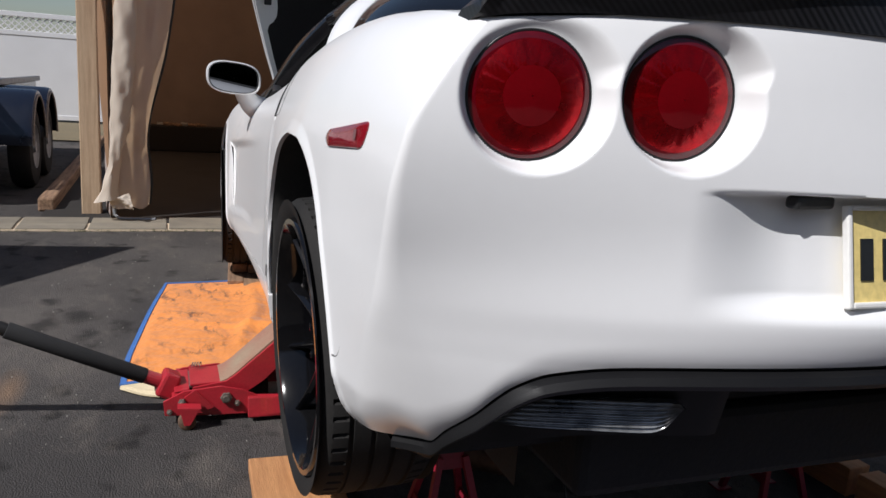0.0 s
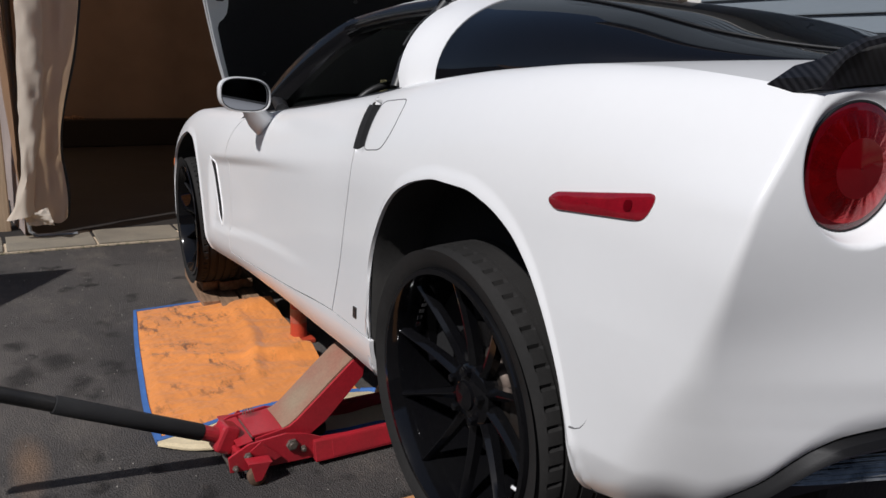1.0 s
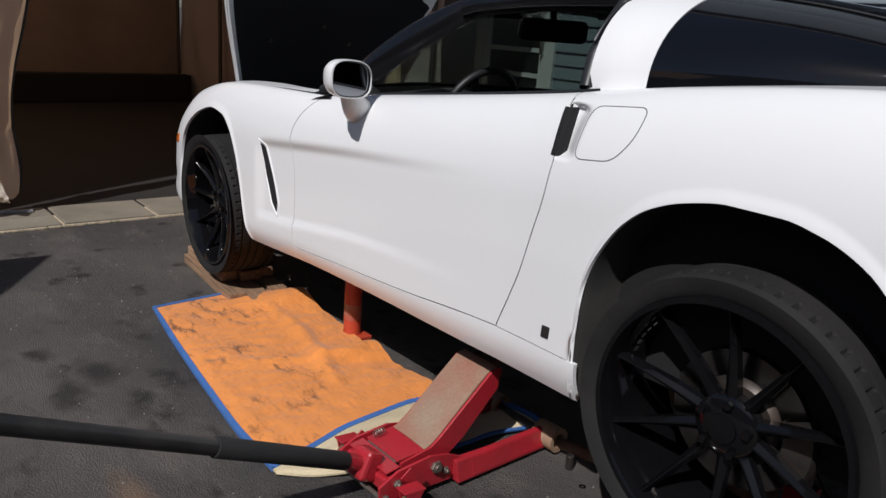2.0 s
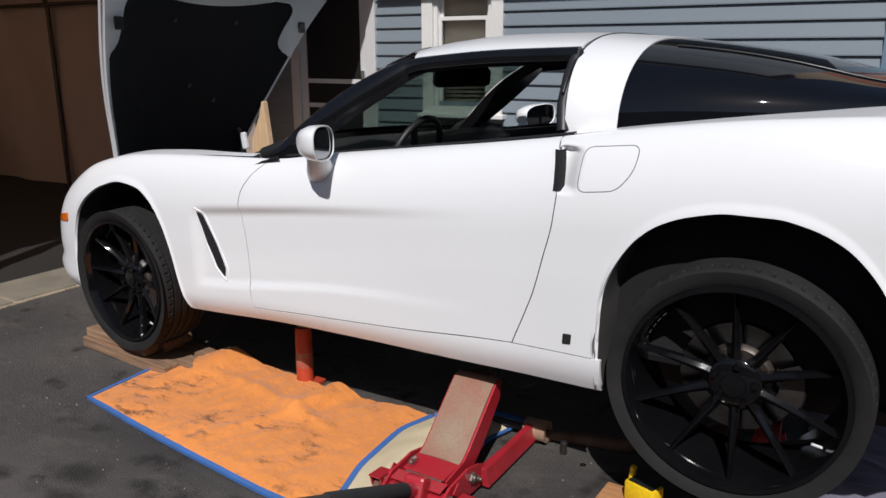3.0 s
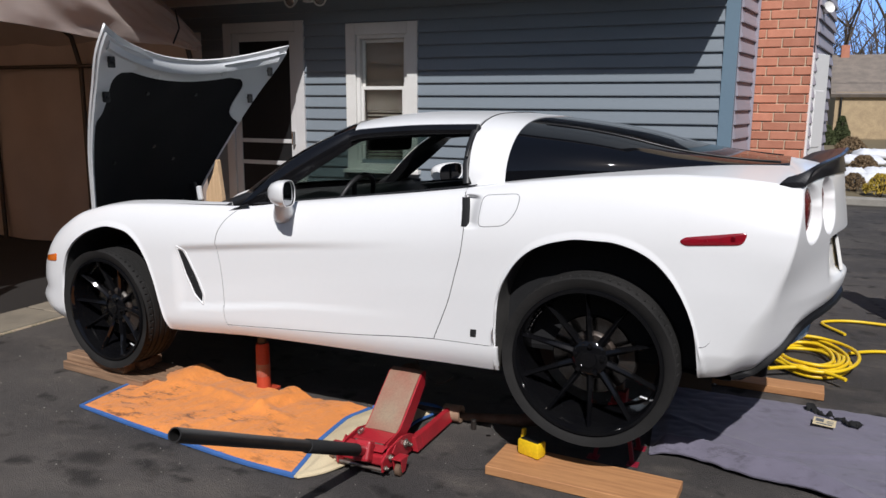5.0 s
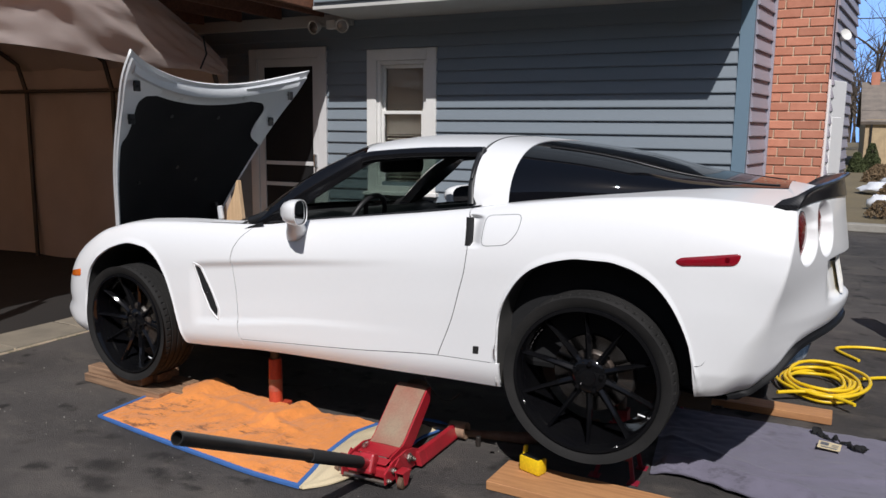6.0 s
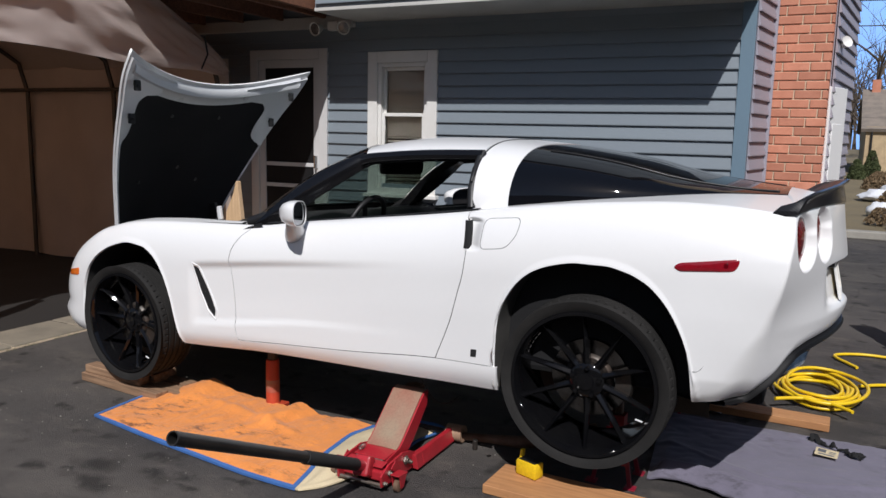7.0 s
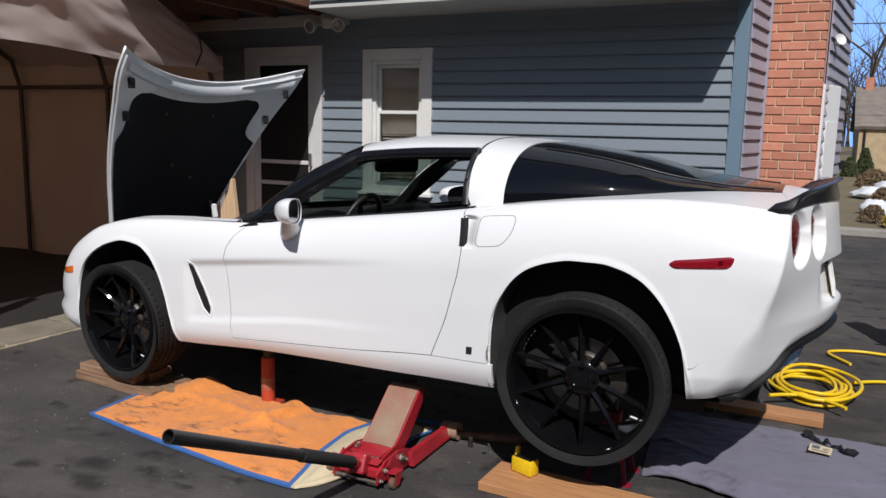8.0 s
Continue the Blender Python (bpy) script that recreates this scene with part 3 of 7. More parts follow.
for k in range(900):
    yy = rnd_f.uniform(-1.65, 2.3)
    xx = -1.40 + rnd_f.gauss(0, 0.012)
    if noise.noise((yy * 3, 0, 1)) < -0.15:
        continue
    hgt, a = rnd_f.uniform(0.008, 0.03), rnd_f.uniform(0, 6.28)
    v = [blades.verts.new((xx + dx, yy + dy, dz)) for dx, dy, dz in ((0.002 * math.cos(a), 0.002 * math.sin(a), 0), (-0.002 * math.cos(a), -0.002 * math.sin(a), 0), (rnd_f.gauss(0, 0.01), rnd_f.gauss(0, 0.01), hgt))]
    blades.faces.new(v)
tagged(part("grass_tufts", blades, bpy.data.materials.get("evergreen_leaf") or M_LAWN), "thin grass growing along the paving edge", "grass", "", "stuff")
grit_bm = bmesh.new()
for k in range(1500):
    gx, gy = rnd_f.uniform(-1.3, 4.6), rnd_f.uniform(-1.9, 1.0) if k % 3 else rnd_f.uniform(-0.9, -0.2)
    if noise.noise((gx * 1.3, gy * 1.3, 8)) < 0.0 and k % 4:
        continue
    r = 0.0012 + 0.0035 * rnd_f.random() ** 4
    m = Matrix.Translation((gx, gy, r * 0.4 + 0.004)) @ Euler((rnd_f.uniform(0, 6), rnd_f.uniform(0, 6), 0)).to_matrix().to_4x4() @ Matrix.Diagonal((1, rnd_f.uniform(0.5, 1), 0.6, 1))
    q = [grit_bm.verts.new(m @ Vector(p)) for p in ((r, 0, -r), (-r, r, -r), (-r, -r, -r), (0, 0, r))]
    for f in ((0, 1, 3), (1, 2, 3), (2, 0, 3)):
        grit_bm.faces.new([q[i] for i in f])
tagged(part("gravel", grit_bm, M_CONCRETE), "loose pale grit scattered over the asphalt", "gravel", "", "stuff")

# ---------------------------------------------------------------- the blue-grey house
COURSE = 0.1115


def course_strip(parent, a, b, z, out, material, height=COURSE):
    """One lapped siding board from a to b (plan points), its foot standing out."""
    a, b, out = Vector((*a, 0)), Vector((*b, 0)), Vector((*out, 0))
    bm = bmesh.new()
    prof = [(0.0, 0.0), (0.025, 0.0), (0.0255, 0.008), (0.004, height + 0.004), (0.0, height + 0.004)]
    rows = [[p + out * d + Vector((0, 0, z + h)) for d, h in prof] for p in (a, b)]
    grid(rows, bm, close=True)
    bm.verts.ensure_lookup_table()
    bm.faces.new(bm.verts[:5])
    bm.faces.new(bm.verts[5:])
    bmesh.ops.recalc_face_normals(bm, faces=bm.faces)
    return part("siding_board", bm, material, parent)


WIN_X0, WIN_X1, WIN_Z0, WIN_Z1 = -0.57, 0.187, 0.95, 2.30
DOOR_X0, DOOR_X1, DOOR_Z1 = -2.025, -1.047, 2.35
SOFFIT_Z, OVER_Y = 2.59, 2.82
front_bm = bmesh.new()
for a, b in (((-9, 0), (DOOR_X0 + 0.1, SOFFIT_Z)), ((DOOR_X1 - 0.1, 0), (WIN_X0 + 0.1, SOFFIT_Z)), ((WIN_X1 - 0.1, 0), (CORNER_X - 0.02, SOFFIT_Z)),
             ((DOOR_X0 + 0.1, DOOR_Z1 - 0.1), (DOOR_X1 - 0.1, SOFFIT_Z)), ((WIN_X0 + 0.1, WIN_Z1 - 0.1), (WIN_X1 - 0.1, SOFFIT_Z)), ((WIN_X0 + 0.1, 0), (WIN_X1 - 0.1, WIN_Z0 + 0.1))):
    span((a[0], HOUSE_Y + 0.004, a[1]), (b[0], HOUSE_Y + 0.2, b[1]), 0, front_bm)
wall_front = structure("wall_front", front_bm, M_SIDING, "house wall in blue-grey lapped vinyl siding", "wall")
Z_FIRST = 1.751 - 15 * COURSE
for k in range(22):
    z = Z_FIRST + k * COURSE
    pieces = [(-9.0, CORNER_X - 0.1)]
    for lo, hi, z0, z1 in ((DOOR_X0, DOOR_X1, 0, DOOR_Z1), (WIN_X0, WIN_X1, WIN_Z0, WIN_Z1)):
        if z + COURSE * 0.5 < z1 and z + COURSE > z0:
            pieces = [q for a, b in pieces for q in (((a, lo), (hi, b)) if a < lo and b > hi else ((a, b),))]
    for a, b in pieces:
        if z + COURSE < SOFFIT_Z + 0.06:
            course_strip(wall_front, (a, HOUSE_Y), (b, HOUSE_Y), z, (0, -1), M_SIDING, min(COURSE, SOFFIT_Z - z - 0.008))

corner = structure("trim", span((CORNER_X - 0.105, HOUSE_Y - 0.028, 0.05), (CORNER_X, HOUSE_Y + 0.07, 2.6), 0.004), M_CORNER, "blue corner board of the house", "corner trim")

# side wall with the chimney
SIDE_END = (2.99, 4.14)
side_way = Vector((SIDE_END[0] - CORNER_X, SIDE_END[1] - HOUSE_Y - 0.07)).normalized()
side_out = (side_way.y, -side_way.x)
side_bm = bmesh.new()
grid([[(CORNER_X - 0.01, HOUSE_Y + 0.07, z), (SIDE_END[0] - 0.01, SIDE_END[1] + 0.3, z)] for z in (0, 6)], side_bm)
wall_side = structure("wall_side", facing(side_bm, (1, 0, 0)), M_SIDING2, "side wall of the house in pale siding", "wall")
thicken(wall_side, 0.15)
for k in range(40):
    course_strip(wall_side, (CORNER_X - 0.004, HOUSE_Y + 0.072), SIDE_END, Z_FIRST + k * COURSE, side_out, M_SIDING2)
structure("trim", span((SIDE_END[0] - 0.01, SIDE_END[1] - 0.03, 0.05), (SIDE_END[0] + 0.035, SIDE_END[1] - 0.002, 5.5), 0.004), M_SIDING2, "narrow pale trim where the siding meets the chimney", "corner trim")

CH_X0, CH_X1, CH_Y0, CH_Y1 = 3.004, 3.444, 4.14, 4.62
chimney = structure("chimney", span((CH_X0 + 0.012, CH_Y0 + 0.012, 0), (CH_X1 - 0.012, CH_Y1, 6.2)), M_MORTAR, "red brick chimney on the side of the house", "chimney")
BRICK_H, BRICK_L, JOINT = 0.0755, 0.208, 0.010
brick_meshes = {}


def brick(size, m):
    key = tuple(round(v, 3) for v in size)
    if key not in brick_meshes:
        b = box(size, None, 0.004, segments=1)
        ob = part("brick", b, M_BRICK, chimney)
        brick_meshes[key] = ob.data
    else:
        ob = new("brick", brick_meshes[key])
        ob.parent = chimney
    ob.matrix_basis = m


z = 0.0
for row in range(50):
    x = CH_X0 - (0.0 if row % 2 else 0.105) - 0.02 * (row % 3)
    while x < CH_X1 - 0.02:
        a, b = max(x, CH_X0), min(x + BRICK_L - JOINT, CH_X1)
        if b - a > 0.012:
            jig = 0.0015 * ((row * 7 + int(x * 40)) % 3)
            brick((b - a, 0.09, BRICK_H - JOINT), pose((a + b) / 2, CH_Y0 + 0.045 + jig, z + BRICK_H / 2))
        x += BRICK_L
    y = CH_Y0 + 0.1 - (0.0 if row % 2 else 0.1)
    while y < CH_Y1 - 0.05:
        a, b = max(y, CH_Y0 + 0.1), min(y + BRICK_L - JOINT, CH_Y1)
        if b - a > 0.035:
            brick((0.09, b - a, BRICK_H - JOINT), pose(CH_X1 - 0.045, (a + b) / 2, z + BRICK_H / 2))
        y += BRICK_L
    z += BRICK_H

# the wing behind the chimney with a white door
WING_A, WING_B = (3.46, 4.62), (3.632, 6.2)
wing_bm = bmesh.new()
grid([[(WING_A[0] - 0.01, WING_A[1], z), (WING_B[0] - 0.01, WING_B[1], z)] for z in (0, 6.2)], wing_bm)
wing = structure("wall_wing", facing(wing_bm, (1, 0, 0)), M_SIDING2, "further wall of the house in pale siding", "wall")
thicken(wing, 0.15)
wing_way = Vector((WING_B[0] - WING_A[0], WING_B[1] - WING_A[1])).normalized()
wing_out = (wing_way.y, -wing_way.x)
for k in range(52):
    zz = Z_FIRST + k * COURSE
    for d0, d1 in ((0.0, 1.58),):
        course_strip(wing, (WING_A[0] + wing_way.x * d0, WING_A[1] + wing_way.y * d0), (WING_A[0] + wing_way.x * d1, WING_A[1] + wing_way.y * d1), zz, wing_out, M_SIDING2)
# white panel standing out beside the chimney
pw = Vector((3.440, 4.60)), Vector((3.572, 5.0))
pa = math.degrees(math.atan2(pw[1].y - pw[0].y, pw[1].x - pw[0].x))
side_panel = structure("door_2", box(((pw[1] - pw[0]).length, 0.04, 2.0), pose((pw[0].x + pw[1].x) / 2, (pw[0].y + pw[1].y) / 2, 1.02, 0, 0, pa), 0.006), M_SIDEDOOR_LIT, "white painted side door standing open by the chimney", "door")
for z in (0.55, 1.45):
    part("panel_mould", box((0.22, 0.05, 0.5), pose((pw[0].x + pw[1].x) / 2, (pw[0].y + pw[1].y) / 2, z, 0, 0, pa), 0.004), M_SIDEDOOR_LIT, side_panel)

# upper storey standing out over the wall, with its soffit
upper_bm = span((-0.72, OVER_Y + 0.004, SOFFIT_Z + 0.03), (CORNER_X, HOUSE_Y + 0.2, 5.8))
wall_upper = structure("wall_upper", upper_bm, M_SIDING, "overhanging upper storey in blue-grey siding", "wall")
for k in range(8):
    course_strip(wall_upper, (-0.70, OVER_Y), (CORNER_X, OVER_Y), SOFFIT_Z + 0.06 + k * COURSE, (0, -1), M_SIDING)
structure("trim", span((-0.72, OVER_Y - 0.01, SOFFIT_Z), (CORNER_X, HOUSE_Y + 0.02, SOFFIT_Z + 0.03), 0.004), M_SOFFIT, "pale soffit under the overhanging storey", "soffit")
structure("trim", span((-7, HOUSE_Y - 0.06, SOFFIT_Z - 0.05), (-0.73, HOUSE_Y - 0.001, SOFFIT_Z + 0.06), 0.006), M_SOFFIT, "grey ledger board along the house wall", "ledger")
structure("roof", span((-0.9, OVER_Y - 0.3, 5.8), (CORNER_X + 0.3, 9, 5.95), 0.01), M_ROOF, "grey house roof", "roof")
structure("wall_back", span((-9, 9.0, 0), (3.4, 9.2, 5.8)), M_SIDING, "plain rear wall of the house", "wall")

structure("wall_upper", span((-9, HOUSE_Y + 0.004, SOFFIT_Z), (-0.73, HOUSE_Y + 0.2, 5.8)), M_SIDING, "house wall above the deck", "wall")
# wooden deck beside it
deck = structure("deck", span((-7.0, 1.7, 2.80), (-0.78, HOUSE_Y, 2.84)), M_DECK, "stained wooden deck built against the house", "deck")
for k in range(12):
    part("joist", span((-6.8 + k * 0.52, 1.72, 2.63), (-6.76 + k * 0.52, HOUSE_Y - 0.062, 2.80), 0.003), M_DECK, deck)
part("rim_beam", span((-0.80, 1.68, 2.61), (-0.75, HOUSE_Y - 0.062, 2.86), 0.004), M_DECK, deck)
part("rim_beam", span((-7.0, 1.66, 2.61), (-0.801, 1.70, 2.86), 0.004), M_DECK, deck)

# window and door of the house
win = structure("window_1", box((0.001, 0.001, 0.001), pose(-0.19, HOUSE_Y + 0.1, 1.6)), M_WHITE, "white sash window with a lowered blind", "window")
cas = bmesh.new()
W = 0.105
for a, b in (((WIN_X0, WIN_Z0), (WIN_X0 + W, WIN_Z1)), ((WIN_X1 - W, WIN_Z0), (WIN_X1, WIN_Z1)), ((WIN_X0 + W, WIN_Z1 - W), (WIN_X1 - W, WIN_Z1)), ((WIN_X0 + W, WIN_Z0), (WIN_X1 - W, WIN_Z0 + 0.06))):
    span((a[0], HOUSE_Y - 0.035, a[1]), (b[0], HOUSE_Y + 0.02, b[1]), 0.004, cas)
part("window_frame", cas, M_WHITE, win)
inner = bmesh.new()
IX0, IX1, IZ1 = WIN_X0 + W + 0.002, WIN_X1 - W - 0.002, WIN_Z1 - W - 0.002
for a, b in (((IX0, WIN_Z0 + 0.06), (IX0 + 0.035, IZ1)), ((IX1 - 0.035, WIN_Z0 + 0.06), (IX1, IZ1)), ((IX0 + 0.036, IZ1 - 0.035), (IX1 - 0.036, IZ1))):
    span((a[0], HOUSE_Y - 0.012, a[1]), (b[0], HOUSE_Y + 0.1, b[1]), 0.003, inner)
part("jamb", inner, M_WHITE, win)
RAIL_Z = 1.705
for name, z0, z1, dy in (("upper_sash", RAIL_Z - 0.015, IZ1 - 0.037, 0.03), ("lower_sash", WIN_Z0 + 0.062, RAIL_Z + 0.018, 0.0)):
    sash = bmesh.new()
    a0, a1 = IX0 + 0.037, IX1 - 0.037
    for p, q in (((a0, z0), (a0 + 0.03, z1)), ((a1 - 0.03, z0), (a1, z1)), ((a0 + 0.031, z0), (a1 - 0.031, z0 + 0.032)), ((a0 + 0.031, z1 - 0.032), (a1 - 0.031, z1))):
        span((p[0], HOUSE_Y + dy + 0.005, p[1]), (q[0], HOUSE_Y + dy + 0.033, q[1]), 0.003, sash)
    sash_ob = part(name, sash, M_WHITE, win)
    part("pane", span((a0 + 0.025, HOUSE_Y + dy + 0.017, z0 + 0.025), (a1 - 0.025, HOUSE_Y + dy + 0.022, z1 - 0.025)), glass(name + "_glass", (0.9, 0.92, 0.9)), sash_ob)
part("window_sill", span((WIN_X0 - 0.03, HOUSE_Y - 0.075, WIN_Z0 - 0.035), (WIN_X1 + 0.03, HOUSE_Y + 0.05, WIN_Z0 + 0.002), 0.006), M_WHITE, win)
blind = bmesh.new()
span((IX0 + 0.05, HOUSE_Y + 0.085, 1.50), (IX1 - 0.05, HOUSE_Y + 0.09, IZ1 - 0.05), 0, blind)
part("roller_blind", blind, surface("blind_cloth", (0.42, 0.38, 0.33), 0.9, second=(0.36, 0.32, 0.28), scale=3), win, "taupe cloth blind")
for k in range(14):
    part("blind_slat", box((IX1 - IX0 - 0.1, 0.03, 0.004), pose((IX0 + IX1) / 2, HOUSE_Y + 0.1, 1.49 - 0.036 * k, 35)), surface("slat", (0.66, 0.62, 0.55), 0.7) if k == 0 else bpy.data.materials["slat"], win)
# room shell coloured near-black so that it reads as unlit
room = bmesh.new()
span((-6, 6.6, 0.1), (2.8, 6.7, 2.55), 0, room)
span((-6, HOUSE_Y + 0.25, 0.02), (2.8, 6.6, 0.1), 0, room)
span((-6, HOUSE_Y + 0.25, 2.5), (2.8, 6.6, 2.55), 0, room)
structure("wall_room", room, M_DARKPLACE, "room behind the house window, its dimness put into a near-black colour", "room")

door = structure("door_1", box((0.001, 0.001, 0.001), pose(-1.5, HOUSE_Y + 0.1, 1.2)), M_WHITE, "white-framed storm door with a dark screen", "door")
dc = bmesh.new()
W = 0.10
for a, b in (((DOOR_X0, 0.18), (DOOR_X0 + W, DOOR_Z1)), ((DOOR_X1 - W, 0.18), (DOOR_X1, DOOR_Z1)), ((DOOR_X0 + W, DOOR_Z1 - W), (DOOR_X1 - W, DOOR_Z1))):
    span((a[0], HOUSE_Y - 0.04, a[1]), (b[0], HOUSE_Y + 0.03, b[1]), 0.004, dc)
part("door_frame", dc, M_DOOR_SHADED, door)
leaf = bmesh.new()
D0, D1, DT = DOOR_X0 + W + 0.003, DOOR_X1 - W - 0.003, DOOR_Z1 - W - 0.003
for a, b in (((D0, 0.2), (D0 + 0.075, DT)), ((D1 - 0.075, 0.2), (D1, DT)), ((D0 + 0.076, DT - 0.08), (D1 - 0.076, DT)), ((D0 + 0.076, 0.2), (D1 - 0.076, 0.34)), ((D0 + 0.076, 1.165), (D1 - 0.076, 1.205)), ((D0 + 0.076, 0.945), (D1 - 0.076, 0.985))):
    span((a[0], HOUSE_Y - 0.02, a[1]), (b[0], HOUSE_Y + 0.012, b[1]), 0.004, leaf)
leaf_ob = part("storm_door", leaf, M_DOOR_SHADED, door)
part("pane", span((D0 + 0.07, HOUSE_Y - 0.006, 0.33), (D1 - 0.07, HOUSE_Y - 0.002, DT - 0.075)), M_PANE, leaf_ob, "dark insect screen")
part("door_handle", box((0.02, 0.05, 0.13), pose(D1 - 0.03, HOUSE_Y - 0.045, 1.22), 0.006), M_CHROME, leaf_ob, "brass latch")
structure("step_1", span((-2.2, HOUSE_Y - 0.6, 0.0), (-0.9, HOUSE_Y - 0.02, 0.17), 0.012), M_CONCRETE, "concrete doorstep below the storm door", "step")

# twin floodlight under the soffit
flood = thing("floodlight", "twin white floodlight under the house soffit", "floodlight", at=(-0.933, 3.4, 2.56))
part("junction_box", box((0.11, 0.07, 0.09), pose(-0.933, 3.42, 2.55), 0.008), M_WHITE, flood)
for dx in (-0.165, 0.165):
    head_bm = lathe([(0.0, -0.06), (0.035, -0.055), (0.06, 0.0), (0.068, 0.03), (0.062, 0.032), (0.05, 0.02), (0.0, 0.012)], pose(-0.933 + dx, 3.36, 2.525, 105, 0, dx * 50), 32)
    lamp_head = part("lamp_head", head_bm, M_WHITE, flood, "", 40)
    part("lens", lathe([(0.0, 0.03), (0.04, 0.027), (0.06, 0.022)], pose(-0.933 + dx, 3.36, 2.525, 105, 0, dx * 50), 32), M_CLEARLENS, lamp_head, "clear lamp lens", 40)
spot = thing("floodlight", "white spotlight on the wing wall", "floodlight", at=(3.52, 4.9, 2.45))
part("lamp_head", lathe([(0.0, -0.06), (0.028, -0.05), (0.045, 0.0), (0.052, 0.03), (0.042, 0.022), (0.0, 0.015)], pose(3.53, 4.83, 2.41, 70, 0, 40), 32), M_WHITE, spot, "", 40)
part("bracket", box((0.07, 0.05, 0.07), pose(3.505, 4.90, 2.43), 0.008), M_WHITE, spot)

# ---------------------------------------------------------------- the white coupe
MID_Y = 0.848
# plan outline from the nose round to the tail: x, y, sill height, shoulder height
RING = [
    (-0.87, 0.848, 0.30, 0.60), (-0.845, 0.60, 0.30, 0.61), (-0.765, 0.31, 0.30, 0.66), (-0.60, 0.115, 0.31, 0.757), (-0.435, 0.028, 0.33, 0.855),
    (-0.2, -0.004, 0.345, 0.962), (0.1, -0.015, 0.36, 1.02), (0.6, -0.02, 0.391, 1.047), (0.9, -0.02, 0.412, 1.06), (1.3, -0.02, 0.422, 1.104),
    (2.0, -0.03, 0.435, 1.192), (2.4, -0.052, 0.453, 1.251), (2.75, -0.058, 0.47, 1.287), (3.05, -0.046, 0.52, 1.303), (3.22, -0.028, 0.545, 1.300),
    (3.36, -0.004, 0.58, 1.303), (3.465, 0.058, 0.645, 1.286), (3.538, 0.16, 0.736, 1.296), (3.587, 0.30, 0.791, 1.308), (3.628, 0.5, 0.813, 1.316), (3.660, 0.848, 0.831, 1.324)]
_len = [0.0]
for _a, _b in zip(RING, RING[1:]):
    _len.append(_len[-1] + math.dist(_a[:2], _b[:2]))
ring_plan = curve([(s, *r) for s, r in zip(_len, RING)])
S_END = _len[-1]


def s_of(x):
    lo, hi = 0.0, S_END
    for _ in range(40):
        mid = (lo + hi) / 2
        lo, hi = (mid, hi) if ring_plan(mid)[0] < x else (lo, mid)
    return (lo + hi) / 2


# the tail: a crease runs up the rear corner, and the rear face swells from it to the middle
TAIL_X0 = 3.10
S_TAIL, S_CREASE = s_of(TAIL_X0), s_of(3.44)
crease_x = curve([(0.55, 3.285), (0.60, 3.30), (0.70, 3.328), (0.80, 3.352), (0.90, 3.380), (1.0, 3.409), (1.1, 3.428), (1.2, 3.435), (1.27, 3.430), (1.32, 3.42)])
crease_y = curve([(0.55, 0.03), (0.60, 0.012), (0.70, -0.008), (0.80, -0.018), (0.90, -0.020), (1.0, -0.022), (1.1, -0.009), (1.2, 0.042), (1.27, 0.096), (1.32, 0.145)])
crease_r = curve([(0.55, 0.17), (0.65, 0.14), (0.75, 0.09), (0.85, 0.035), (1.0, 0.018), (1.1, 0.012), (1.32, 0.012)])
mid_x = curve([(0.76, 3.625), (0.80, 3.632), (0.85, 3.642), (0.9, 3.640), (1.05, 3.627), (1.2, 3.605), (1.32, 3.590)])
tail_foot = curve([(0.0, 0.558), (0.045, 0.565), (0.10, 0.610), (0.147, 0.655), (0.175, 0.688), (0.20, 0.713), (0.25, 0.742), (0.36, 0.763), (0.5, 0.771), (0.848, 0.780)])
tail_head = curve([(0.0, 1.274), (0.10, 1.283), (0.25, 1.294), (0.40, 1.298), (0.55, 1.296), (0.70, 1.291), (0.848, 1.288)])


def ring(s):
    """Plan place, sill height and shoulder height of the body at ring place s."""
    x, y, zs, zt = ring_plan(s)
    if s > S_CREASE:
        v = (s - S_CREASE) / (S_END - S_CREASE)
        zs, zt = tail_foot(MID_Y * v), tail_head(MID_Y * v)
    elif s > S_TAIL:
        v = (s - S_TAIL) / (S_CREASE - S_TAIL)
        a = ring_plan(S_TAIL)
        zs, zt = a[2] + (tail_foot(0) - a[2]) * v, a[3] + (tail_head(0) - a[3]) * v ** 1.6
    return x, y, zs, zt


FRONT_X0, FRONT_X1, REAR_X0, REAR_X1 = -0.335, 0.466, 2.303, 3.15
front_arch = curve([(FRONT_X0, 0.34), (-0.325, 0.55), (-0.303, 0.65), (-0.265, 0.735), (-0.18, 0.82), (-0.068, 0.876), (0.056, 0.903), (0.176, 0.891), (0.27, 0.843), (0.342, 0.752), (0.393, 0.635), (0.425, 0.52), (0.446, 0.455), (FRONT_X1, 0.39)])
rear_arch = curve([(REAR_X0, 0.44), (2.306, 0.69), (2.323, 0.79), (2.356, 0.867), (2.409, 0.944), (2.474, 0.995), (2.56, 1.028), (2.66, 1.045), (2.765, 1.045), (2.849, 1.029), (2.93, 0.992), (2.991, 0.938), (3.043, 0.866), (3.087, 0.774), (3.117, 0.679), (3.141, 0.575), (REAR_X1, 0.53)])
door_foot = curve([(0.86, 0.462), (1.48, 0.501), (2.01, 0.543), (2.322, 0.559)])
seam_front = curve([(0.37, 0.885), (0.46, 0.866), (0.50, 0.853), (0.64, 0.839), (0.76, 0.822), (0.86, 0.804), (0.915, 0.810), (0.98, 0.843), (1.045, 0.908)])
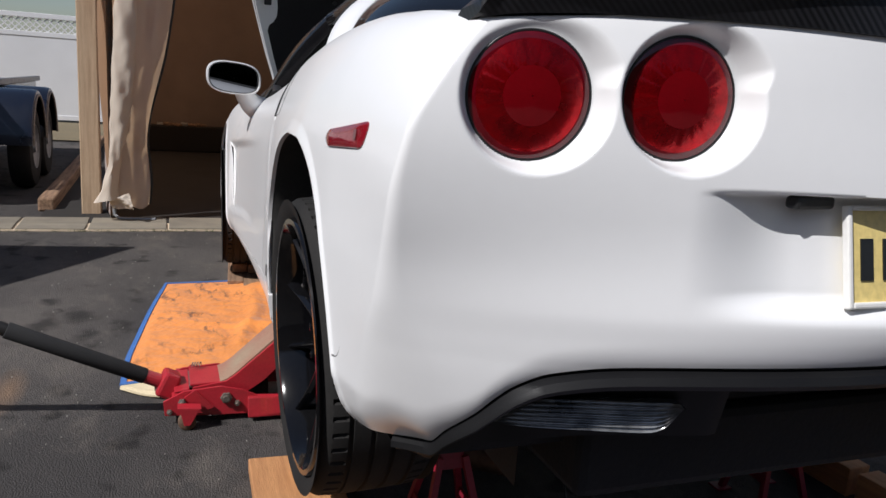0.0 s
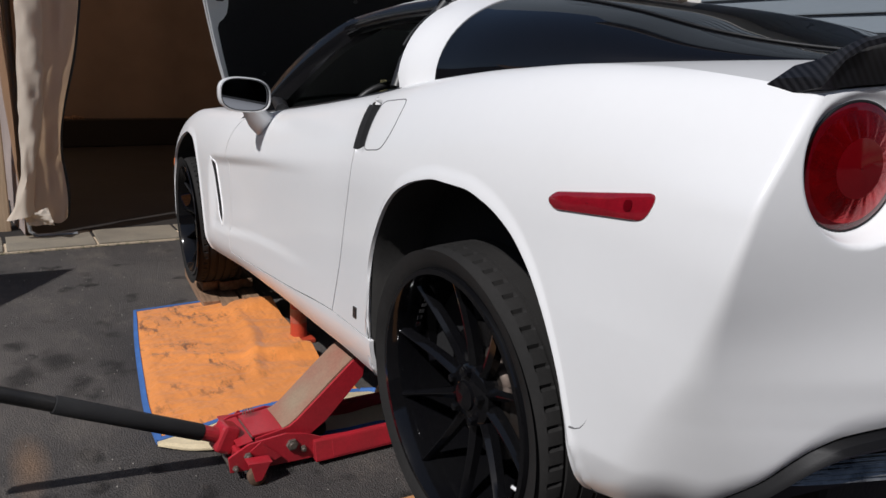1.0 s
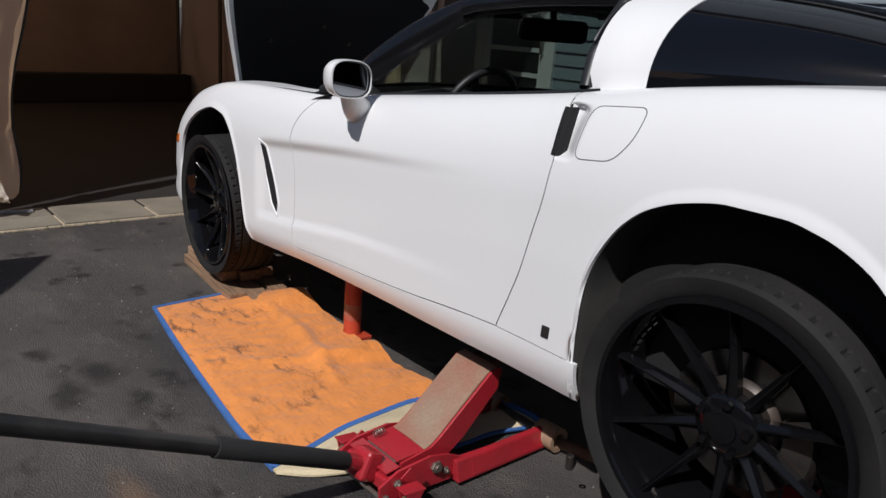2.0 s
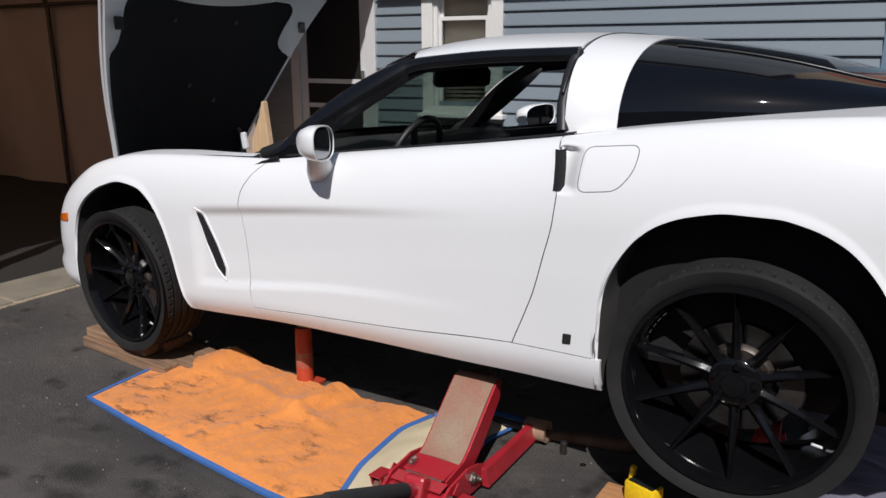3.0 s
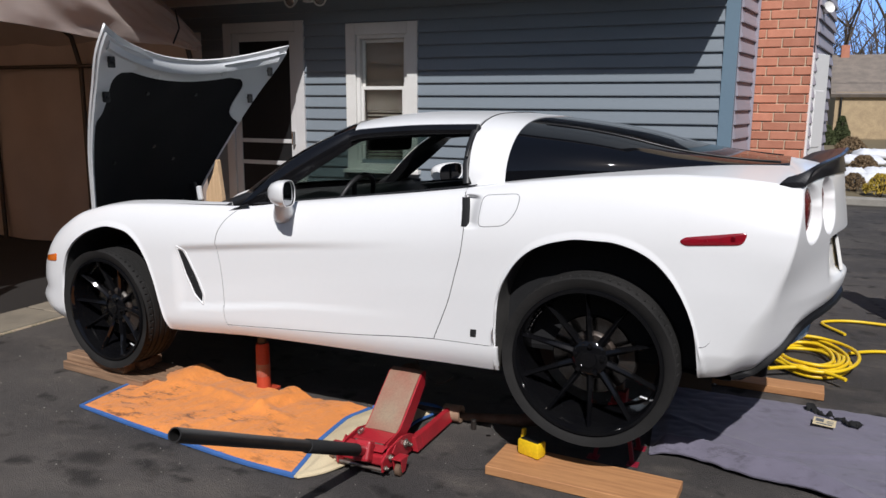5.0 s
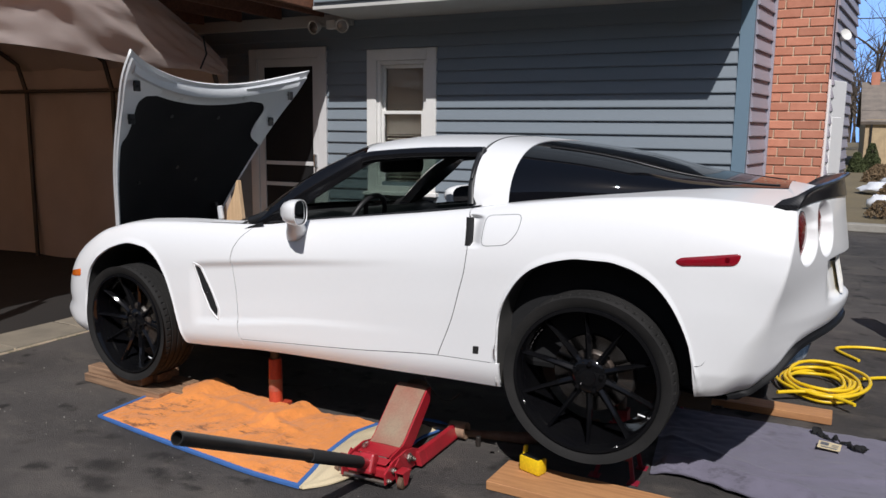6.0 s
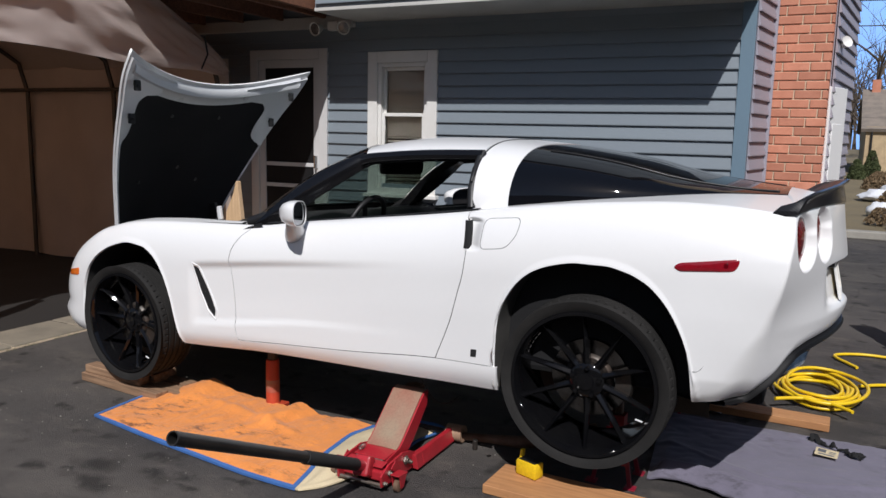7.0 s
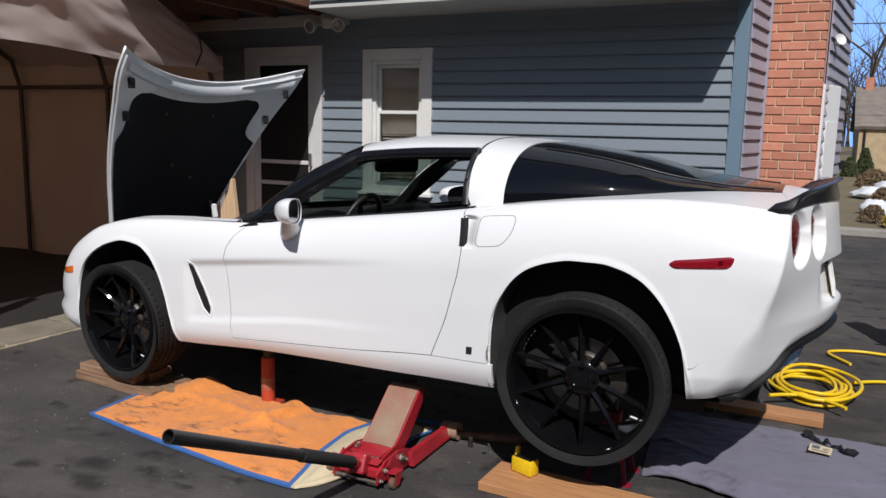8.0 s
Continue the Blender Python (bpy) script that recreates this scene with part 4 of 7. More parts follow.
seam_rear = curve([(0.43, 1.985), (0.551, 2.02), (0.653, 2.06), (0.735, 2.09), (0.845, 2.118), (0.97, 2.146), (1.06, 2.151), (1.12, 2.144), (1.219, 2.108)])
crease = curve([(0.4, 0.832), (1.12, 0.906), (1.77, 0.966), (2.06, 1.0)])
low_crease = curve([(0.4, 0.49), (0.86, 0.545), (1.33, 0.601), (1.9, 0.625)])
LAMPS = ((0.172, 1.169, 0.091, 3.443, 10), (0.397, 1.178, 0.089, 3.491, 7))


def tail_level(s, z):
    """Plan point of the rear end at ring place s and height z, with the crease rounded off."""
    cx, cy, r = crease_x(z), crease_y(z), crease_r(z)

    def side(t):
        a, b = flank(S_TAIL, z, False), flank(S_TAIL - 0.02, z, False)
        run = cx - a.x
        m = (a.y - b.y) / (a.x - b.x) * run
        return Vector((a.x + run * t, a.y + m * t + (cy - a.y - m) * t * t))

    def rear(t):
        return Vector((cx + (mid_x(z) - cx) * (1 - (1 - t) ** (1.87 - 0.5 * step(0.72, 1.0, z))), cy + (MID_Y - cy) * t))

    def at(e):
        return side(1 + e / (S_CREASE - S_TAIL)) if e < 0 else rear(e / (S_END - S_CREASE))
    e = s - S_CREASE
    if abs(e) >= r:
        return at(e)
    t = (e + r) / (2 * r)
    return at(-r) * (1 - t) ** 2 + Vector((cx, cy)) * 2 * t * (1 - t) + at(r) * t * t


def skin(s, z):
    """A point of the car's side and ends at ring place s and height z."""
    if s <= S_TAIL:
        return flank(s, z)
    q = tail_level(s, z)
    x, y, zs, zt = ring(s)
    v = (s - S_TAIL) / (S_CREASE - S_TAIL)
    # the foot tucks under, most of all at the corner
    corner_in = 1 - step(0.0, 0.5, abs(v - 0.95))
    kb = max(0, 1 - (z - zs) / (0.045 + 0.06 * corner_in))
    tuck_in = 0.010 + 0.022 * corner_in
    p = Vector((q.x - tuck_in * kb ** 2 * step(0.5, 1.5, v), q.y + tuck_in * kb ** 2 * (1 - step(0.9, 1.6, v)), z))
    # wheel lip behind the opening
    if q.x < REAR_X1:
        p.y -= 0.005 * (1 - step(0.0, 0.035, abs(z - rear_arch(q.x))))
    if s > S_CREASE:
        # shallow shelf over the bumper, and the lamp seats with their scalloped upper outer rims
        for ly, lz, lr, lx, lt in LAMPS:
            dy, dz = p.y - ly, z - lz
            d = math.hypot(dy, dz)
            if d < lr + 0.06:
                ang = math.degrees(math.atan2(dz, dy))
                open_up = step(8, 26, ang) * (1 - step(40, 105, ang))
                w = 1 - step(lr + 0.003, lr + 0.021 + 0.022 * open_up, d)
                p.x += (min(lx + math.tan(radians(lt)) * dy, p.x) - p.x) * w
        w = step(0.405, 0.60, p.y) * (1 - step(1.043, 1.050, z)) * step(0.850, 0.895, z)
        p.x -= (0.036 + 0.10 * max(0.0, z - 0.90)) * w
    return p


def flank(s, z, lips=True):
    """A point of the car's nose and side at ring place s and height z."""
    x, y, zs, zt = ring_plan(s)
    a, b = ring_plan(max(s - 0.01, 0)), ring_plan(min(s + 0.01, S_END))
    t = Vector((b[0] - a[0], b[1] - a[1])).normalized()
    inward = Vector((-t.y, t.x))
    h = (z - zs) / (zt - zs)
    rear, nose = step(3.20, 3.48, x), 1 - step(-0.75, -0.35, x)
    r = (0.10 + 0.035 * step(0.6, 1.4, x)) * (1 - rear) + 0.022 * rear
    h0 = 0.64 + 0.26 * rear - 0.1 * nose
    k = min(max((h - h0) / (1 - h0), 0), 1)
    d = r * (1 - math.sqrt(1 - k * k)) + 0.02 * max(0, h - 0.45) * (1 - rear)
    tail = step(3.05, 3.40, x)
    span_b = 0.13 + 0.34 * tail + 0.12 * nose
    kb = max(0, (span_b - h) / span_b)
    d += ((0.03 + 0.045 * tail) * (1 - 0.92 * step(3.45, 3.55, x)) + 0.08 * nose) * kb ** 2
    # chin lip and the groove above it
    d += nose * (0.012 * math.exp(-((z - 0.50) / 0.025) ** 2) - 0.016 * math.exp(-((z - 0.43) / 0.03) ** 2))
    # scooped door between the two creases, fading towards the rear wheel
    if 0.4 < x < 2.1:
        zc, zl = crease(x), low_crease(x)
        m = (z - zl) / (zc - zl)
        if 0 < m < 1:
            bump = (0.62 * step(0, 0.07, m) + 0.38 * step(0.05, 0.5, m)) * step(0, 0.13, 1 - m)
            d += 0.019 * step(0.52, 0.60, x) * (1 - step(0.8, 2.05, x)) * bump
    # pocket behind the door edge for the handle, and the tucked flank behind the wheel
    if 2.13 < x < 2.24 and x > seam_rear(z) + 0.002:
        d += 0.034 * step(1.045, 1.07, z) * (1 - step(1.165, 1.19, z)) * (1 - step(2.15, 2.225, x))
    d += 0.010 * step(2.95, 3.12, x) * (1 - step(0.50, 0.90, z)) * (1 - rear)
    # lips round the wheel openings
    for arch, x0, x1 in ((front_arch, FRONT_X0, FRONT_X1), (rear_arch, REAR_X0, REAR_X1)):
        if lips and x0 < x < x1:
            e = z - arch(x)
            d -= 0.005 * (1 - step(0.0, 0.035, abs(e)))
    return Vector((x + inward.x * d, y + inward.y * d, z))


def low_edge(x, zs):
    if FRONT_X0 <= x <= FRONT_X1:
        return max(zs, front_arch(x))
    if REAR_X0 <= x <= REAR_X1:
        return max(zs, rear_arch(x))
    return zs


def shear(x, z):
    f = max(0, 1 - abs(x - 0.80) / 0.33)
    g = max(0, 1 - abs(x - 2.10) / (0.45 if x < 2.10 else 0.175))
    return f * (seam_front(z) - 0.80) + g * (seam_rear(z) - 2.10)


def lean(bm):
    """Lowers the far half of the car, which is jacked up less."""
    for v in bm.verts:
        v.co.z -= 0.044 * max(0.0, v.co.y - MID_Y)
    return bm


def both(name, bm, material, parent, label="", smooth=40, thick=0.0):
    """The part and its mirror image on the other side of the car."""
    other = bm.copy()
    bmesh.ops.transform(other, matrix=Matrix.Translation((0, 2 * MID_Y, 0)) @ Matrix.Diagonal((1, -1, 1, 1)), verts=other.verts)
    bmesh.ops.reverse_faces(other, faces=other.faces[:])
    lean(other)
    obs = [part(name, b, material, parent, label, smooth) for b in (bm, other)]
    if thick:
        for o in obs:
            thicken(o, thick)
    return obs


def panel(columns, foot, head, rows=64):
    """A body panel: columns of ring places, from foot to head height."""
    out = []
    for s, dx in columns:
        x, y, zs, zt = ring(s)
        z0, z1 = foot(x, zs), head(x, zt)
        col = []
        for j in range(rows + 1):
            v = j / rows
            z = z0 + (z1 - z0) * (1 - (1 - v) ** 1.7)
            sx = shear(x, z)
            col.append(skin(s + sx, z) if sx else skin(s, z))
            if dx:
                col[-1].x += dx
        out.append(col)
    return facing(grid(out), (0.02, -1, 0.1))


def cols(x0, x1, n, ease=False):
    v = [(1 - math.cos(math.pi * i / n)) / 2 if ease else i / n for i in range(n + 1)]
    return [s_of(x0 + (x1 - x0) * t) for t in v]


car = thing("car", "white two-door sports coupe jacked up with its hood open", "car", at=(1.35, MID_Y, 0.3))
HALF_GAP = 0.0019
nose_cols = [k * s_of(FRONT_X0) / 24 for k in range(24)]
fender_cols = nose_cols + cols(FRONT_X0, FRONT_X1, 64, True) + cols(0.472, 0.80, 30)
both("front_fender", panel([(s, 0) for s in fender_cols[:-1]] + [(fender_cols[-1], -HALF_GAP)], low_edge, lambda x, zt: zt, 56), M_PAINT, car, "white front fender with a vent behind the wheel", 40, 0.012)
dcols = cols(0.80, 2.10, 60)
body_door = panel([(s, HALF_GAP if i == 0 else -HALF_GAP if i == 60 else 0) for i, s in enumerate(dcols)], lambda x, zs: door_foot(x) + 0.004, lambda x, zt: zt)
both("door", body_door, M_PAINT, car, "closed white door with its window down", 40, 0.012)
both("rocker_panel", panel([(s, 0) for s in cols(0.80, 2.322, 60)], lambda x, zs: zs, lambda x, zt: door_foot(x), 8), M_PAINT, car, "", 40, 0.012)
qcols = cols(2.10, REAR_X0, 24)[:-1] + cols(REAR_X0, REAR_X1, 70, True) + cols(3.157, 3.30, 10)
s0 = s_of(3.31)
qcols += [s0 + (S_END - s0) * i / 340 for i in range(341)]
both("rear_quarter", panel([(s, HALF_GAP if i == 0 else 0) for i, s in enumerate(qcols)], lambda x, zs: (door_foot(x) + 0.003) if x < REAR_X0 - 0.001 else low_edge(x, zs), lambda x, zt: zt, 160), M_PAINT, car, "white rear quarter and bumper skin", 75, 0.01)

seal = [skin(s_of(0.80) + shear(0.80, z), z) + Vector((0, 0.007, 0)) for z in np.linspace(0.46, 1.045, 40)]
both("gap_seal", sweep(seal, 0.005, None, 6), M_DARKPLACE, car, "dark gap at the door edge", 60)
seal = [skin(s_of(2.10) + shear(2.10, z), z) + Vector((0, 0.007, 0)) for z in np.linspace(0.54, 1.19, 40)]
both("gap_seal", sweep(seal, 0.005, None, 6), M_DARKPLACE, car, "", 60)
seal = [skin(s_of(x), door_foot(x) + 0.002) + Vector((0, 0.006, 0)) for x in np.linspace(0.88, 2.28, 60)]
both("gap_seal", sweep(seal, 0.0045, None, 6), M_DARKPLACE, car, "", 60)

# wheel housings, underside and inner tub
for arch, x0, x1 in ((front_arch, FRONT_X0, FRONT_X1), (rear_arch, REAR_X0, REAR_X1)):
    rows = []
    for i in range(41):
        x = x0 + (x1 - x0) * (1 - math.cos(math.pi * i / 40)) / 2
        s = s_of(x)
        y = skin(s, arch(x)).y
        rows.append([(x + (0.5 * (x0 + x1) - x) * 0.03 * (j > 0), y + d, arch(x) + 0.012 * (j > 0)) for j, d in enumerate((0.006, 0.03, 0.38))])
    liner = grid(rows)
    own = [[(x0 + (x1 - x0) * i / 20, 0.36, z) for z in (arch(x0 + (x1 - x0) * i / 20) + 0.012, 0.36)] for i in range(21)]
    grid(own, liner)
    both("wheel_housing", facing(liner, (0, -1, -1)), M_HOUSING, car, "dark grey plastic wheel housing", 40)
part("underbody", span((0.46, 0.09, 0.40), (2.26, 1.65, 0.46), 0.01), M_LINER, car, "black underbody")
part("engine_tray", span((-0.75, 0.38, 0.36), (0.46, 1.36, 0.50), 0.02), M_LINER, car, "black engine undertray")
part("rear_tray", span((2.26, 0.38, 0.44), (3.36, 1.36, 0.60), 0.02), M_LINER, car)
part("bumper_tray", span((3.17, 0.16, 0.605), (3.34, 1.536, 0.63), 0.008), M_LINER, car, "black rear undertray")
bulk = bmesh.new()
span((-0.72, 0.36, 0.5), (0.42, 1.38, 0.80), 0.03, bulk)
span((0.42, 0.16, 0.46), (0.62, 1.58, 0.98), 0.02, bulk)
part("engine_bay", bulk, M_LINER, car, "dark engine bay")
tub = bmesh.new()
span((0.62, 0.10, 0.46), (2.3, 1.64, 0.52), 0.01, tub)
span((2.2, 0.10, 0.52), (3.3, 1.64, 1.16), 0.03, tub)
part("floor_tub", tub, M_LINER, car, "black cabin floor and luggage tub")

# fender tops beside the hood opening
strip = []
for s in nose_cols[4:] + cols(FRONT_X0, 0.80, 60):
    x, y, zs, zt = ring(s)
    p = skin(s, zt)
    way = Vector((0.0, 1.0)) if x > -0.3 else Vector((max(0.0, -0.3 - x) * 1.6, 1.0)).normalized()
    w = 0.10 - 0.055 * step(0.35, 0.75, x)
    strip.append([p, p + Vector((way.x * w * 0.5, way.y * w * 0.5, 0.006)), p + Vector((way.x * w, way.y * w, 0.007)), p + Vector((way.x * w * 1.01, way.y * w * 1.01, -0.01)), p + Vector((way.x * w * 1.02, way.y * w * 1.02, -0.09))])
both("fender_top", facing(grid(strip), (0, 0, 1)), M_PAINT, car, "", 40)
# cowl at the foot of the windscreen
cowl = [[(0.52 + 0.40 * abs(u) ** 2.0 + dx, MID_Y + 0.80 * u, 1.045 + 0.012 * (1 - u * u) + dz) for dx, dz in ((-0.2, -0.06), (-0.03, 0.0), (0.06, 0.02))] for u in np.linspace(-1, 1, 25)]
part("cowl", facing(grid(cowl), (0, 0, 1)), M_TRIM, car, "black windscreen cowl", 50)

# roof, pillars and glass
mid_line = curve([(1.24, 1.44), (1.30, 1.468), (1.46, 1.503), (1.70, 1.524), (1.96, 1.526), (2.20, 1.512), (2.43, 1.490), (2.72, 1.448), (2.94, 1.398), (3.15, 1.360), (3.30, 1.342), (3.42, 1.335)])
rail_z = curve([(1.33, 1.400), (1.40, 1.424), (1.55, 1.442), (1.81, 1.461), (2.05, 1.468), (2.12, 1.470)])
rail_y = curve([(1.33, 0.315), (1.45, 0.315), (1.8, 0.31), (2.12, 0.30)])
roof_rows = []
for i in range(31):
    v = i / 30
    row = []
    for j in range(33):
        u = -1 + 2 * j / 32
        x = 1.30 + 0.13 * u * u + (2.084 - 1.30 - 0.13 * u * u) * v
        ye, ze, zc = rail_y(x), rail_z(x), mid_line(x)
        w = MID_Y - ye
        uu = min(abs(u), 1)
        row.append((x, MID_Y + u * w, ze + (zc - ze) * (1 - uu ** 2.6) ** 0.75))
    roof_rows.append(row)
roof = part("roof", facing(grid(roof_rows), (0, 0, 1)), M_PAINT, car, "white removable roof panel", 40)
thicken(roof, 0.02)
lining = [[(x, y, z - 0.035) for x, y, z in r] for r in roof_rows]
part("headliner", facing(grid(lining), (0, 0, -1)), M_LEATHER, car, "black headliner", 40)


def hoop(x, u, lift=0.0):
    """A point of the shell behind the doors; u runs from -1 to 1 across."""
    s = s_of(x)
    p = skin(s, ring(s)[3])
    yb = p.y + belt_in(x)
    zb = p.z + belt_up(x)
    w = MID_Y - yb
    zc = max(mid_line(x), zb + 0.004)
    return Vector((x, MID_Y + u * w, zb + (zc - zb) * max(0.0, 1 - abs(u) ** (3.5 - 1.1 * step(2.5, 3.2, x))) ** (0.48 + 0.12 * step(2.5, 3.2, x)) + lift))


belt_up = curve([(2.05, 0.0), (2.4, 0.001), (2.75, 0.005), (3.0, 0.011), (3.17, 0.021), (3.38, 0.036)])
belt_in = curve([(2.05, 0.010), (2.12, 0.018), (2.26, 0.058), (2.45, 0.078), (2.6, 0.105), (2.75, 0.15), (2.9, 0.215), (3.05, 0.285), (3.2, 0.36), (3.38, 0.46)])
US = [math.copysign(1 - (1 - abs(t)) ** 1.5, t) for t in np.linspace(-1, 1, 61)]
pillar = part("rear_pillar_hoop", facing(grid([[hoop(2.088 + 0.022 * abs(u) ** 8 * (1 - i / 8) + 0.178 * i / 8 + (0.02 * (1 - abs(u)) ** 0.5 if i == 8 else 0), u) for u in US] for i in range(9)]), (0, 0, 1)), M_PAINT, car, "white pillar hoop behind the doors", 40)
thicken(pillar, 0.02)
lining = part("pillar_lining", facing(grid([[hoop(2.09 + 0.17 * i / 4, u) + Vector((0, (-0.03 if u > 0 else 0.03) * abs(u), -0.03)) for u in US] for i in range(5)]), (0, 0, -1)), M_LEATHER, car, "black pillar lining", 40)
hatch_rows = [[hoop(2.268 + 1.11 * (i / 44), u, -0.003) for u in US] for i in range(45)]
hatch = part("hatch_glass", facing(grid(hatch_rows), (0, 0, 1)), M_TINT, car, "black tinted wraparound hatch glass", 40)
for sgn in (-1, 1):
    line = [hoop(2.36 + 0.98 * i / 30, sgn * (0.60 + 0.18 * step(0, 30, i)), 0.0) for i in range(31)]
    part("hatch_seal", sweep(line, 0.003, None, 8), M_TRIM, hatch, "", 40)
part("roof_seal", sweep([hoop(2.086, u, -0.002) for u in US[4:-4]], 0.005, None, 8), M_TRIM, car, "black roof seal", 40)

# white deck between the shoulder and the glass
deck_rows = []
deck_cols = cols(2.114, 3.30, 44)[:-1] + [s0 + (S_END - s0) * i / 50 for i in range(51)]
for i, s in enumerate(deck_cols):
    x, y, zs, zt = ring(s)
    p = skin(s, zt)
    if x < 3.28:
        q = hoop(x, -1)
    else:
        f = min(1.0, max(0.0, (s - s_of(3.28)) / (S_END - s_of(3.28))))
        q = hoop(3.28 + 0.096 * min(1, f / 0.2), -1 + max(0, (f - 0.2) / 0.8))
    deck_rows.append([p.lerp(q, t) + Vector((0, 0, 0.004 * math.sin(math.pi * t) * step(2.9, 3.3, x))) for t in (0, 0.1, 0.25, 0.5, 0.75, 1)])
both("rear_deck", facing(grid(deck_rows), (0, 0, 1)), M_PAINT, car, "", 40)

# windscreen, its pillars and the window surround
scr = []
for i in range(17):
    v = i / 16
    row = []
    for j in range(25):
        u = -1 + j / 12
        foot = Vector((0.50 + 0.39 * abs(u) ** 2.0, MID_Y + 0.735 * u, 1.055))
        xt = 1.30 + 0.13 * u * u
        head_p = Vector((xt, MID_Y + u * (MID_Y - rail_y(xt)), rail_z(xt) + (mid_line(xt) - rail_z(xt)) * (1 - min(1, abs(u)) ** 2.6) ** 0.75))
        p = foot.lerp(head_p, v)
        p.z += 0.045 * math.sin(math.pi * v)
        row.append(p)
    scr.append(row)
screen = part("windscreen", facing(grid(scr), (-1, 0, 1)), M_GLASS, car, "clear windscreen", 60)
thicken(screen, 0.005)
screen.visible_shadow = False
part("screen_band", facing(grid([[p + Vector((-0.004, 0, 0.006)) for p in r] for r in scr[13:]]), (-1, 0, 1)), M_TINT, screen, "dark tint band", 60)
a_in = [[scr[i][0] + Vector((-0.01, -0.004, 0.012)), scr[i][0] + Vector((0.0, -0.022, 0.004)), scr[i][0] + Vector((0.03 + 0.05 * math.sin(math.pi * i / 16), -0.02, -0.012)), scr[i][0] + Vector((0.05 + 0.07 * math.sin(math.pi * i / 16), 0.010, -0.035)), scr[i][0] + Vector((0.06, 0.07, -0.03)), scr[i][0] + Vector((0.0, 0.04, 0.0))] for i in range(17)]
a_bm = grid(a_in, close=True)
bmesh.ops.recalc_face_normals(a_bm, faces=a_bm.faces)
both("front_pillar", a_bm, M_PILLAR, car, "broad black windscreen pillar", 50)
rail_pts = [scr[15][0] + Vector((0.02, -0.01, -0.02))] + [Vector((x, rail_y(x) - 0.004, rail_z(x) - 0.024)) for x in np.linspace(1.46, 2.085, 12)]
both("roof_rail", sweep(rail_pts, 0.03, None, 12, 1.0), M_PILLAR, car, "black roof rail and window seal", 50)
both("pillar_trim", sweep([(2.078, rail_y(2.08) - 0.002, 1.455), (2.076, 0.235, 1.38), (2.086, 0.17, 1.295), (2.104, 0.132, 1.215)], 0.021, None, 10), M_TRIM, car, "", 50)
both("quarter_trim", sweep([(0.84, 0.115, 1.062), (0.93, 0.135, 1.095), (1.02, 0.15, 1.12), (1.10, 0.14, 1.09), (1.16, 0.12, 1.085)], 0.028, None, 8), M_TRIM, car, "black mirror sail", 50)

# door tops with weather strips, and the inner door cards
strip = []
card = []
for s in cols(0.86, 2.14, 44):
    x, y, zs, zt = ring(s)
    p = skin(s, zt)
    strip.append([p + Vector((0, 0.0, 0.0)), p + Vector((0, 0.006, 0.007)), p + Vector((0, 0.022, 0.007)), p + Vector((0, 0.026, -0.02))])
    card.append([p + Vector((0, 0.035, -0.004)), p + Vector((0, 0.09, -0.01)), p + Vector((0, 0.115, -0.06)), p + Vector((0, 0.10, -0.5))])
both("weather_strip", facing(grid(strip), (0, 0, 1)), M_TRIM, car, "", 40)
both("door_card", facing(grid(card), (0, 1, 1)), M_LEATHER, car, "black inner door card", 40)

# cabin
dash = bmesh.new()
grid([[(0.56 + 0.36 * abs(u) ** 2.0 - 0.02, MID_Y + 0.70 * u, 1.03), (1.12, MID_Y + 0.70 * u, 1.075 + 0.035 * math.exp(-((u + 0.5) / 0.22) ** 2)), (1.26, MID_Y + 0.70 * u, 1.04 + 0.03 * math.exp(-((u + 0.5) / 0.22) ** 2)), (1.29, MID_Y + 0.70 * u, 0.98), (1.24, MID_Y + 0.70 * u, 0.62)] for u in np.linspace(-1, 1, 33)], dash)
part("dashboard", facing(dash, (0, 0, 1)), M_LEATHER, car, "black dashboard", 50)
part("console", box((0.9, 0.2, 0.34), pose(1.66, MID_Y, 0.69, 0, -4), 0.05), M_LEATHER, car, "black centre console", 40)
wheel_m = pose(1.31, 0.49, 1.042, 0, -68, 0)
steer = part("steering_wheel", sweep([(wheel_m @ Vector((0.168 * math.cos(a), 0.168 * math.sin(a), 0)))[:] for a in np.linspace(0, 2 * math.pi, 41)], 0.014, None, 10), M_LEATHER, car, "black three-spoke steering wheel", 50)
hub = cyl(0.055, 0.05, wheel_m, 0.012)
for a in (90, 210, 330):
    box((0.14, 0.03, 0.016), wheel_m @ pose(0, 0, 0, 0, 0, a) @ Matrix.Translation((0.11, 0, 0)), 0.005, hub)
part("spokes", hub, M_TRIM, steer, "grey wheel spokes")
part("column", rod(wheel_m @ Vector((0, 0, -0.02)), wheel_m @ Vector((0, 0, -0.25)), 0.04), M_TRIM, steer)
for y in (0.50, 1.24):
    seat = part("seat", box((0.48, 0.46, 0.16), pose(1.78, y, 0.66, 0, -8), 0.05), M_LEATHER, car, "black leather bucket seat", 40)
    back = bmesh.new()
    grid([[(2.02 + 0.20 * v + 0.05 * math.cos(a), y + 0.225 * (1 - 0.45 * step(0.72, 0.98, v)) * math.sin(a), 0.66 + 0.60 * v) for a in np.linspace(0, 2 * math.pi, 25)[:-1]] for v in (0, 0.2, 0.4, 0.6, 0.74, 0.84, 0.93, 0.98, 1.0)], back, close=True)
    back.verts.ensure_lookup_table()
    back.faces.new(back.verts[-24:])
    part("backrest", facing(back, (-0.01, 0, 1)), M_LEATHER, seat, "", 40)
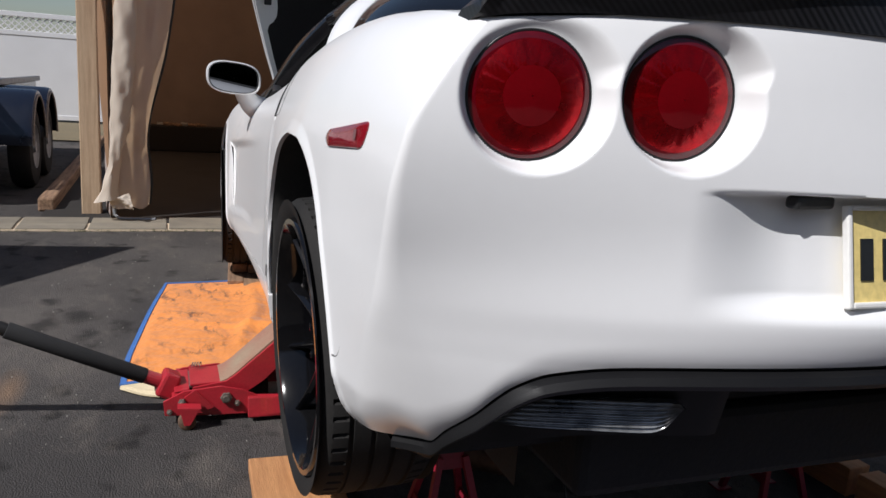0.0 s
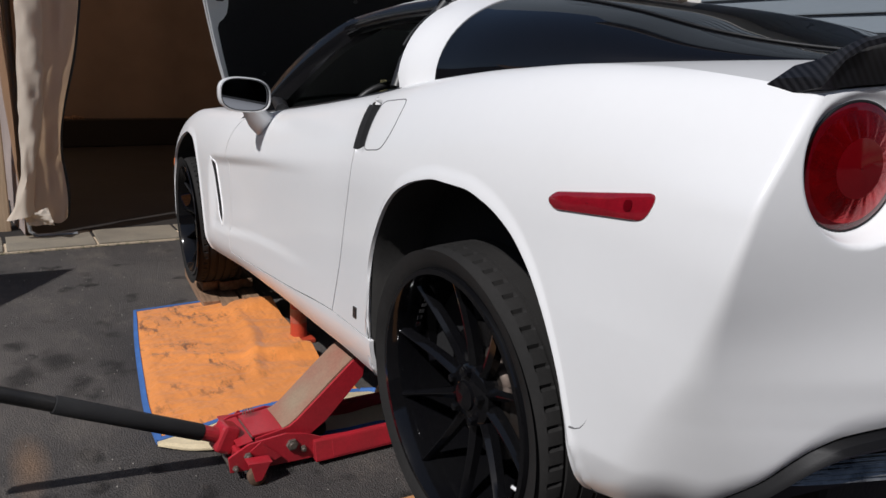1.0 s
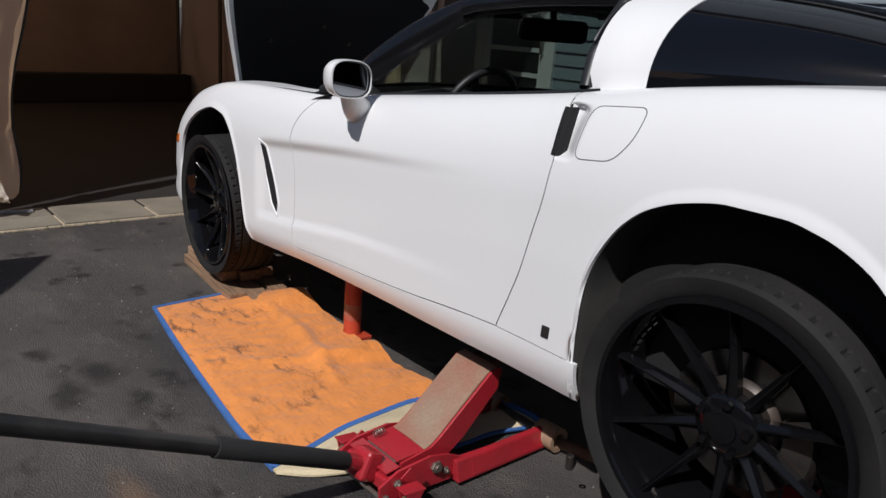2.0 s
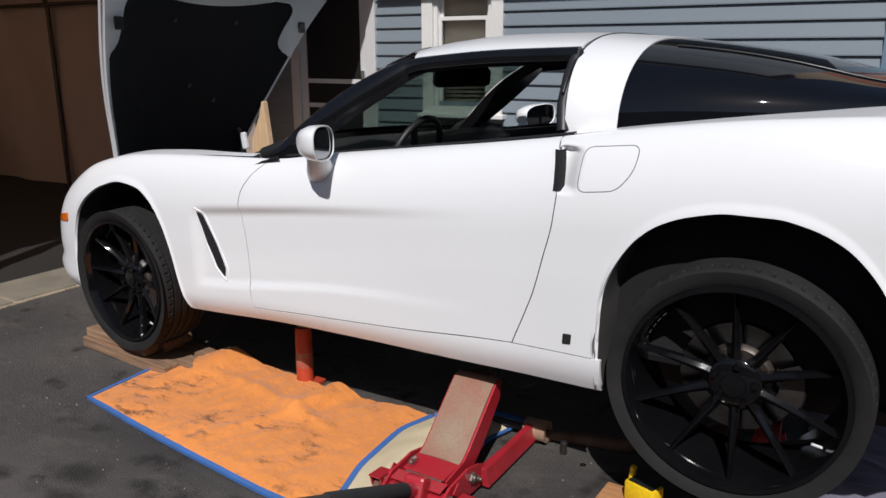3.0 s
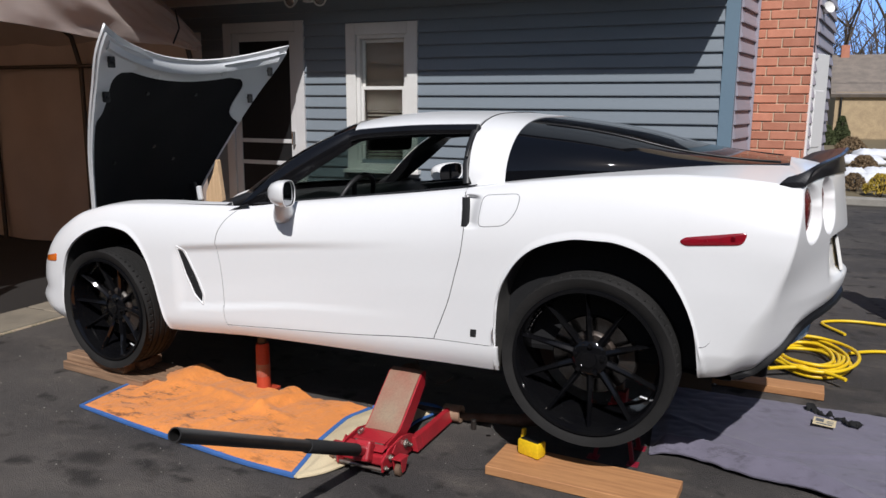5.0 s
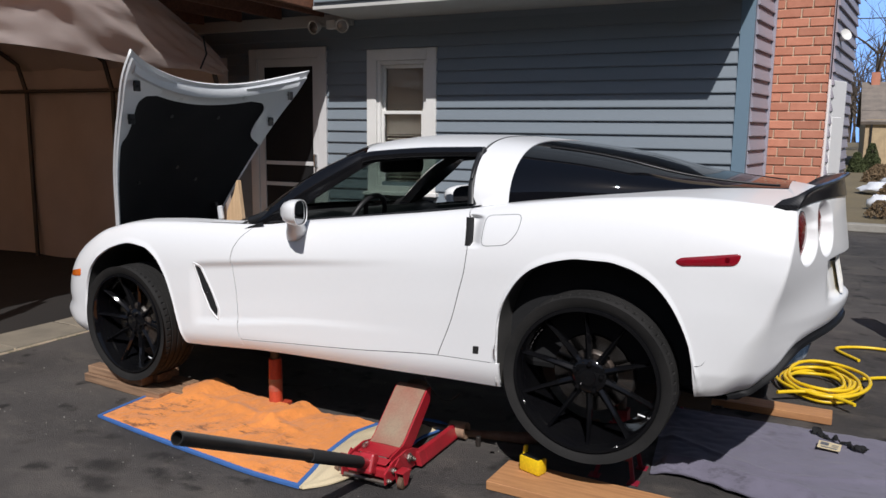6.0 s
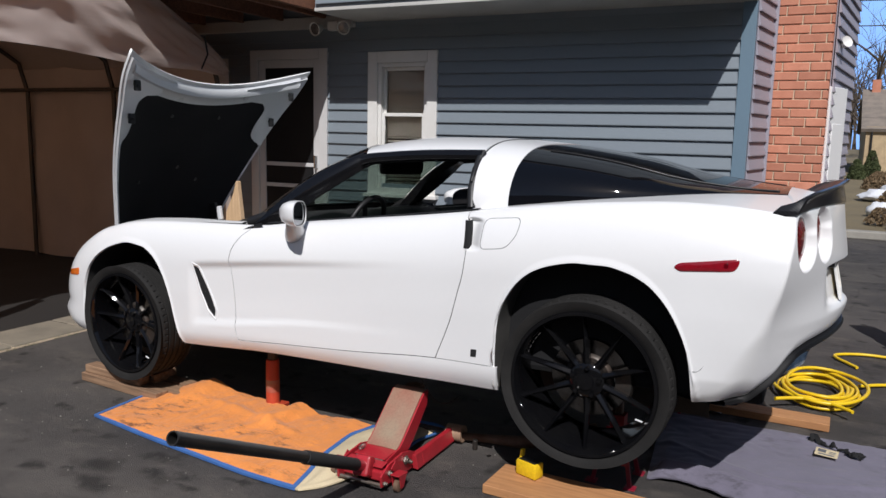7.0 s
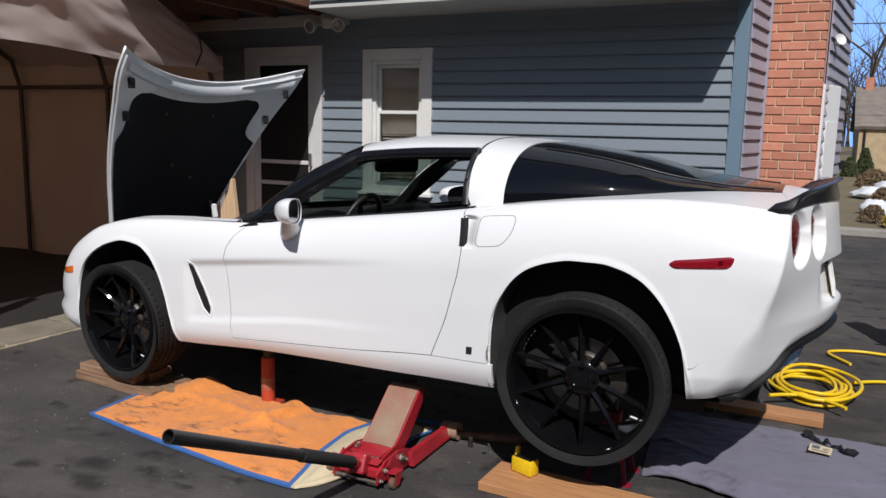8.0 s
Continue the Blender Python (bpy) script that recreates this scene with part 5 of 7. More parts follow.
mir = part("rearview_mirror", box((0.05, 0.27, 0.085), pose(1.355, 0.80, 1.350, 0, 8, -34), 0.024, segments=3), M_LINER, car, "black rear-view mirror", 40)
part("mirror_stem", rod((1.345, 0.81, 1.38), (1.31, 0.83, 1.465), 0.014), M_TRIM, mir)
for y in (0.52, 1.22):
    part("sun_visor", box((0.16, 0.30, 0.02), pose(1.40, y, 1.425, 0, -8, 8 if y > 1 else -8), 0.008), M_LEATHER, car, "folded black sun visor")

# the raised hood, hinged at the nose
HOOD_FOOT, HOOD_TIP = Vector((-0.66, MID_Y, 0.62)), Vector((0.045, MID_Y, 1.985))
hood_up = (HOOD_TIP - HOOD_FOOT)
hood_len = hood_up.length
hood_up.normalize()
hood_out = Vector((-hood_up.z, 0, hood_up.x))
hood_half = curve([(0, 0.36), (0.25, 0.47), (0.5, 0.60), (0.75, 0.715), (0.92, 0.79), (1.0, 0.80)])


def hood_at(a, b, off=0.0):
    top = 1.0 - 0.135 * (1 - abs(b) ** 2.1)
    k = a * top
    crown = 0.10 * (1 - b * b) * (0.4 + 0.6 * math.sin(math.pi * min(a, 0.9))) - 0.05 * abs(b) ** 4
    bow = 0.07 * math.sin(math.pi * a)
    return HOOD_FOOT + hood_up * (k * hood_len) + Vector((0, b * hood_half(k), 0)) + hood_out * (crown + bow + off)


A_S, B_S = np.linspace(0, 1, 31), np.linspace(-1, 1, 41)
hood = part("hood", facing(grid([[hood_at(a, b) for b in B_S] for a in A_S]), hood_out), M_PAINT, car, "open white hood seen from its underside", 40)
thicken(hood, 0.012)


fr = bmesh.new()
notch = curve([(0, 0.0), (0.60, 0.0), (0.66, 0.10), (0.72, 0.13), (0.80, 0.14), (0.86, 0.22), (0.90, 0.42), (1.0, 0.55)])
for sgn in (-1, 1):
    rows = [[hood_at(a, sgn * b, off) for b, off in (((0.99, -0.014), (0.988, -0.026), (0.984, -0.03), (0.976, -0.028)) if sgn > 0 and a < 0.6 else ((0.985, -0.014), (0.975, -0.032), (0.945 - 0.6 * notch(a) * 0.5, -0.036), (0.925 - notch(a), -0.030)))] for a in np.linspace(0.02, 0.975, 44)]
    grid(rows, fr)
rows = [[hood_at(a, b, off) for a, off in ((0.98, -0.014), (0.972, -0.026), (0.955, -0.045), (0.935, -0.050), (0.92, -0.034), (0.885, -0.032))] for b in np.linspace(-0.93, 0.93, 41)]
grid(rows, fr)
hood_frame = part("hood_frame", facing(fr, -hood_out), M_PAINT_IN, hood, "white inner hood frame", 40)
thicken(hood_frame, 0.006)
liner_rows = [[hood_at(a, b * ((0.975 if b > 0 and a < 0.6 else 0.94) - notch(a)), -0.026 + 0.004 * math.sin(9 * a) * math.sin(7 * b)) for b in np.linspace(-1, 1, 33)] for a in np.linspace(0.03, 0.905, 40)]
part("hood_liner", facing(grid(liner_rows), -hood_out), M_LINER, hood, "black felt sound liner", 60)
for a, b in ((0.89, -0.88), (0.74, -0.87), (0.89, 0.9), (0.74, 0.9)):
    bm = rod(hood_at(a, b, -0.03), hood_at(a, b, -0.075), 0.011, None, 12)
    box((0.02, 0.04, 0.06), Matrix.Translation(hood_at(a, b, -0.06)), 0.005, bm)
    part("latch", bm, M_TRIM, hood, "black hood latch")
for a, b in ((0.80, -0.3), (0.80, 0.3), (0.42, -0.5), (0.42, 0.45), (0.5, 0.1)):
    part("clip", cyl(0.012, 0.006, Matrix.Translation(hood_at(a, b, -0.033)) @ hood_out.to_track_quat("Z", "Y").to_matrix().to_4x4()), M_TRIM, hood)
part("hinge_bracket", box((0.055, 0.03, 0.16), pose(-0.43, 1.21, 0.93, 0, -14), 0.006), M_TRIM, car, "black hood bracket")
part("bracket_foot", box((0.035, 0.03, 0.10), pose(-0.375, 1.20, 0.94, 0, -10), 0.008), M_PAINT_IN, car, "white metal tab beside the hood bracket")

# lamps and trim on the skin


def patch(outline, lift, material, name, label="", depth=0.006, mirror=True, level=0.0):
    """A raised shape on the car's side from an outline of (x, z) pairs, domed by level."""
    n = len(outline)
    cx, cz = sum(p[0] for p in outline) / n, sum(p[1] for p in outline) / n
    rows = []
    for k, l in ((1.0, -depth), (1.0, lift * 0.5), (0.94, lift), (0.6, lift + level * 0.7), (0.25, lift + level), (0.02, lift + level)):
        row = []
        for x, zz in outline:
            px, pz = cx + (x - cx) * k, cz + (zz - cz) * k
            p = skin(s_of(px), pz)
            row.append(p + Vector((0, -l, 0)))
        rows.append(row)
    bm = facing(grid(rows, close=True), (0, -1, 0))
    return both(name, bm, material, car, label, 35) if mirror else [part(name, bm, material, car, label, 35)]


def rounded(corners, r=0.012, n=5):
    """Rounds the corners of an outline."""
    out = []
    k = len(corners)
    for i in range(k):
        p, a, b = Vector(corners[i]), Vector(corners[i - 1]), Vector(corners[(i + 1) % k])
        u, v = (a - p), (b - p)
        ra = min(r, u.length * 0.45, v.length * 0.45)
        u, v = p + u.normalized() * ra, p + v.normalized() * ra
        for j in range(n + 1):
            t = j / n
            out.append(tuple(u * (1 - t) ** 2 + p * 2 * t * (1 - t) + v * t * t))
    return out


def dense(outline, n=4):
    out = []
    for a, b in zip(outline, outline[1:] + outline[:1]):
        out += [(a[0] + (b[0] - a[0]) * i / n, a[1] + (b[1] - a[1]) * i / n) for i in range(n)]
    return out


patch(dense(rounded([(3.028, 1.066), (3.05, 1.083), (3.277, 1.113), (3.262, 1.066), (3.05, 1.051)], 0.022, 8), 2), 0.004, M_MARKER, "side_marker", "red rear side marker lamp", level=0.003)
patch(dense(rounded([(3.215, 1.096), (3.233, 1.096), (3.233, 1.077), (3.215, 1.077)], 0.008), 1), 0.0073, M_REDDARK, "marker_bulb", "dark bulb showing through the marker", depth=0.0)
patch(dense(rounded([(-0.51, 0.688), (-0.372, 0.716), (-0.376, 0.672), (-0.50, 0.660)], 0.012), 2), 0.004, M_AMBER, "side_marker", "amber front side marker lamp")
patch(dense(rounded([(0.557, 0.826), (0.583, 0.815), (0.655, 0.70), (0.706, 0.60), (0.702, 0.562), (0.658, 0.60), (0.60, 0.70)], 0.01), 2), 0.0015, M_LINER, "fender_vent", "black slot vent in the front fender", depth=0.0)
vent = dense(rounded([(0.550, 0.842), (0.590, 0.822), (0.664, 0.70), (0.718, 0.60), (0.713, 0.545), (0.652, 0.592), (0.592, 0.70)], 0.012), 2)
both("vent_lip", sweep([skin(s_of(x), z) + Vector((0, 0.0005, 0)) for x, z in vent + vent[:1]], 0.0042, None, 8), M_PAINT, car, "white raised lip of the fender vent", 60)
patch(dense(rounded([(2.197, 0.620), (2.226, 0.622), (2.224, 0.588), (2.196, 0.586)], 0.004), 1), 0.002, M_TRIM, "badge", "small dark square badge")
hz = np.linspace(1.055, 1.172, 14)
ribbon = [[skin(s_of(seam_rear(z) - 0.014), z) + Vector((0, -0.0015, 0)), skin(s_of(seam_rear(z) + 0.0015), z) + Vector((0, -0.0025, 0)), skin(s_of(seam_rear(z) + 0.0015), z) + Vector((0.006, 0.006, 0)), skin(s_of(seam_rear(z) + 0.0015), z) + Vector((0.008, 0.034, 0))] for z in hz]
both("door_handle", facing(grid(ribbon), (1, -1, 0)), M_LINER, car, "black door handle in a recess behind the door edge", 30)
fuel = dense(rounded([(2.214, 1.186), (2.388, 1.203), (2.382, 1.132), (2.337, 1.073), (2.214, 1.058)], 0.03), 3)
both("fuel_flap_gap", sweep([skin(s_of(x), z) + Vector((0, 0.0005, 0)) for x, z in fuel + fuel[:1]], 0.0017, None, 6), M_GAP, car, "thin gap round the fuel flap", 60)
bump_gap = [skin(s_of(x), z) + Vector((0, 0.0012, 0)) for x, z in ((3.123, 0.668), (3.14, 0.667), (3.158, 0.668), (3.176, 0.674), (3.192, 0.688), (3.205, 0.71), (3.214, 0.745))]
both("bumper_gap", sweep(bump_gap, [0.0019, 0.0019, 0.0018, 0.0016, 0.0014, 0.0011, 0.0006], None, 6), M_GAP, car, "", 60)

# tail lamps: a black bezel, a domed dark red lens, a ring of bright facets and a dark middle
for ly, lz, lr, lx, lt in LAMPS:
    for yy, sg in ((ly, -1), (2 * MID_Y - ly, 1)):
        face = Matrix.Translation((lx, yy, lz)) @ Euler((0, radians(90), radians(sg * lt))).to_matrix().to_4x4()
        lamp_ob = part("tail_lamp", lathe([(lr + 0.005, -0.02), (lr + 0.0045, 0.001), (lr + 0.003, 0.0022), (lr + 0.001, 0.002), (lr - 0.001, -0.004)], face, 64), M_TRIM, car, "round red tail lamp in a thin black rim", 40)
        part("lens", lathe([(lr + 0.0012, 0.0012), (lr * 0.96, 0.0034), (lr * 0.89, 0.0045)], face, 64), M_REDDARK, lamp_ob, "dark red outer ring", 40)
        rings = [0.89 - 0.047 * k for k in range(10)]
        cells = [[face @ Vector((lr * q * math.cos(2 * math.pi * (i + 0.5 * (j % 2)) / 96), lr * q * math.sin(2 * math.pi * (i + 0.5 * (j % 2)) / 96), 0.0045 + 0.036 * (0.89 - q) - 0.021 * (0.89 - q) ** 2 + 0.00035 * ((i * 7 + j * 5) % 5 - 2) * (0 < j < 9))) for i in range(96)] for j, q in enumerate(rings)]
        part("reflector", facing(grid(cells, close=True), (1, 0, 0)), M_REDLENS, lamp_ob, "bright red faceted ring", 60)
        part("lens", lathe([(lr * 0.475, 0.0160), (lr * 0.3, 0.0178), (0.001, 0.0186)], face, 64), M_REDCORE, lamp_ob, "dark red centre", 40)

# number plate in its recess: frame, plate, and plain bars for its writing
plate_m = pose(3.592, 0.828, 0.955, 0, -13, 0)
plate = part("number_plate", box((0.004, 0.305, 0.152), plate_m, 0.0015), M_PLATE, car, "cream number plate in a white frame")
pf = bmesh.new()
for dy, dz, w, h in ((-0.156, 0, 0.010, 0.162), (0.156, 0, 0.010, 0.162), (0, 0.077, 0.302, 0.008), (0, -0.076, 0.302, 0.010)):
    box((0.014, w, h), plate_m @ Matrix.Translation((0.002, dy, dz)), 0.003, pf)
part("plate_frame", pf, M_WHITE, plate, "white plate frame")
for i in range(6):
    part("plate_bar", box((0.002, 0.026, 0.066), plate_m @ Matrix.Translation((0.0034, -0.118 + 0.047 * i, -0.004)), 0), M_INK, plate)
for dz, w in ((0.056, 0.13), (-0.058, 0.15)):
    part("plate_bar", box((0.002, w, 0.013), plate_m @ Matrix.Translation((0.0034, 0, dz)), 0), M_INK, plate)
part("plate_lamp", box((0.026, 0.085, 0.020), pose(3.560, 0.613, 1.036, 0, 0, 6), 0.006), M_TRIM, car, "black plate lamp")
part("plate_lamp", box((0.026, 0.085, 0.020), pose(3.560, 1.083, 1.036, 0, 0, -6), 0.006), M_TRIM, car)

# rear diffuser with its fog lamps
rows = []
diff_s = [s_of(3.37) + (S_END - s_of(3.37)) * i / 50 for i in range(51)]
for s in diff_s:
    x, y, zs, zt = ring(s)
    p = skin(s, zs)
    w = step(0.03, 0.20, p.y)
    mid = step(0.54, 0.62, p.y)
    drop = 0.095 * step(0.07, 0.24, p.y) * (1 - 0.75 * mid)
    rows.append([p + Vector((-0.012, 0.004, 0.012)), p + Vector((-0.008, 0.002, -0.006)), p + Vector((0.012 * w, -0.004 * (1 - w), -0.012)), p + Vector((0.018 * w, -0.004 * (1 - w), -0.024)), p + Vector((0.010 * w, 0, -0.024 - 0.010 * w)), p + Vector((-0.03 * w, 0.004, -0.026 - 0.014 * w)), p + Vector((-0.05 * w - 0.3 * mid, 0.006, -0.028 - 0.022 * w)), p + Vector((-0.075 * w - 0.3 * mid, 0.008, -0.03 - 0.025 * w - drop)), p + Vector((-0.12 - 0.3 * mid, 0.012, -0.03 - 0.03 * w - drop)), p + Vector((-0.5, 0.1 * step(0.3, 0.0, y), -0.0 - drop))])
both("diffuser", facing(grid(rows), (1, -0.2, 0)), M_DIFFUSER, car, "dark plastic rear diffuser", 40)
# dark fluted lenses set into the diffuser
fog_top = curve([(0.175, 0.640), (0.195, 0.668), (0.23, 0.682), (0.37, 0.692), (0.46, 0.694), (0.47, 0.686)])
fog_low = curve([(0.175, 0.634), (0.20, 0.630), (0.32, 0.634), (0.42, 0.637), (0.44, 0.643), (0.47, 0.680)])
fog_rows = []
for y in np.linspace(0.175, 0.47, 40):
    lo, hi = s_of(3.40), S_END
    for _ in range(30):
        md = (lo + hi) / 2
        lo, hi = (md, hi) if skin(md, ring(md)[2]).y < y else (lo, md)
    xe = skin(lo, ring(lo)[2]).x - 0.040
    fog_rows.append([(xe - 0.02, y, fog_low(y))] + [(xe + 0.0025 * math.cos(12 * math.pi * k / 36) - 0.008 * (1 - k / 36), y, fog_low(y) + (fog_top(y) - fog_low(y)) * k / 36) for k in range(37)] + [(xe - 0.02, y, fog_top(y))])
both("fog_lamp", facing(grid(fog_rows), (1, 0, 0)), M_FOG, car, "dark fluted fog lamp lens", 40)

# carbon ducktail spoiler along the deck edge: its lip overhangs the tail
lip_x = curve([(0.085, 3.436), (0.10, 3.447), (0.125, 3.464), (0.16, 3.480), (0.22, 3.502), (0.32, 3.532), (0.50, 3.570), (0.848, 3.605)])
lip_z = curve([(0.085, 1.292), (0.10, 1.308), (0.11, 1.334), (0.15, 1.351), (0.22, 1.362), (0.32, 1.370), (0.50, 1.379), (0.848, 1.387)])
deck_foot = curve([(0.085, 1.268), (0.12, 1.279), (0.2, 1.287), (0.3, 1.292), (0.5, 1.294), (0.848, 1.285)])
sp = []
for i in range(81):
    u = -1 + 2 * i / 80
    y = MID_Y + 0.76 * u
    yn = MID_Y - abs(0.76 * u)
    lo, hi = s_of(3.36), S_END
    for _ in range(30):
        md = (lo + hi) / 2
        lo, hi = (md, hi) if skin(md, ring(md)[3]).y < yn else (lo, md)
    p = skin(lo, ring(lo)[3])
    k = step(0.09, 0.27, yn)
    e = step(0.086, 0.112, yn)
    xt, zt = lip_x(yn), lip_z(yn)
    q = skin(lo, deck_foot(yn))
    xf = xt - 0.088 + 0.012 * k
    zf = 1.272 + (p.z - 0.006 - 1.272) * step(0.08, 0.2, yn)
    th = 0.016 + 0.022 * e
    sp.append([(xf, y, zf), (xf - 0.006 * e, y, zf + th * 0.55), (xf + 0.012, y, zf + th), ((xf + xt) / 2, y, max(0.62 * (zf + th) + 0.38 * zt, zf + th)), (xt - 0.012, y, zt - 0.001), (xt, y, zt - 0.003), (xt + 0.001, y, zt - 0.011), (xt - 0.006 - 0.014 * k, y, zt - 0.016 - 0.012 * k), (max(q.x + 0.006, xt - 0.05), y, q.z), (q.x - 0.02, y, q.z - 0.002)])
spm = grid(sp, close=True)
spm.verts.ensure_lookup_table()
spm.faces.new(spm.verts[:10])
spm.faces.new(spm.verts[-10:])
bmesh.ops.recalc_face_normals(spm, faces=spm.faces)
part("spoiler", lean(spm), M_CARBON, car, "glossy carbon fibre ducktail spoiler", 35)

# door mirrors
for sgn in (1, -1):
    def at(x, y, z):
        return Vector((x, y if sgn > 0 else 2 * MID_Y - y, z - (0.0 if sgn > 0 else 0.038)))
    shell = bmesh.new()
    prof = [(-0.005, 0.02), (0.004, 0.45), (0.025, 0.74), (0.06, 0.95), (0.095, 1.0), (0.106, 0.98), (0.108, 0.93), (0.098, 0.90)]

    def oval(d, k, a):
        c, q = math.copysign(abs(math.cos(a)) ** 0.7, math.cos(a)), math.copysign(abs(math.sin(a)) ** 0.7, math.sin(a))
        return at(1.192 + d - 0.042 * k * c, -0.062 + 0.108 * k * c, 1.152 + 0.063 * k * q - 0.008 * k * c)
    ring_a = np.linspace(0, 2 * math.pi, 41)[:-1]
    grid([[oval(d, k, a) for a in ring_a] for d, k in prof], shell, close=True)
    bmesh.ops.recalc_face_normals(shell, faces=shell.faces)
    mirror_ob = part("door_mirror", shell, M_PAINT, car, "white door mirror on a short stalk", 50)
    part("mirror_glass", facing(grid([[oval(0.099, k, a) for a in ring_a] for k in (0.91, 0.5, 0.01)], close=True), (1, 0, 0)), M_MIRROR, mirror_ob, "mirror glass")
    part("mirror_trim", sweep([oval(0.100, 0.905, a) for a in np.linspace(0, 2 * math.pi, 41)], 0.003, None, 6), M_TRIM, mirror_ob, "black mirror edge", 60)
    part("mirror_foot", sweep([at(1.232, -0.032, 1.118), at(1.226, -0.014, 1.085), at(1.21, 0.012, 1.055), at(1.195, 0.045, 1.035)], [0.034, 0.040, 0.048, 0.058], None, 16, 0.85), M_PAINT, mirror_ob, "", 50)

# wheels


def build_wheel(r, width, wall):
    """A wheel about the origin, its axle along y, outer face towards -y."""
    lay = Euler((radians(90), 0, 0)).to_matrix().to_4x4()
    h = width / 2
    rim_r = r - wall
    lip = [(rim_r + 0.008, h - 0.012), (rim_r + 0.004, h - 0.002), (rim_r - 0.008, h - 0.002), (rim_r - 0.014, h - 0.014), (rim_r - 0.022, h - 0.05), (rim_r - 0.034, 0.0), (rim_r - 0.03, -h + 0.02), (rim_r + 0.004, -h + 0.004), (rim_r + 0.006, -h + 0.016)]
    w = part("wheel", lathe(lip, lay, 72), M_RIM, None, "gloss black ten-spoke wheel with a low tyre", 35)
    rim = w
    prof = [(rim_r + 0.004, h - 0.016), (rim_r + 0.02, h - 0.004), (rim_r + 0.05, h + 0.002), (r - 0.022, h - 0.006), (r - 0.011, h - 0.016), (r - 0.005, h - 0.026)]
    slots = [(r - 0.004, h - 0.029), (r - 0.002, 0.52 * h + 0.012)]
    tread = []
    for e in (0.52, 0.17, -0.17, -0.52):
        c = e * h
        tread += [(r - 0.003 * abs(e), c + 0.006), (r - 0.008, c + 0.0045), (r - 0.008, c - 0.0045), (r - 0.003 * abs(e), c - 0.006)]
    prof += slots + tread + [(p, -q) for p, q in reversed(prof + slots)]
    segs = 336
    rows = []
    for q, z in prof:
        slotted = (q, abs(z)) in slots
        rows.append([lay @ Vector((k * math.cos(2 * math.pi * i / segs), k * math.sin(2 * math.pi * i / segs), z)) for i, k in ((i, q - (0.007 if slotted and i % 6 == 0 else 0)) for i in range(segs))])
    blocks = grid(rows, close=True)
    bmesh.ops.recalc_face_normals(blocks, faces=blocks.faces)
    part("tyre", blocks, M_RUBBER, w, "worn black low-profile tyre", 30)
    face_h = h - 0.045
    for i in range(10):
        a = 2 * math.pi * i / 10 + 0.36
        sp_bm = bmesh.new()
        rows = []
        for k in range(9):
            t = k / 8
            rr = 0.052 + (rim_r - 0.018 - 0.052) * t
            wd = 0.0165 - 0.0095 * min(1, t * 1.1) ** 0.8 + 0.002 * step(0.9, 1.0, t)
            zz = face_h - 0.028 + 0.044 * t ** 1.7
            dp = 0.034 - 0.006 * t
            rows.append([(rr, -wd, zz - dp), (rr, -wd, zz - 0.010), (rr, -wd * 0.16, zz), (rr, wd * 0.16, zz), (rr, wd, zz - 0.010), (rr, wd, zz - dp)])
        grid(rows, sp_bm, close=True)
        bmesh.ops.recalc_face_normals(sp_bm, faces=sp_bm.faces)
        bmesh.ops.transform(sp_bm, matrix=lay @ Euler((0, 0, a)).to_matrix().to_4x4(), verts=sp_bm.verts)
        part("spoke", sp_bm, M_RIM, rim, "", 35)
    hubbm = lathe([(0.076, face_h - 0.07), (0.075, face_h - 0.030), (0.066, face_h - 0.022), (0.036, face_h - 0.016), (0.034, face_h - 0.010), (0.001, face_h - 0.008)], lay, 40)
    part("hub", hubbm, M_RIM, rim, "", 35)
    for i in range(5):
        a = 2 * math.pi * i / 5 + 0.2
        p = lay @ Vector((0.06 * math.cos(a), 0.06 * math.sin(a), face_h - 0.017))
        part("lug_nut", cyl(0.0105, 0.024, Matrix.Translation(p) @ lay, 0.003, None, 6), M_RIM, rim)
    disc = part("brake_disc", lathe([(0.105, 0.012), (0.165, 0.012), (0.168, 0.006), (0.168, -0.018), (0.105, -0.02)], lay, 60), M_STEEL, w, "worn steel brake disc", 35)
    part("disc_hat", lathe([(0.001, 0.03), (0.092, 0.028), (0.102, 0.02), (0.1055, 0.010)], lay, 48), M_DARKSTEEL, disc, "rusty dark disc hat", 35)
    cal = bmesh.new()
    grid([[(rr * math.cos(a), rr * math.sin(a), z) for rr, z in ((0.115, 0.03), (0.18, 0.03), (0.185, 0.02), (0.185, -0.04), (0.115, -0.04))] for a in np.linspace(-0.45, 0.45, 10)], cal, close=True)
    bmesh.ops.recalc_face_normals(cal, faces=cal.faces)
    bmesh.ops.transform(cal, matrix=lay, verts=cal.verts)
    part("caliper", cal, M_DARKSTEEL, w, "dark brake caliper", 35)
    part("hub_carrier", cyl(0.09, 0.2, lay @ Matrix.Translation((0, 0, -0.13)), 0.02), M_DARKSTEEL, w)
    for k in range(5):
        a = radians(160 - 5 * k)
        part("balance_weight", box((0.004, 0.014, 0.016), pose((rim_r - 0.031) * math.cos(a), -h + 0.075, (rim_r - 0.031) * math.sin(a), 0, -math.degrees(a), 0), 0.001), M_CHROME, rim, "silver stick-on balance weight")
    part("valve", rod((rim_r * 0.80, -h + 0.055, -rim_r * 0.42), (rim_r * 0.72, -h + 0.040, -rim_r * 0.38), 0.004), M_FENCE, rim, "pale valve cap")
    return w


def hang_wheel(w, m):
    """Makes the wheel a part of the car at the pose m."""
    w.parent = car
    w.matrix_parent_inverse = car.matrix_basis.inverted()
    w.matrix_basis = m
    return w


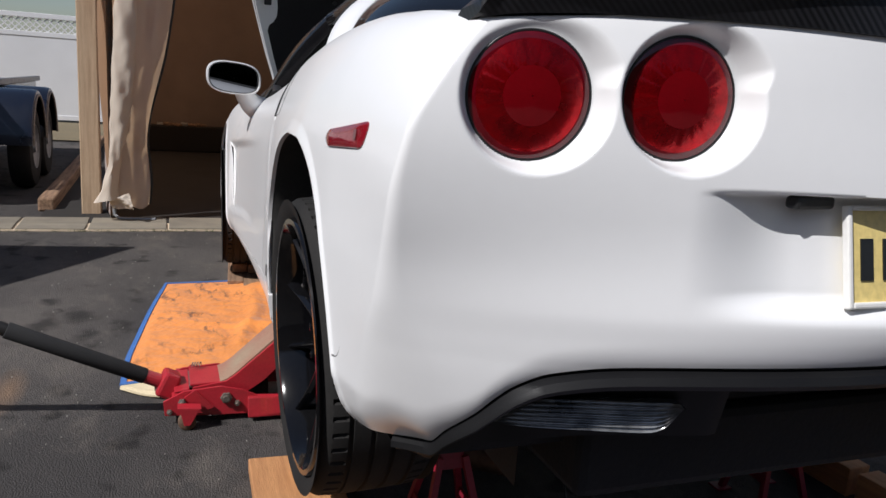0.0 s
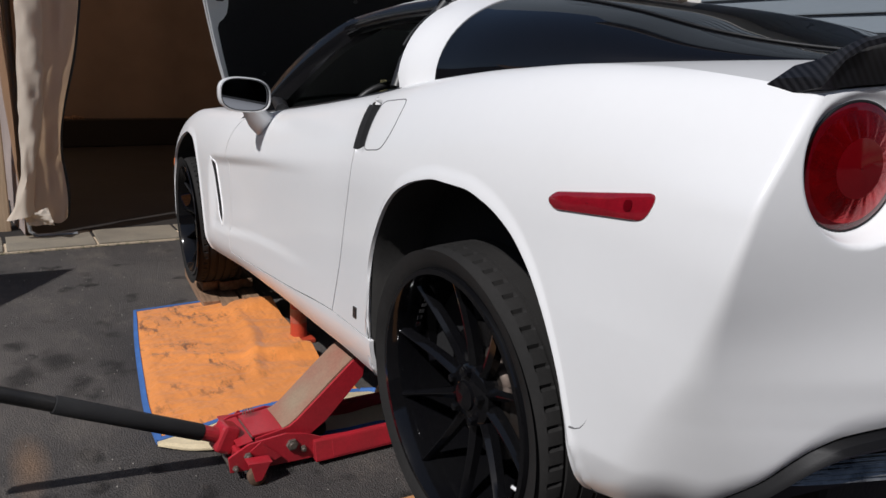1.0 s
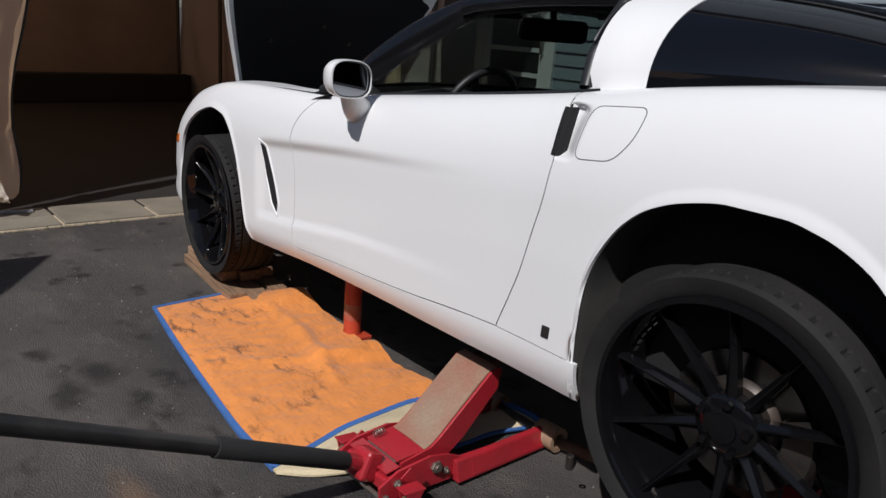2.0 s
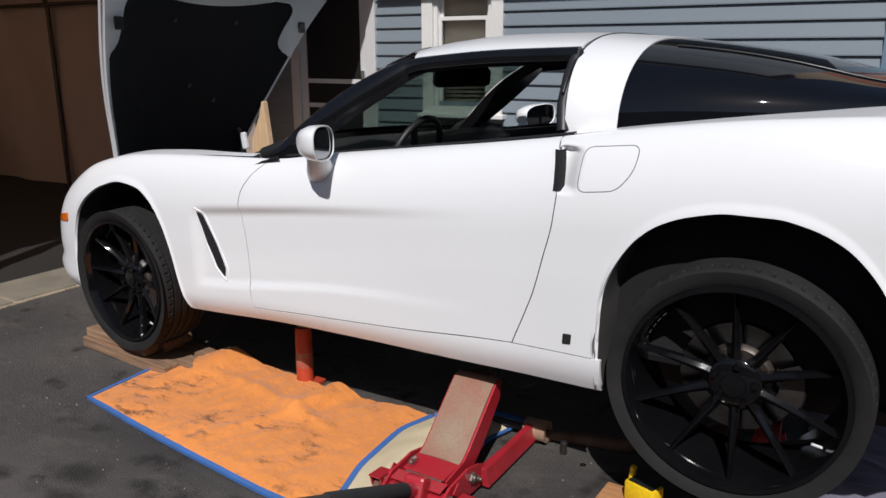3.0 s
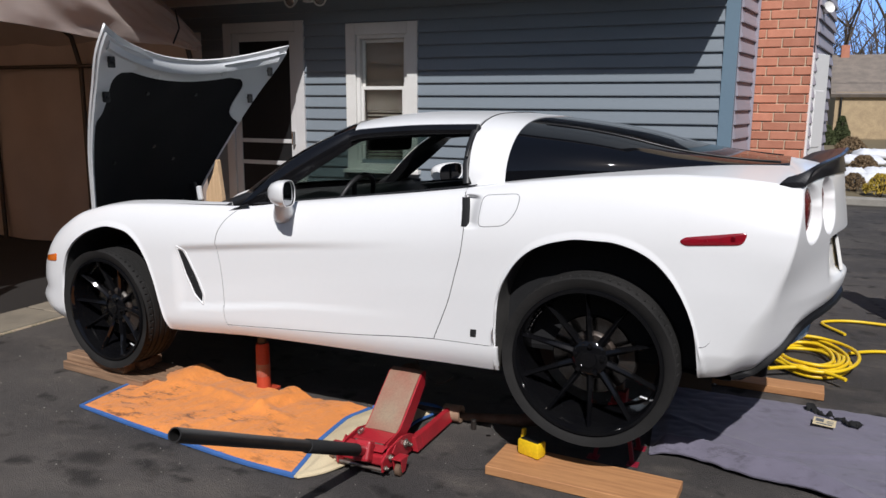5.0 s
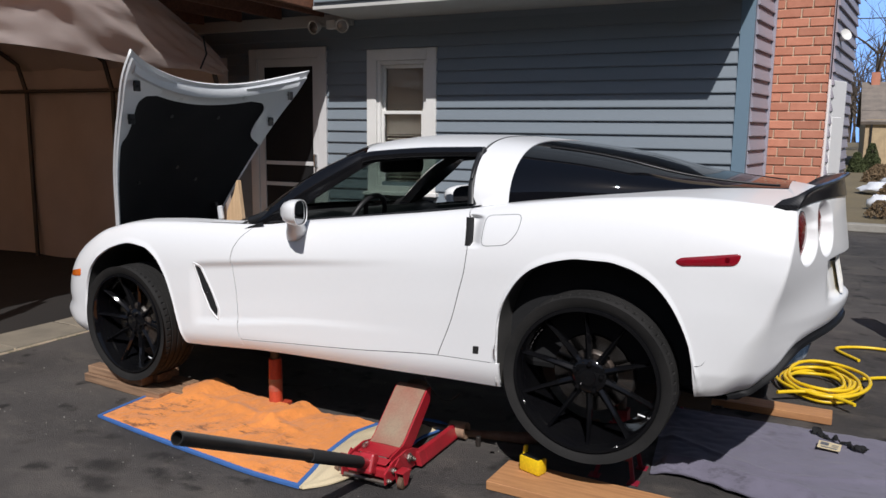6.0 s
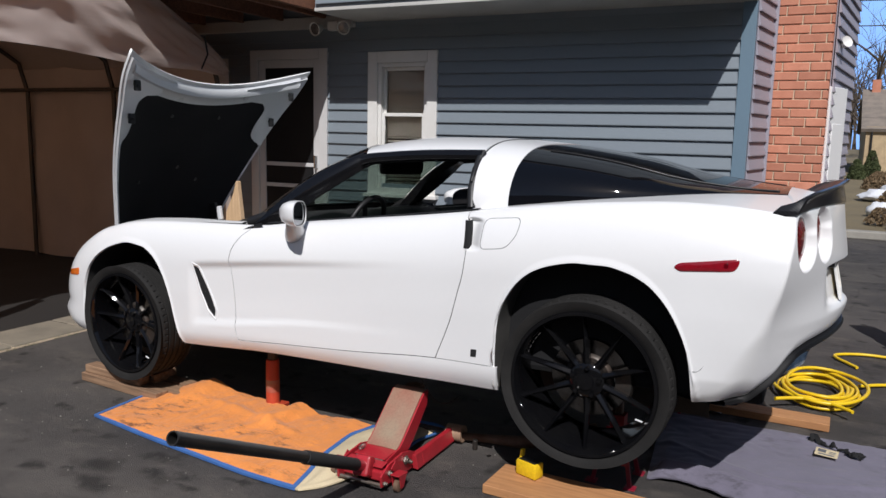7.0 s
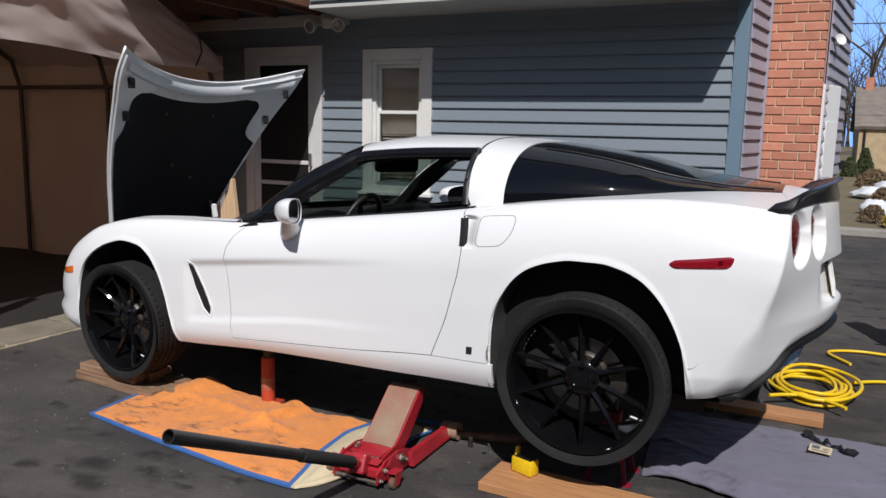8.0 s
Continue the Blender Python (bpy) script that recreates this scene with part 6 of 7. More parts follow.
rear_w = build_wheel(0.360, 0.275, 0.057)
front_w = build_wheel(0.331, 0.225, 0.050)
REAR_C, FRONT_C = (2.694, 0.10, 0.541), (0.012, 0.10, 0.436)
hang_wheel(rear_w, pose(*REAR_C, 2.0, 0, 0))
hang_wheel(front_w, pose(*FRONT_C, 1.0, 24, -3))
copy_thing(rear_w, pose(REAR_C[0], 2 * MID_Y - REAR_C[1], REAR_C[2], 0, 0, 180))
copy_thing(front_w, pose(FRONT_C[0], 2 * MID_Y - FRONT_C[1], FRONT_C[2], 0, 0, 180))

# ---------------------------------------------------------------- under the car


def board(a, b, width, thick, z, material, label, roll=0.0):
    """A plank lying from a to b (plan points) with its foot at height z."""
    a, b = Vector((*a, 0)), Vector((*b, 0))
    yaw = math.degrees(math.atan2(b.y - a.y, b.x - a.x))
    m = (a + b) / 2
    ob = part("board", box(((b - a).length, width, thick), None, 0.004), material)
    ob.matrix_basis = pose(m.x, m.y, z + thick / 2, roll, 0, yaw)
    return tagged(ob, label, "board")


board((2.30, 0.03), (3.08, 0.005), 0.25, 0.04, 0.002, M_WOOD, "pale pine board lying under the rear wheel")
board((2.95, 1.545), (3.64, 1.535), 0.14, 0.042, 0.002, M_WOOD, "pine board on the asphalt behind the car")
board((2.58, 1.70), (2.86, 1.715), 0.09, 0.095, 0.002, M_WOOD, "short pine timber block beneath the rear bumper")
board((2.89, 1.715), (3.25, 1.735), 0.09, 0.095, 0.002, M_WOOD, "pine timber block beside the air hose")
bar = thing("spanner", "bright steel wrench lying under the rear bumper", "wrench", at=(3.0, 1.435, 0))
part("shank", rod((2.915, 1.432, 0.012), (3.09, 1.438, 0.012), 0.009, None, 8, 0.003), M_CHROME, bar)
part("head", lathe([(0.010, -0.008), (0.022, -0.008), (0.024, 0.0), (0.022, 0.012), (0.010, 0.012), (0.010, -0.008)], pose(2.90, 1.432, 0.010), 24), M_CHROME, bar)
for a, b, w, t, z in (((-0.45, 0.105), (0.24, 0.045), 0.085, 0.05, 0.002), ((-0.43, 0.20), (0.33, 0.13), 0.10, 0.046, 0.002), ((-0.40, 0.29), (0.26, 0.25), 0.085, 0.05, 0.002),
                      ((-0.43, 0.115), (0.06, 0.085), 0.08, 0.048, 0.054), ((-0.37, 0.205), (0.10, 0.18), 0.105, 0.051, 0.054), ((-0.41, 0.30), (0.08, 0.27), 0.08, 0.049, 0.054)):
    for mirror_y in (False, True):
        ends = [(p[0], 2 * MID_Y - p[1]) if mirror_y else p for p in (a, b)]
        board(*ends, w, t, z, M_OLDWOOD, "weathered splintered plank stacked under the front wheel")

# bottle jack under the sill
bottle = thing("bottle_jack", "orange-red steel bottle jack under the sill", "bottle jack", at=(0.832, 0.296, 0))
part("cylinder", lathe([(0.0, 0.02), (0.041, 0.02), (0.038, 0.04), (0.037, 0.26), (0.034, 0.275), (0.0, 0.275)], pose(0.832, 0.296, 0), 32), M_ORANGERED, bottle, "", 40)
part("base", box((0.14, 0.12, 0.022), pose(0.832, 0.296, 0.011), 0.005), M_ORANGERED, bottle)
part("ram", rod((0.832, 0.296, 0.27), (0.832, 0.296, 0.385), 0.027), M_DARKSTEEL, bottle, "dark steel ram")
part("head", cyl(0.035, 0.02, pose(0.832, 0.296, 0.39), 0.004), M_DARKSTEEL, bottle)
part("decal", lathe([(0.0383, 0.09), (0.0383, 0.16)], pose(0.832, 0.296, 0), 32), surface("worn_decal", (0.34, 0.19, 0.14), 0.6, second=(0.42, 0.06, 0.03), amount=1.0, scale=14), bottle, "worn pale decal", 60)

# red axle stand below the rear wheel


def axle_stand(x, y, label):
    st = thing("axle_stand", label, "axle stand", "axle stands", at=(x, y, 0))
    for sx, sy in ((-1, -1), (1, -1), (1, 1), (-1, 1)):
        part("leg", rod((x + sx * 0.085, y + sy * 0.085, 0.004), (x + sx * 0.034, y + sy * 0.034, 0.25), 0.012, None, 4), M_RED_SHADED, st)
        part("foot", box((0.05, 0.05, 0.006), pose(x + sx * 0.088, y + sy * 0.088, 0.003), 0.001), M_RED_SHADED, st)
    part("collar", cyl(0.045, 0.09, pose(x, y, 0.26, 0, 0, 45), 0.006, None, 4), M_RED_SHADED, st)
    part("post", rod((x, y, 0.24), (x, y, 0.42), 0.02), M_DARKSTEEL, st)
    part("saddle", box((0.09, 0.05, 0.02), pose(x, y, 0.42), 0.005), M_RED_SHADED, st)
    for sy in (-1, 1):
        part("brace", box((0.13, 0.006, 0.026), pose(x, y + sy * 0.066, 0.10), 0.002), M_RED_SHADED, st)
    return st


axle_stand(2.765, 0.36, "red steel axle stand under the rear axle")
axle_stand(2.80, 1.40, "red steel axle stand under the far side")

# yellow plastic case on the board
case = thing("plastic_case", "small yellow plastic case on the pine board", "case", at=(2.43, 0.10, 0.044))
part("case_body", box((0.112, 0.06, 0.07), pose(2.445, 0.085, 0.044 + 0.036, 0, 0, -18), 0.008), M_YELLOW, case, "", 40)
part("window", box((0.092, 0.045, 0.004), pose(2.445, 0.085, 0.044 + 0.071, 0, 0, -18), 0.001), M_INK, case)
part("strap", box((0.016, 0.02, 0.10), pose(2.395, 0.115, 0.044 + 0.055, 0, 6, -18), 0.004), M_YELLOW, case)

# exhaust pipe lying behind the jack
pipe = thing("exhaust_pipe", "dull brown steel exhaust pipe lying on the ground", "pipe", at=(2.2, 0.42, 0.03))
part("pipe_body", sweep([(1.98, 0.36, 0.035), (2.12, 0.40, 0.035), (2.26, 0.42, 0.04), (2.4, 0.47, 0.06), (2.6, 0.62, 0.10)], [0.018, 0.022, 0.03, 0.036, 0.036], None, 16), M_RUST, pipe, "", 50)
sock = part("socket", cyl(0.013, 0.05, pose(2.075, 0.315, 0.026), 0.003), M_DARKSTEEL)
tagged(sock, "small dark steel wrench socket standing on the asphalt", "socket")
part("washer", lathe([(0.005, 0.0), (0.011, 0.0), (0.011, 0.003), (0.005, 0.003), (0.005, 0.0)], pose(2.17, 0.27, 0.003), 20), M_CHROME)
tagged(scene.objects["washer"], "tiny bright steel washer on the asphalt", "washer")
for k in range(3):
    wire = part("cable", sweep([(1.55 + 0.5 * k + 0.35 * t, 0.62 + 0.1 * k - 0.15 * t, 0.30 - 0.18 * math.sin(math.pi * t * 0.8) - 0.03 * k) for t in np.linspace(0, 1, 14)], 0.004, None, 6), M_TUBE)
    tagged(wire, "thin black cable hanging under the car", "cable")

# wooden wedge propping the hood
prop_bm = prism([(-0.355, 0.82), (-0.205, 0.82), (-0.206, 0.91), (-0.238, 1.172), (-0.250, 1.175), (-0.278, 1.08), (-0.345, 0.95)], "y", 1.23, 1.27, 0.004)
tagged(part("wood_wedge", prop_bm, surface("fresh_pine", (0.68, 0.47, 0.28), 0.7, second=(0.56, 0.36, 0.2), amount=0.8, scale=5, fine=60, bump=0.2, stretch=(9, 9, 0.6))), "pale wooden wedge propped beside the open hood", "wedge")

# ---------------------------------------------------------------- floor jack
jack = thing("floor_jack", "worn red trolley jack with a long black handle", "floor jack", at=(1.815, 0, 0))
JX = 1.815
for x, sgn in ((JX - 0.11, -1), (JX + 0.11, 1)):
    part("side_plate", prism([(-0.33, 0.035), (-0.335, 0.085), (-0.27, 0.118), (-0.15, 0.128), (-0.08, 0.112), (-0.03, 0.088), (0.36, 0.066), (0.37, 0.03), (-0.05, 0.022), (-0.22, 0.028)], "x", x - 0.0045, x + 0.0045, 0.0015), M_RED, jack, "scuffed red side plate")
    part("rail", prism([(x, 0.086), (x + sgn * 0.020, 0.084), (x + sgn * 0.034, 0.024), (x + sgn * 0.034, 0.018), (x, 0.020)], "y", -0.06, 0.335, 0.002), M_RED, jack, "red side rail")
    part("rail_face", prism([(x + sgn * 0.0205, 0.080), (x + sgn * 0.0225, 0.080), (x + sgn * 0.0355, 0.026), (x + sgn * 0.0335, 0.026)], "y", 0.0, 0.32, 0.0005), M_RED, jack, "scuffed red rail face")
    part("roller_sleeve", lathe([(0.024, -0.045), (0.040, -0.045), (0.042, 0.045), (0.026, 0.045), (0.024, -0.045)], pose(x + sgn * 0.028, 0.345, 0.054, 0, 90, 0), 28), M_TAN, jack, "rusty steel roller sleeve", 40)
    for y, z, r in ((-0.275, 0.082, 0.013), (-0.132, 0.088, 0.020), (-0.095, 0.066, 0.011), (-0.315, 0.05, 0.010)):
        bolt = cyl(r, 0.012, pose(x + sgn * 0.010, y, z, 0, 90, 0), 0.003, None, 6)
        cyl(r * 0.6, 0.022, pose(x + sgn * 0.013, y, z, 0, 90, 0), 0.002, bolt, 12)
        part("bolt", bolt, M_BOLT, jack, "greasy zinc bolt")
    cx = x + sgn * (0.045 if sgn > 0 else 0.06)
    fork = bmesh.new()
    for dx in (-0.02, 0.02):
        prism([(-0.27, 0.022), (-0.25, 0.022), (-0.222, 0.075), (-0.285, 0.082)], "x", cx + dx - 0.0025, cx + dx + 0.0025, 0.001, fork)
    box((0.045, 0.075, 0.005), pose(cx, -0.253, 0.08, -5), 0.001, fork)
    part("caster_fork", fork, M_RED, jack)
    part("caster_wheel", lathe([(0.006, -0.014), (0.022, -0.014), (0.029, -0.01), (0.029, 0.01), (0.022, 0.014), (0.006, 0.014)], pose(cx, -0.26, 0.030, 0, 90, 0), 28), M_RUST, jack, "worn brown caster wheel", 40)
    part("pedal", prism([(-0.235, 0.125), (-0.17, 0.06), (-0.21, 0.045), (-0.27, 0.10)], "x", x + sgn * 0.012, x + sgn * 0.017, 0.001), M_RED, jack)
part("front_axle", rod((JX - 0.13, 0.352, 0.046), (JX + 0.13, 0.352, 0.046), 0.014), M_DARKSTEEL, jack)
arm = bmesh.new()
grid([[(JX - 0.078 + 0.156 * u, y, z + 0.003 * math.sin(math.pi * u)) for u in (0, 0.02, 0.25, 0.5, 0.75, 0.98, 1)] for y, z in ((-0.150, 0.132), (-0.125, 0.142), (-0.10, 0.160), (-0.05, 0.205), (0.0, 0.25), (0.06, 0.302), (0.085, 0.322), (0.105, 0.332), (0.125, 0.333))], arm)
plate_ob = part("arm_plate", facing(arm, (0, -1, 1)), M_WORN, jack, "red arm plate worn to bare metal", 40)
thicken(plate_ob, 0.007)
for x in (JX - 0.081, JX + 0.081):
    part("arm_cheek", prism([(-0.24, 0.07), (-0.10, 0.062), (0.0, 0.13), (0.13, 0.262), (0.14, 0.33), (0.10, 0.327), (-0.10, 0.154), (-0.13, 0.134), (-0.24, 0.118)], "x", x - 0.0045, x + 0.0045, 0.0015), M_RED, jack)
part("saddle", lathe([(0.0, 0.0), (0.045, 0.0), (0.05, 0.012), (0.045, 0.02), (0.036, 0.008), (0.0, 0.008)], pose(JX, 0.15, 0.315), 24), M_RUST, jack, "", 40)
part("crosshead", box((0.2, 0.045, 0.045), pose(JX, -0.285, 0.072), 0.008), M_RED, jack)
part("cover_plate", box((0.19, 0.05, 0.006), pose(JX, -0.275, 0.112, 8), 0.002), M_RED, jack)
part("cover_plate", box((0.14, 0.018, 0.012), pose(JX, -0.242, 0.116), 0.003), M_BOLT, jack, "bare steel cross bar")
part("hydraulic_ram", rod((JX, -0.28, 0.07), (JX, 0.02, 0.07), 0.03), M_DARKSTEEL, jack)
part("spring", sweep([(JX - 0.055 + 0.009 * math.cos(a * 1.0), -0.205 - 0.0014 * a, 0.148 + 0.009 * math.sin(a)) for a in np.linspace(0, 24, 90)], 0.0016, None, 5), M_BOLT, jack)
part("cover_plate", box((0.158, 0.10, 0.008), pose(JX, -0.198, 0.126, 2), 0.002), M_RED, jack, "flat red cover plate")
part("tie_rod", rod((JX - 0.11, -0.318, 0.04), (JX + 0.11, -0.318, 0.04), 0.008), M_BOLT, jack)
H0, H1 = Vector((1.826, -0.265, 0.085)), Vector((1.938, -1.489, 0.678))
HW = (H1 - H0).normalized()
part("handle_socket", rod(H0, H0 + HW * 0.16, 0.024), M_RED, jack, "red handle socket")
part("socket_yoke", box((0.075, 0.09, 0.06), along(H0, H0 + HW * 0.12) @ Matrix.Identity(4), 0.012), M_RED, jack)
part("grip", rod(H0 + HW * 0.14, H0 + HW * 0.59, 0.0265, None, 20, 0.004), M_FOAM, jack, "black foam sleeve", 40)
part("handle", lathe([(0.0175, 0), (0.0215, 0), (0.0215, (H1 - H0).length - 0.56), (0.0175, (H1 - H0).length - 0.56), (0.0175, 0)], Matrix.Translation(H0 + HW * 0.56) @ HW.to_track_quat("Z", "Y").to_matrix().to_4x4(), 24), M_TUBE, jack, "long black steel tube", 40)

# ---------------------------------------------------------------- blankets


def cloth_height(x, y, seed, amp):
    return amp * (0.5 + 0.5 * noise.noise((x * 3.1, y * 3.3, seed))) + amp * 0.35 * abs(noise.noise((x * 9, y * 9, seed + 5)))


orange_front = curve([(0, 0.128, -0.318), (0.3, 0.56, -0.385), (0.6, 1.0, -0.44), (0.85, 1.38, -0.478), (1, 1.585, -0.482)])
orange_back = curve([(0, 0.10, 0.12), (0.15, 0.30, 0.31), (0.4, 0.62, 0.31), (0.7, 1.05, 0.27), (1, 1.52, 0.30)])
orange_right = curve([(0, 0, 1), (0.2, -0.022, 1), (0.45, -0.058, 1), (0.75, -0.06, 1), (1, 0, 1)])


def orange_at(u, v):
    a, b = orange_front(u), orange_back(u)
    p = Vector((a[0] + (b[0] - a[0]) * v, a[1] + (b[1] - a[1]) * v, 0))
    p.x += orange_right(v)[0] * step(0.6, 1.0, u)
    folds = 0.055 * math.exp(-((p.x - 0.27 - 0.12 * v) / 0.11) ** 2) * step(0.5, 1.0, v)
    folds += 0.05 * math.exp(-((p.x - 1.06 + 0.25 * (1 - v)) / 0.055) ** 2) * step(0.5, 0.95, v)
    folds += 0.018 * math.exp(-((v - 0.62 - 0.1 * math.sin(4 * u)) / 0.05) ** 2) * step(0.1, 0.4, u) * (1 - step(0.7, 0.95, u))
    folds += 0.014 * math.exp(-((p.x - 0.78 - 0.35 * v) / 0.03) ** 2) * step(0.1, 0.4, v)
    edge = min(u, 1 - u, v, 1 - v)
    crumple = 0.006 * noise.noise((p.x * 22, p.y * 14, 3)) + 0.0035 * abs(noise.noise((p.x * 40, p.y * 34, 6)))
    p.z = 0.014 + (cloth_height(p.x, p.y, 2, 0.022) + folds + crumple) * step(0.0, 0.10, min(u, 1 - u, v)) + 0.002 * noise.noise((p.x * 70, p.y * 60, 8)) * step(0, 0.05, edge)
    return p


quilt = thing("moving_blanket", "orange quilted moving blanket with blue binding and grease stains", "blanket", at=(0.8, 0, 0))
NU, NV = 230, 130
cloth = part("cloth", facing(grid([[orange_at(i / NU, j / NV) for j in range(NV + 1)] for i in range(NU + 1)]), (0, 0, 1)), M_ORANGE, quilt, "", 60)
thicken(cloth, 0.008)
UP = Vector((0, 0, 0.0045))
for k, band in enumerate(([[orange_at(i / 120, w) + UP for w in (-0.004, 0.0, 0.008, 0.016, 0.024)] for i in range(121)], [[orange_at(w, j / 60) + UP for w in (0.984, 0.988, 0.993, 1.0, 1.003)] for j in range(61)], [[orange_at(w, j / 60) + UP for w in (-0.004, 0.0, 0.004, 0.009, 0.013)] for j in range(61)])):
    strap = part("binding", facing(grid(band), (0, 0, 1)), M_BLUE, quilt, "blue bound edge" if k == 0 else "", 60)
    thicken(strap, 0.012)
# the end that is folded over, showing the cream backing
flap = []
for i in range(41):
    t = i / 40
    p = orange_at(1, t)
    far = curve([(0, 0.02, 0.0), (0.15, 0.14, 0.01), (0.35, 0.25, 0.01), (0.7, 0.32, 0.06), (1, 0.33, 0.13)])(t)
    flap.append([(p.x + far[0] * k, p.y + far[1] * k, 0.016 + 0.035 * math.sin(math.pi * k) * step(0.05, 0.5, t) + 0.012 * step(0, 0.15, k) * noise.noise((t * 6, k * 4, 1))) for k in np.linspace(0.0, 1, 18)])
cream = part("backing", facing(grid(flap), (0, 0, 1)), M_CREAM, quilt, "cream cotton backing turned over", 60)
thicken(cream, 0.006)
part("binding", sweep([Vector(r[-1]) + Vector((0, 0, 0.006)) for r in flap[22:]], 0.011, None, 8, 0.7), M_BLUE, quilt, "", 60)
part("binding", sweep([Vector(q) + Vector((0, 0, 0.006)) for q in flap[-1]], 0.011, None, 8, 0.7), M_BLUE, quilt, "", 60)

# grey blanket behind the rear wheel
G = [Vector(v) for v in ((2.90, 0.39, 0), (4.35, 0.16, 0), (4.45, 1.34, 0), (2.80, 1.30, 0))]


def grey_at(u, v):
    p = G[0].lerp(G[1], u).lerp(G[3].lerp(G[2], u), v)
    p.y += 0.04 * math.sin(u * 7) * (1 - v) + 0.02 * math.sin(u * 17) * (1 - v)
    roll = 0.06 * math.exp(-((v - 0.07 - 0.03 * math.sin(6 * u)) / 0.05) ** 2) * (1 - step(0.35, 0.8, u))
    p.z = 0.012 + (cloth_height(p.x, p.y, 9, 0.03) + roll) * step(0, 0.05, min(u, 1 - u, 1 - v)) + 0.006 * abs(noise.noise((p.x * 9, p.y * 14, 11))) + 0.010 * math.exp(-((p.y - 0.72 - 0.10 * math.sin(p.x * 5)) / 0.02) ** 2)
    return p


grey = thing("moving_blanket", "crumpled grey-violet blanket with oil stains on the asphalt", "blanket", at=(3.5, 0.8, 0))
gc = part("cloth", facing(grid([[grey_at(i / 120, j / 90) for j in range(91)] for i in range(121)]), (0, 0, 1)), M_GREYCLOTH, grey, "", 60)
thicken(gc, 0.008)
# burnt tear in the blanket, built as a thin crumpled strip on top
tear_pts = [(3.551 + 0.228 * t + 0.006 * math.sin(t * 21), 1.216 - 0.163 * t + 0.010 * math.sin(t * 13), 0.046 + 0.004 * math.sin(t * 17)) for t in np.linspace(0, 1, 70)]
tear_bm = sweep(tear_pts, [0.007 + 0.012 * abs(math.cos(t * math.pi)) ** 6 + 0.003 * math.sin(t * 31) for t in np.linspace(0, 1, 70)], None, 18, 0.55)
for v in tear_bm.verts:
    v.co += 0.013 * noise.noise_vector(v.co * 36) + 0.007 * noise.noise_vector(v.co * 110)
    v.co.z = max(v.co.z, 0.034)
tagged(part("rag", tear_bm, M_LINER, None, "", 60), "jagged dark burnt tear in the grey blanket, built as a raised strip", "rag")
tag_m = pose(3.628, 1.027, 0.050, 3, 2, -6)
sewn = tagged(part("cloth_label", box((0.10, 0.085, 0.002), tag_m, 0), M_CREAM), "cream sewn label on the grey blanket", "label")
for dx, dy, w, h in ((-0.022, 0.012, 0.036, 0.036), (0.024, 0.015, 0.03, 0.008), (0.024, -0.003, 0.03, 0.008), (0.0, -0.026, 0.07, 0.012)):
    part("label_bar", box((w, h, 0.001), tag_m @ Matrix.Translation((dx, dy, 0.0016)), 0), M_GALV, sewn)

# ---------------------------------------------------------------- yellow air hose
hose_pts = []
for i in range(260):
    t = i / 259
    a = t * 2 * math.pi * 7
    r = 0.215 + 0.05 * math.sin(a * 0.37) + 0.03 * math.sin(a * 0.71 + 1)
    hose_pts.append((3.56 + 0.9 * r * math.cos(a) + 0.03 * math.sin(a * 0.21), 2.12 + 1.35 * r * math.sin(a) + 0.05 * math.cos(a * 0.33), 0.015 + 0.055 * t + 0.012 * math.sin(a * 1.3) ** 2))
hose = thing("air_hose", "yellow rubber air hose coiled on the asphalt", "hose", at=(3.6, 2.1, 0))
part("coil", sweep(hose_pts, 0.011, None, 8), M_YELLOW, hose, "", 60)
tail_c = curve([(0, 3.80, 2.35, 0.03), (0.15, 3.95, 2.5, 0.018), (0.3, 4.3, 2.6, 0.016), (0.45, 4.70, 2.75, 0.016), (0.6, 4.5, 3.15, 0.016), (0.75, 3.92, 3.25, 0.016), (0.88, 3.66, 3.1, 0.016), (1, 3.80, 2.85, 0.016)])
part("loose_end", sweep([tuple(tail_c(t)) for t in np.linspace(0, 1, 70)], 0.011, None, 8), M_YELLOW, hose, "", 60)
part("loose_end", sweep([(3.35 + 0.4 * t, 1.72 + 0.12 * math.sin(3 * t) - 0.04 * t, 0.062) for t in np.linspace(0, 1, 20)], 0.011, None, 8), M_YELLOW, hose, "", 60)

# unseen upright shape, modelled as a compressor, added to cast a ground shadow
comp = thing("air_compressor", "dark upright compressor shape out of view, added for its shadow near the hose", "air compressor", at=(4.40, 3.28, 0))
part("tank", lathe([(0.0, 0.10), (0.12, 0.11), (0.18, 0.16), (0.19, 0.22), (0.19, 0.66), (0.17, 0.73), (0.10, 0.77), (0.0, 0.78)], pose(4.40, 3.28, 0), 32), M_NAVY, comp, "", 40)
for k in range(3):
    a = 2 * math.pi * k / 3 + 0.4
    part("foot", rod((4.40 + 0.13 * math.cos(a), 3.28 + 0.13 * math.sin(a), 0.16), (4.40 + 0.19 * math.cos(a), 3.28 + 0.19 * math.sin(a), 0.0), 0.016), M_TUBE, comp)
part("motor", cyl(0.10, 0.30, pose(4.40, 3.28, 0.88, 0, 90, 20), 0.02), M_TUBE, comp, "black electric motor")
part("pump", box((0.20, 0.22, 0.30), pose(4.34, 3.26, 0.98, 0, 0, 20), 0.02), M_DARKSTEEL, comp, "dark cast pump head")
part("handle", sweep([(4.58, 3.19, 0.66), (4.62, 3.18, 1.05), (4.61, 3.29, 1.10), (4.60, 3.40, 1.05), (4.56, 3.39, 0.66)], 0.014, None, 8), M_TUBE, comp, "", 50)
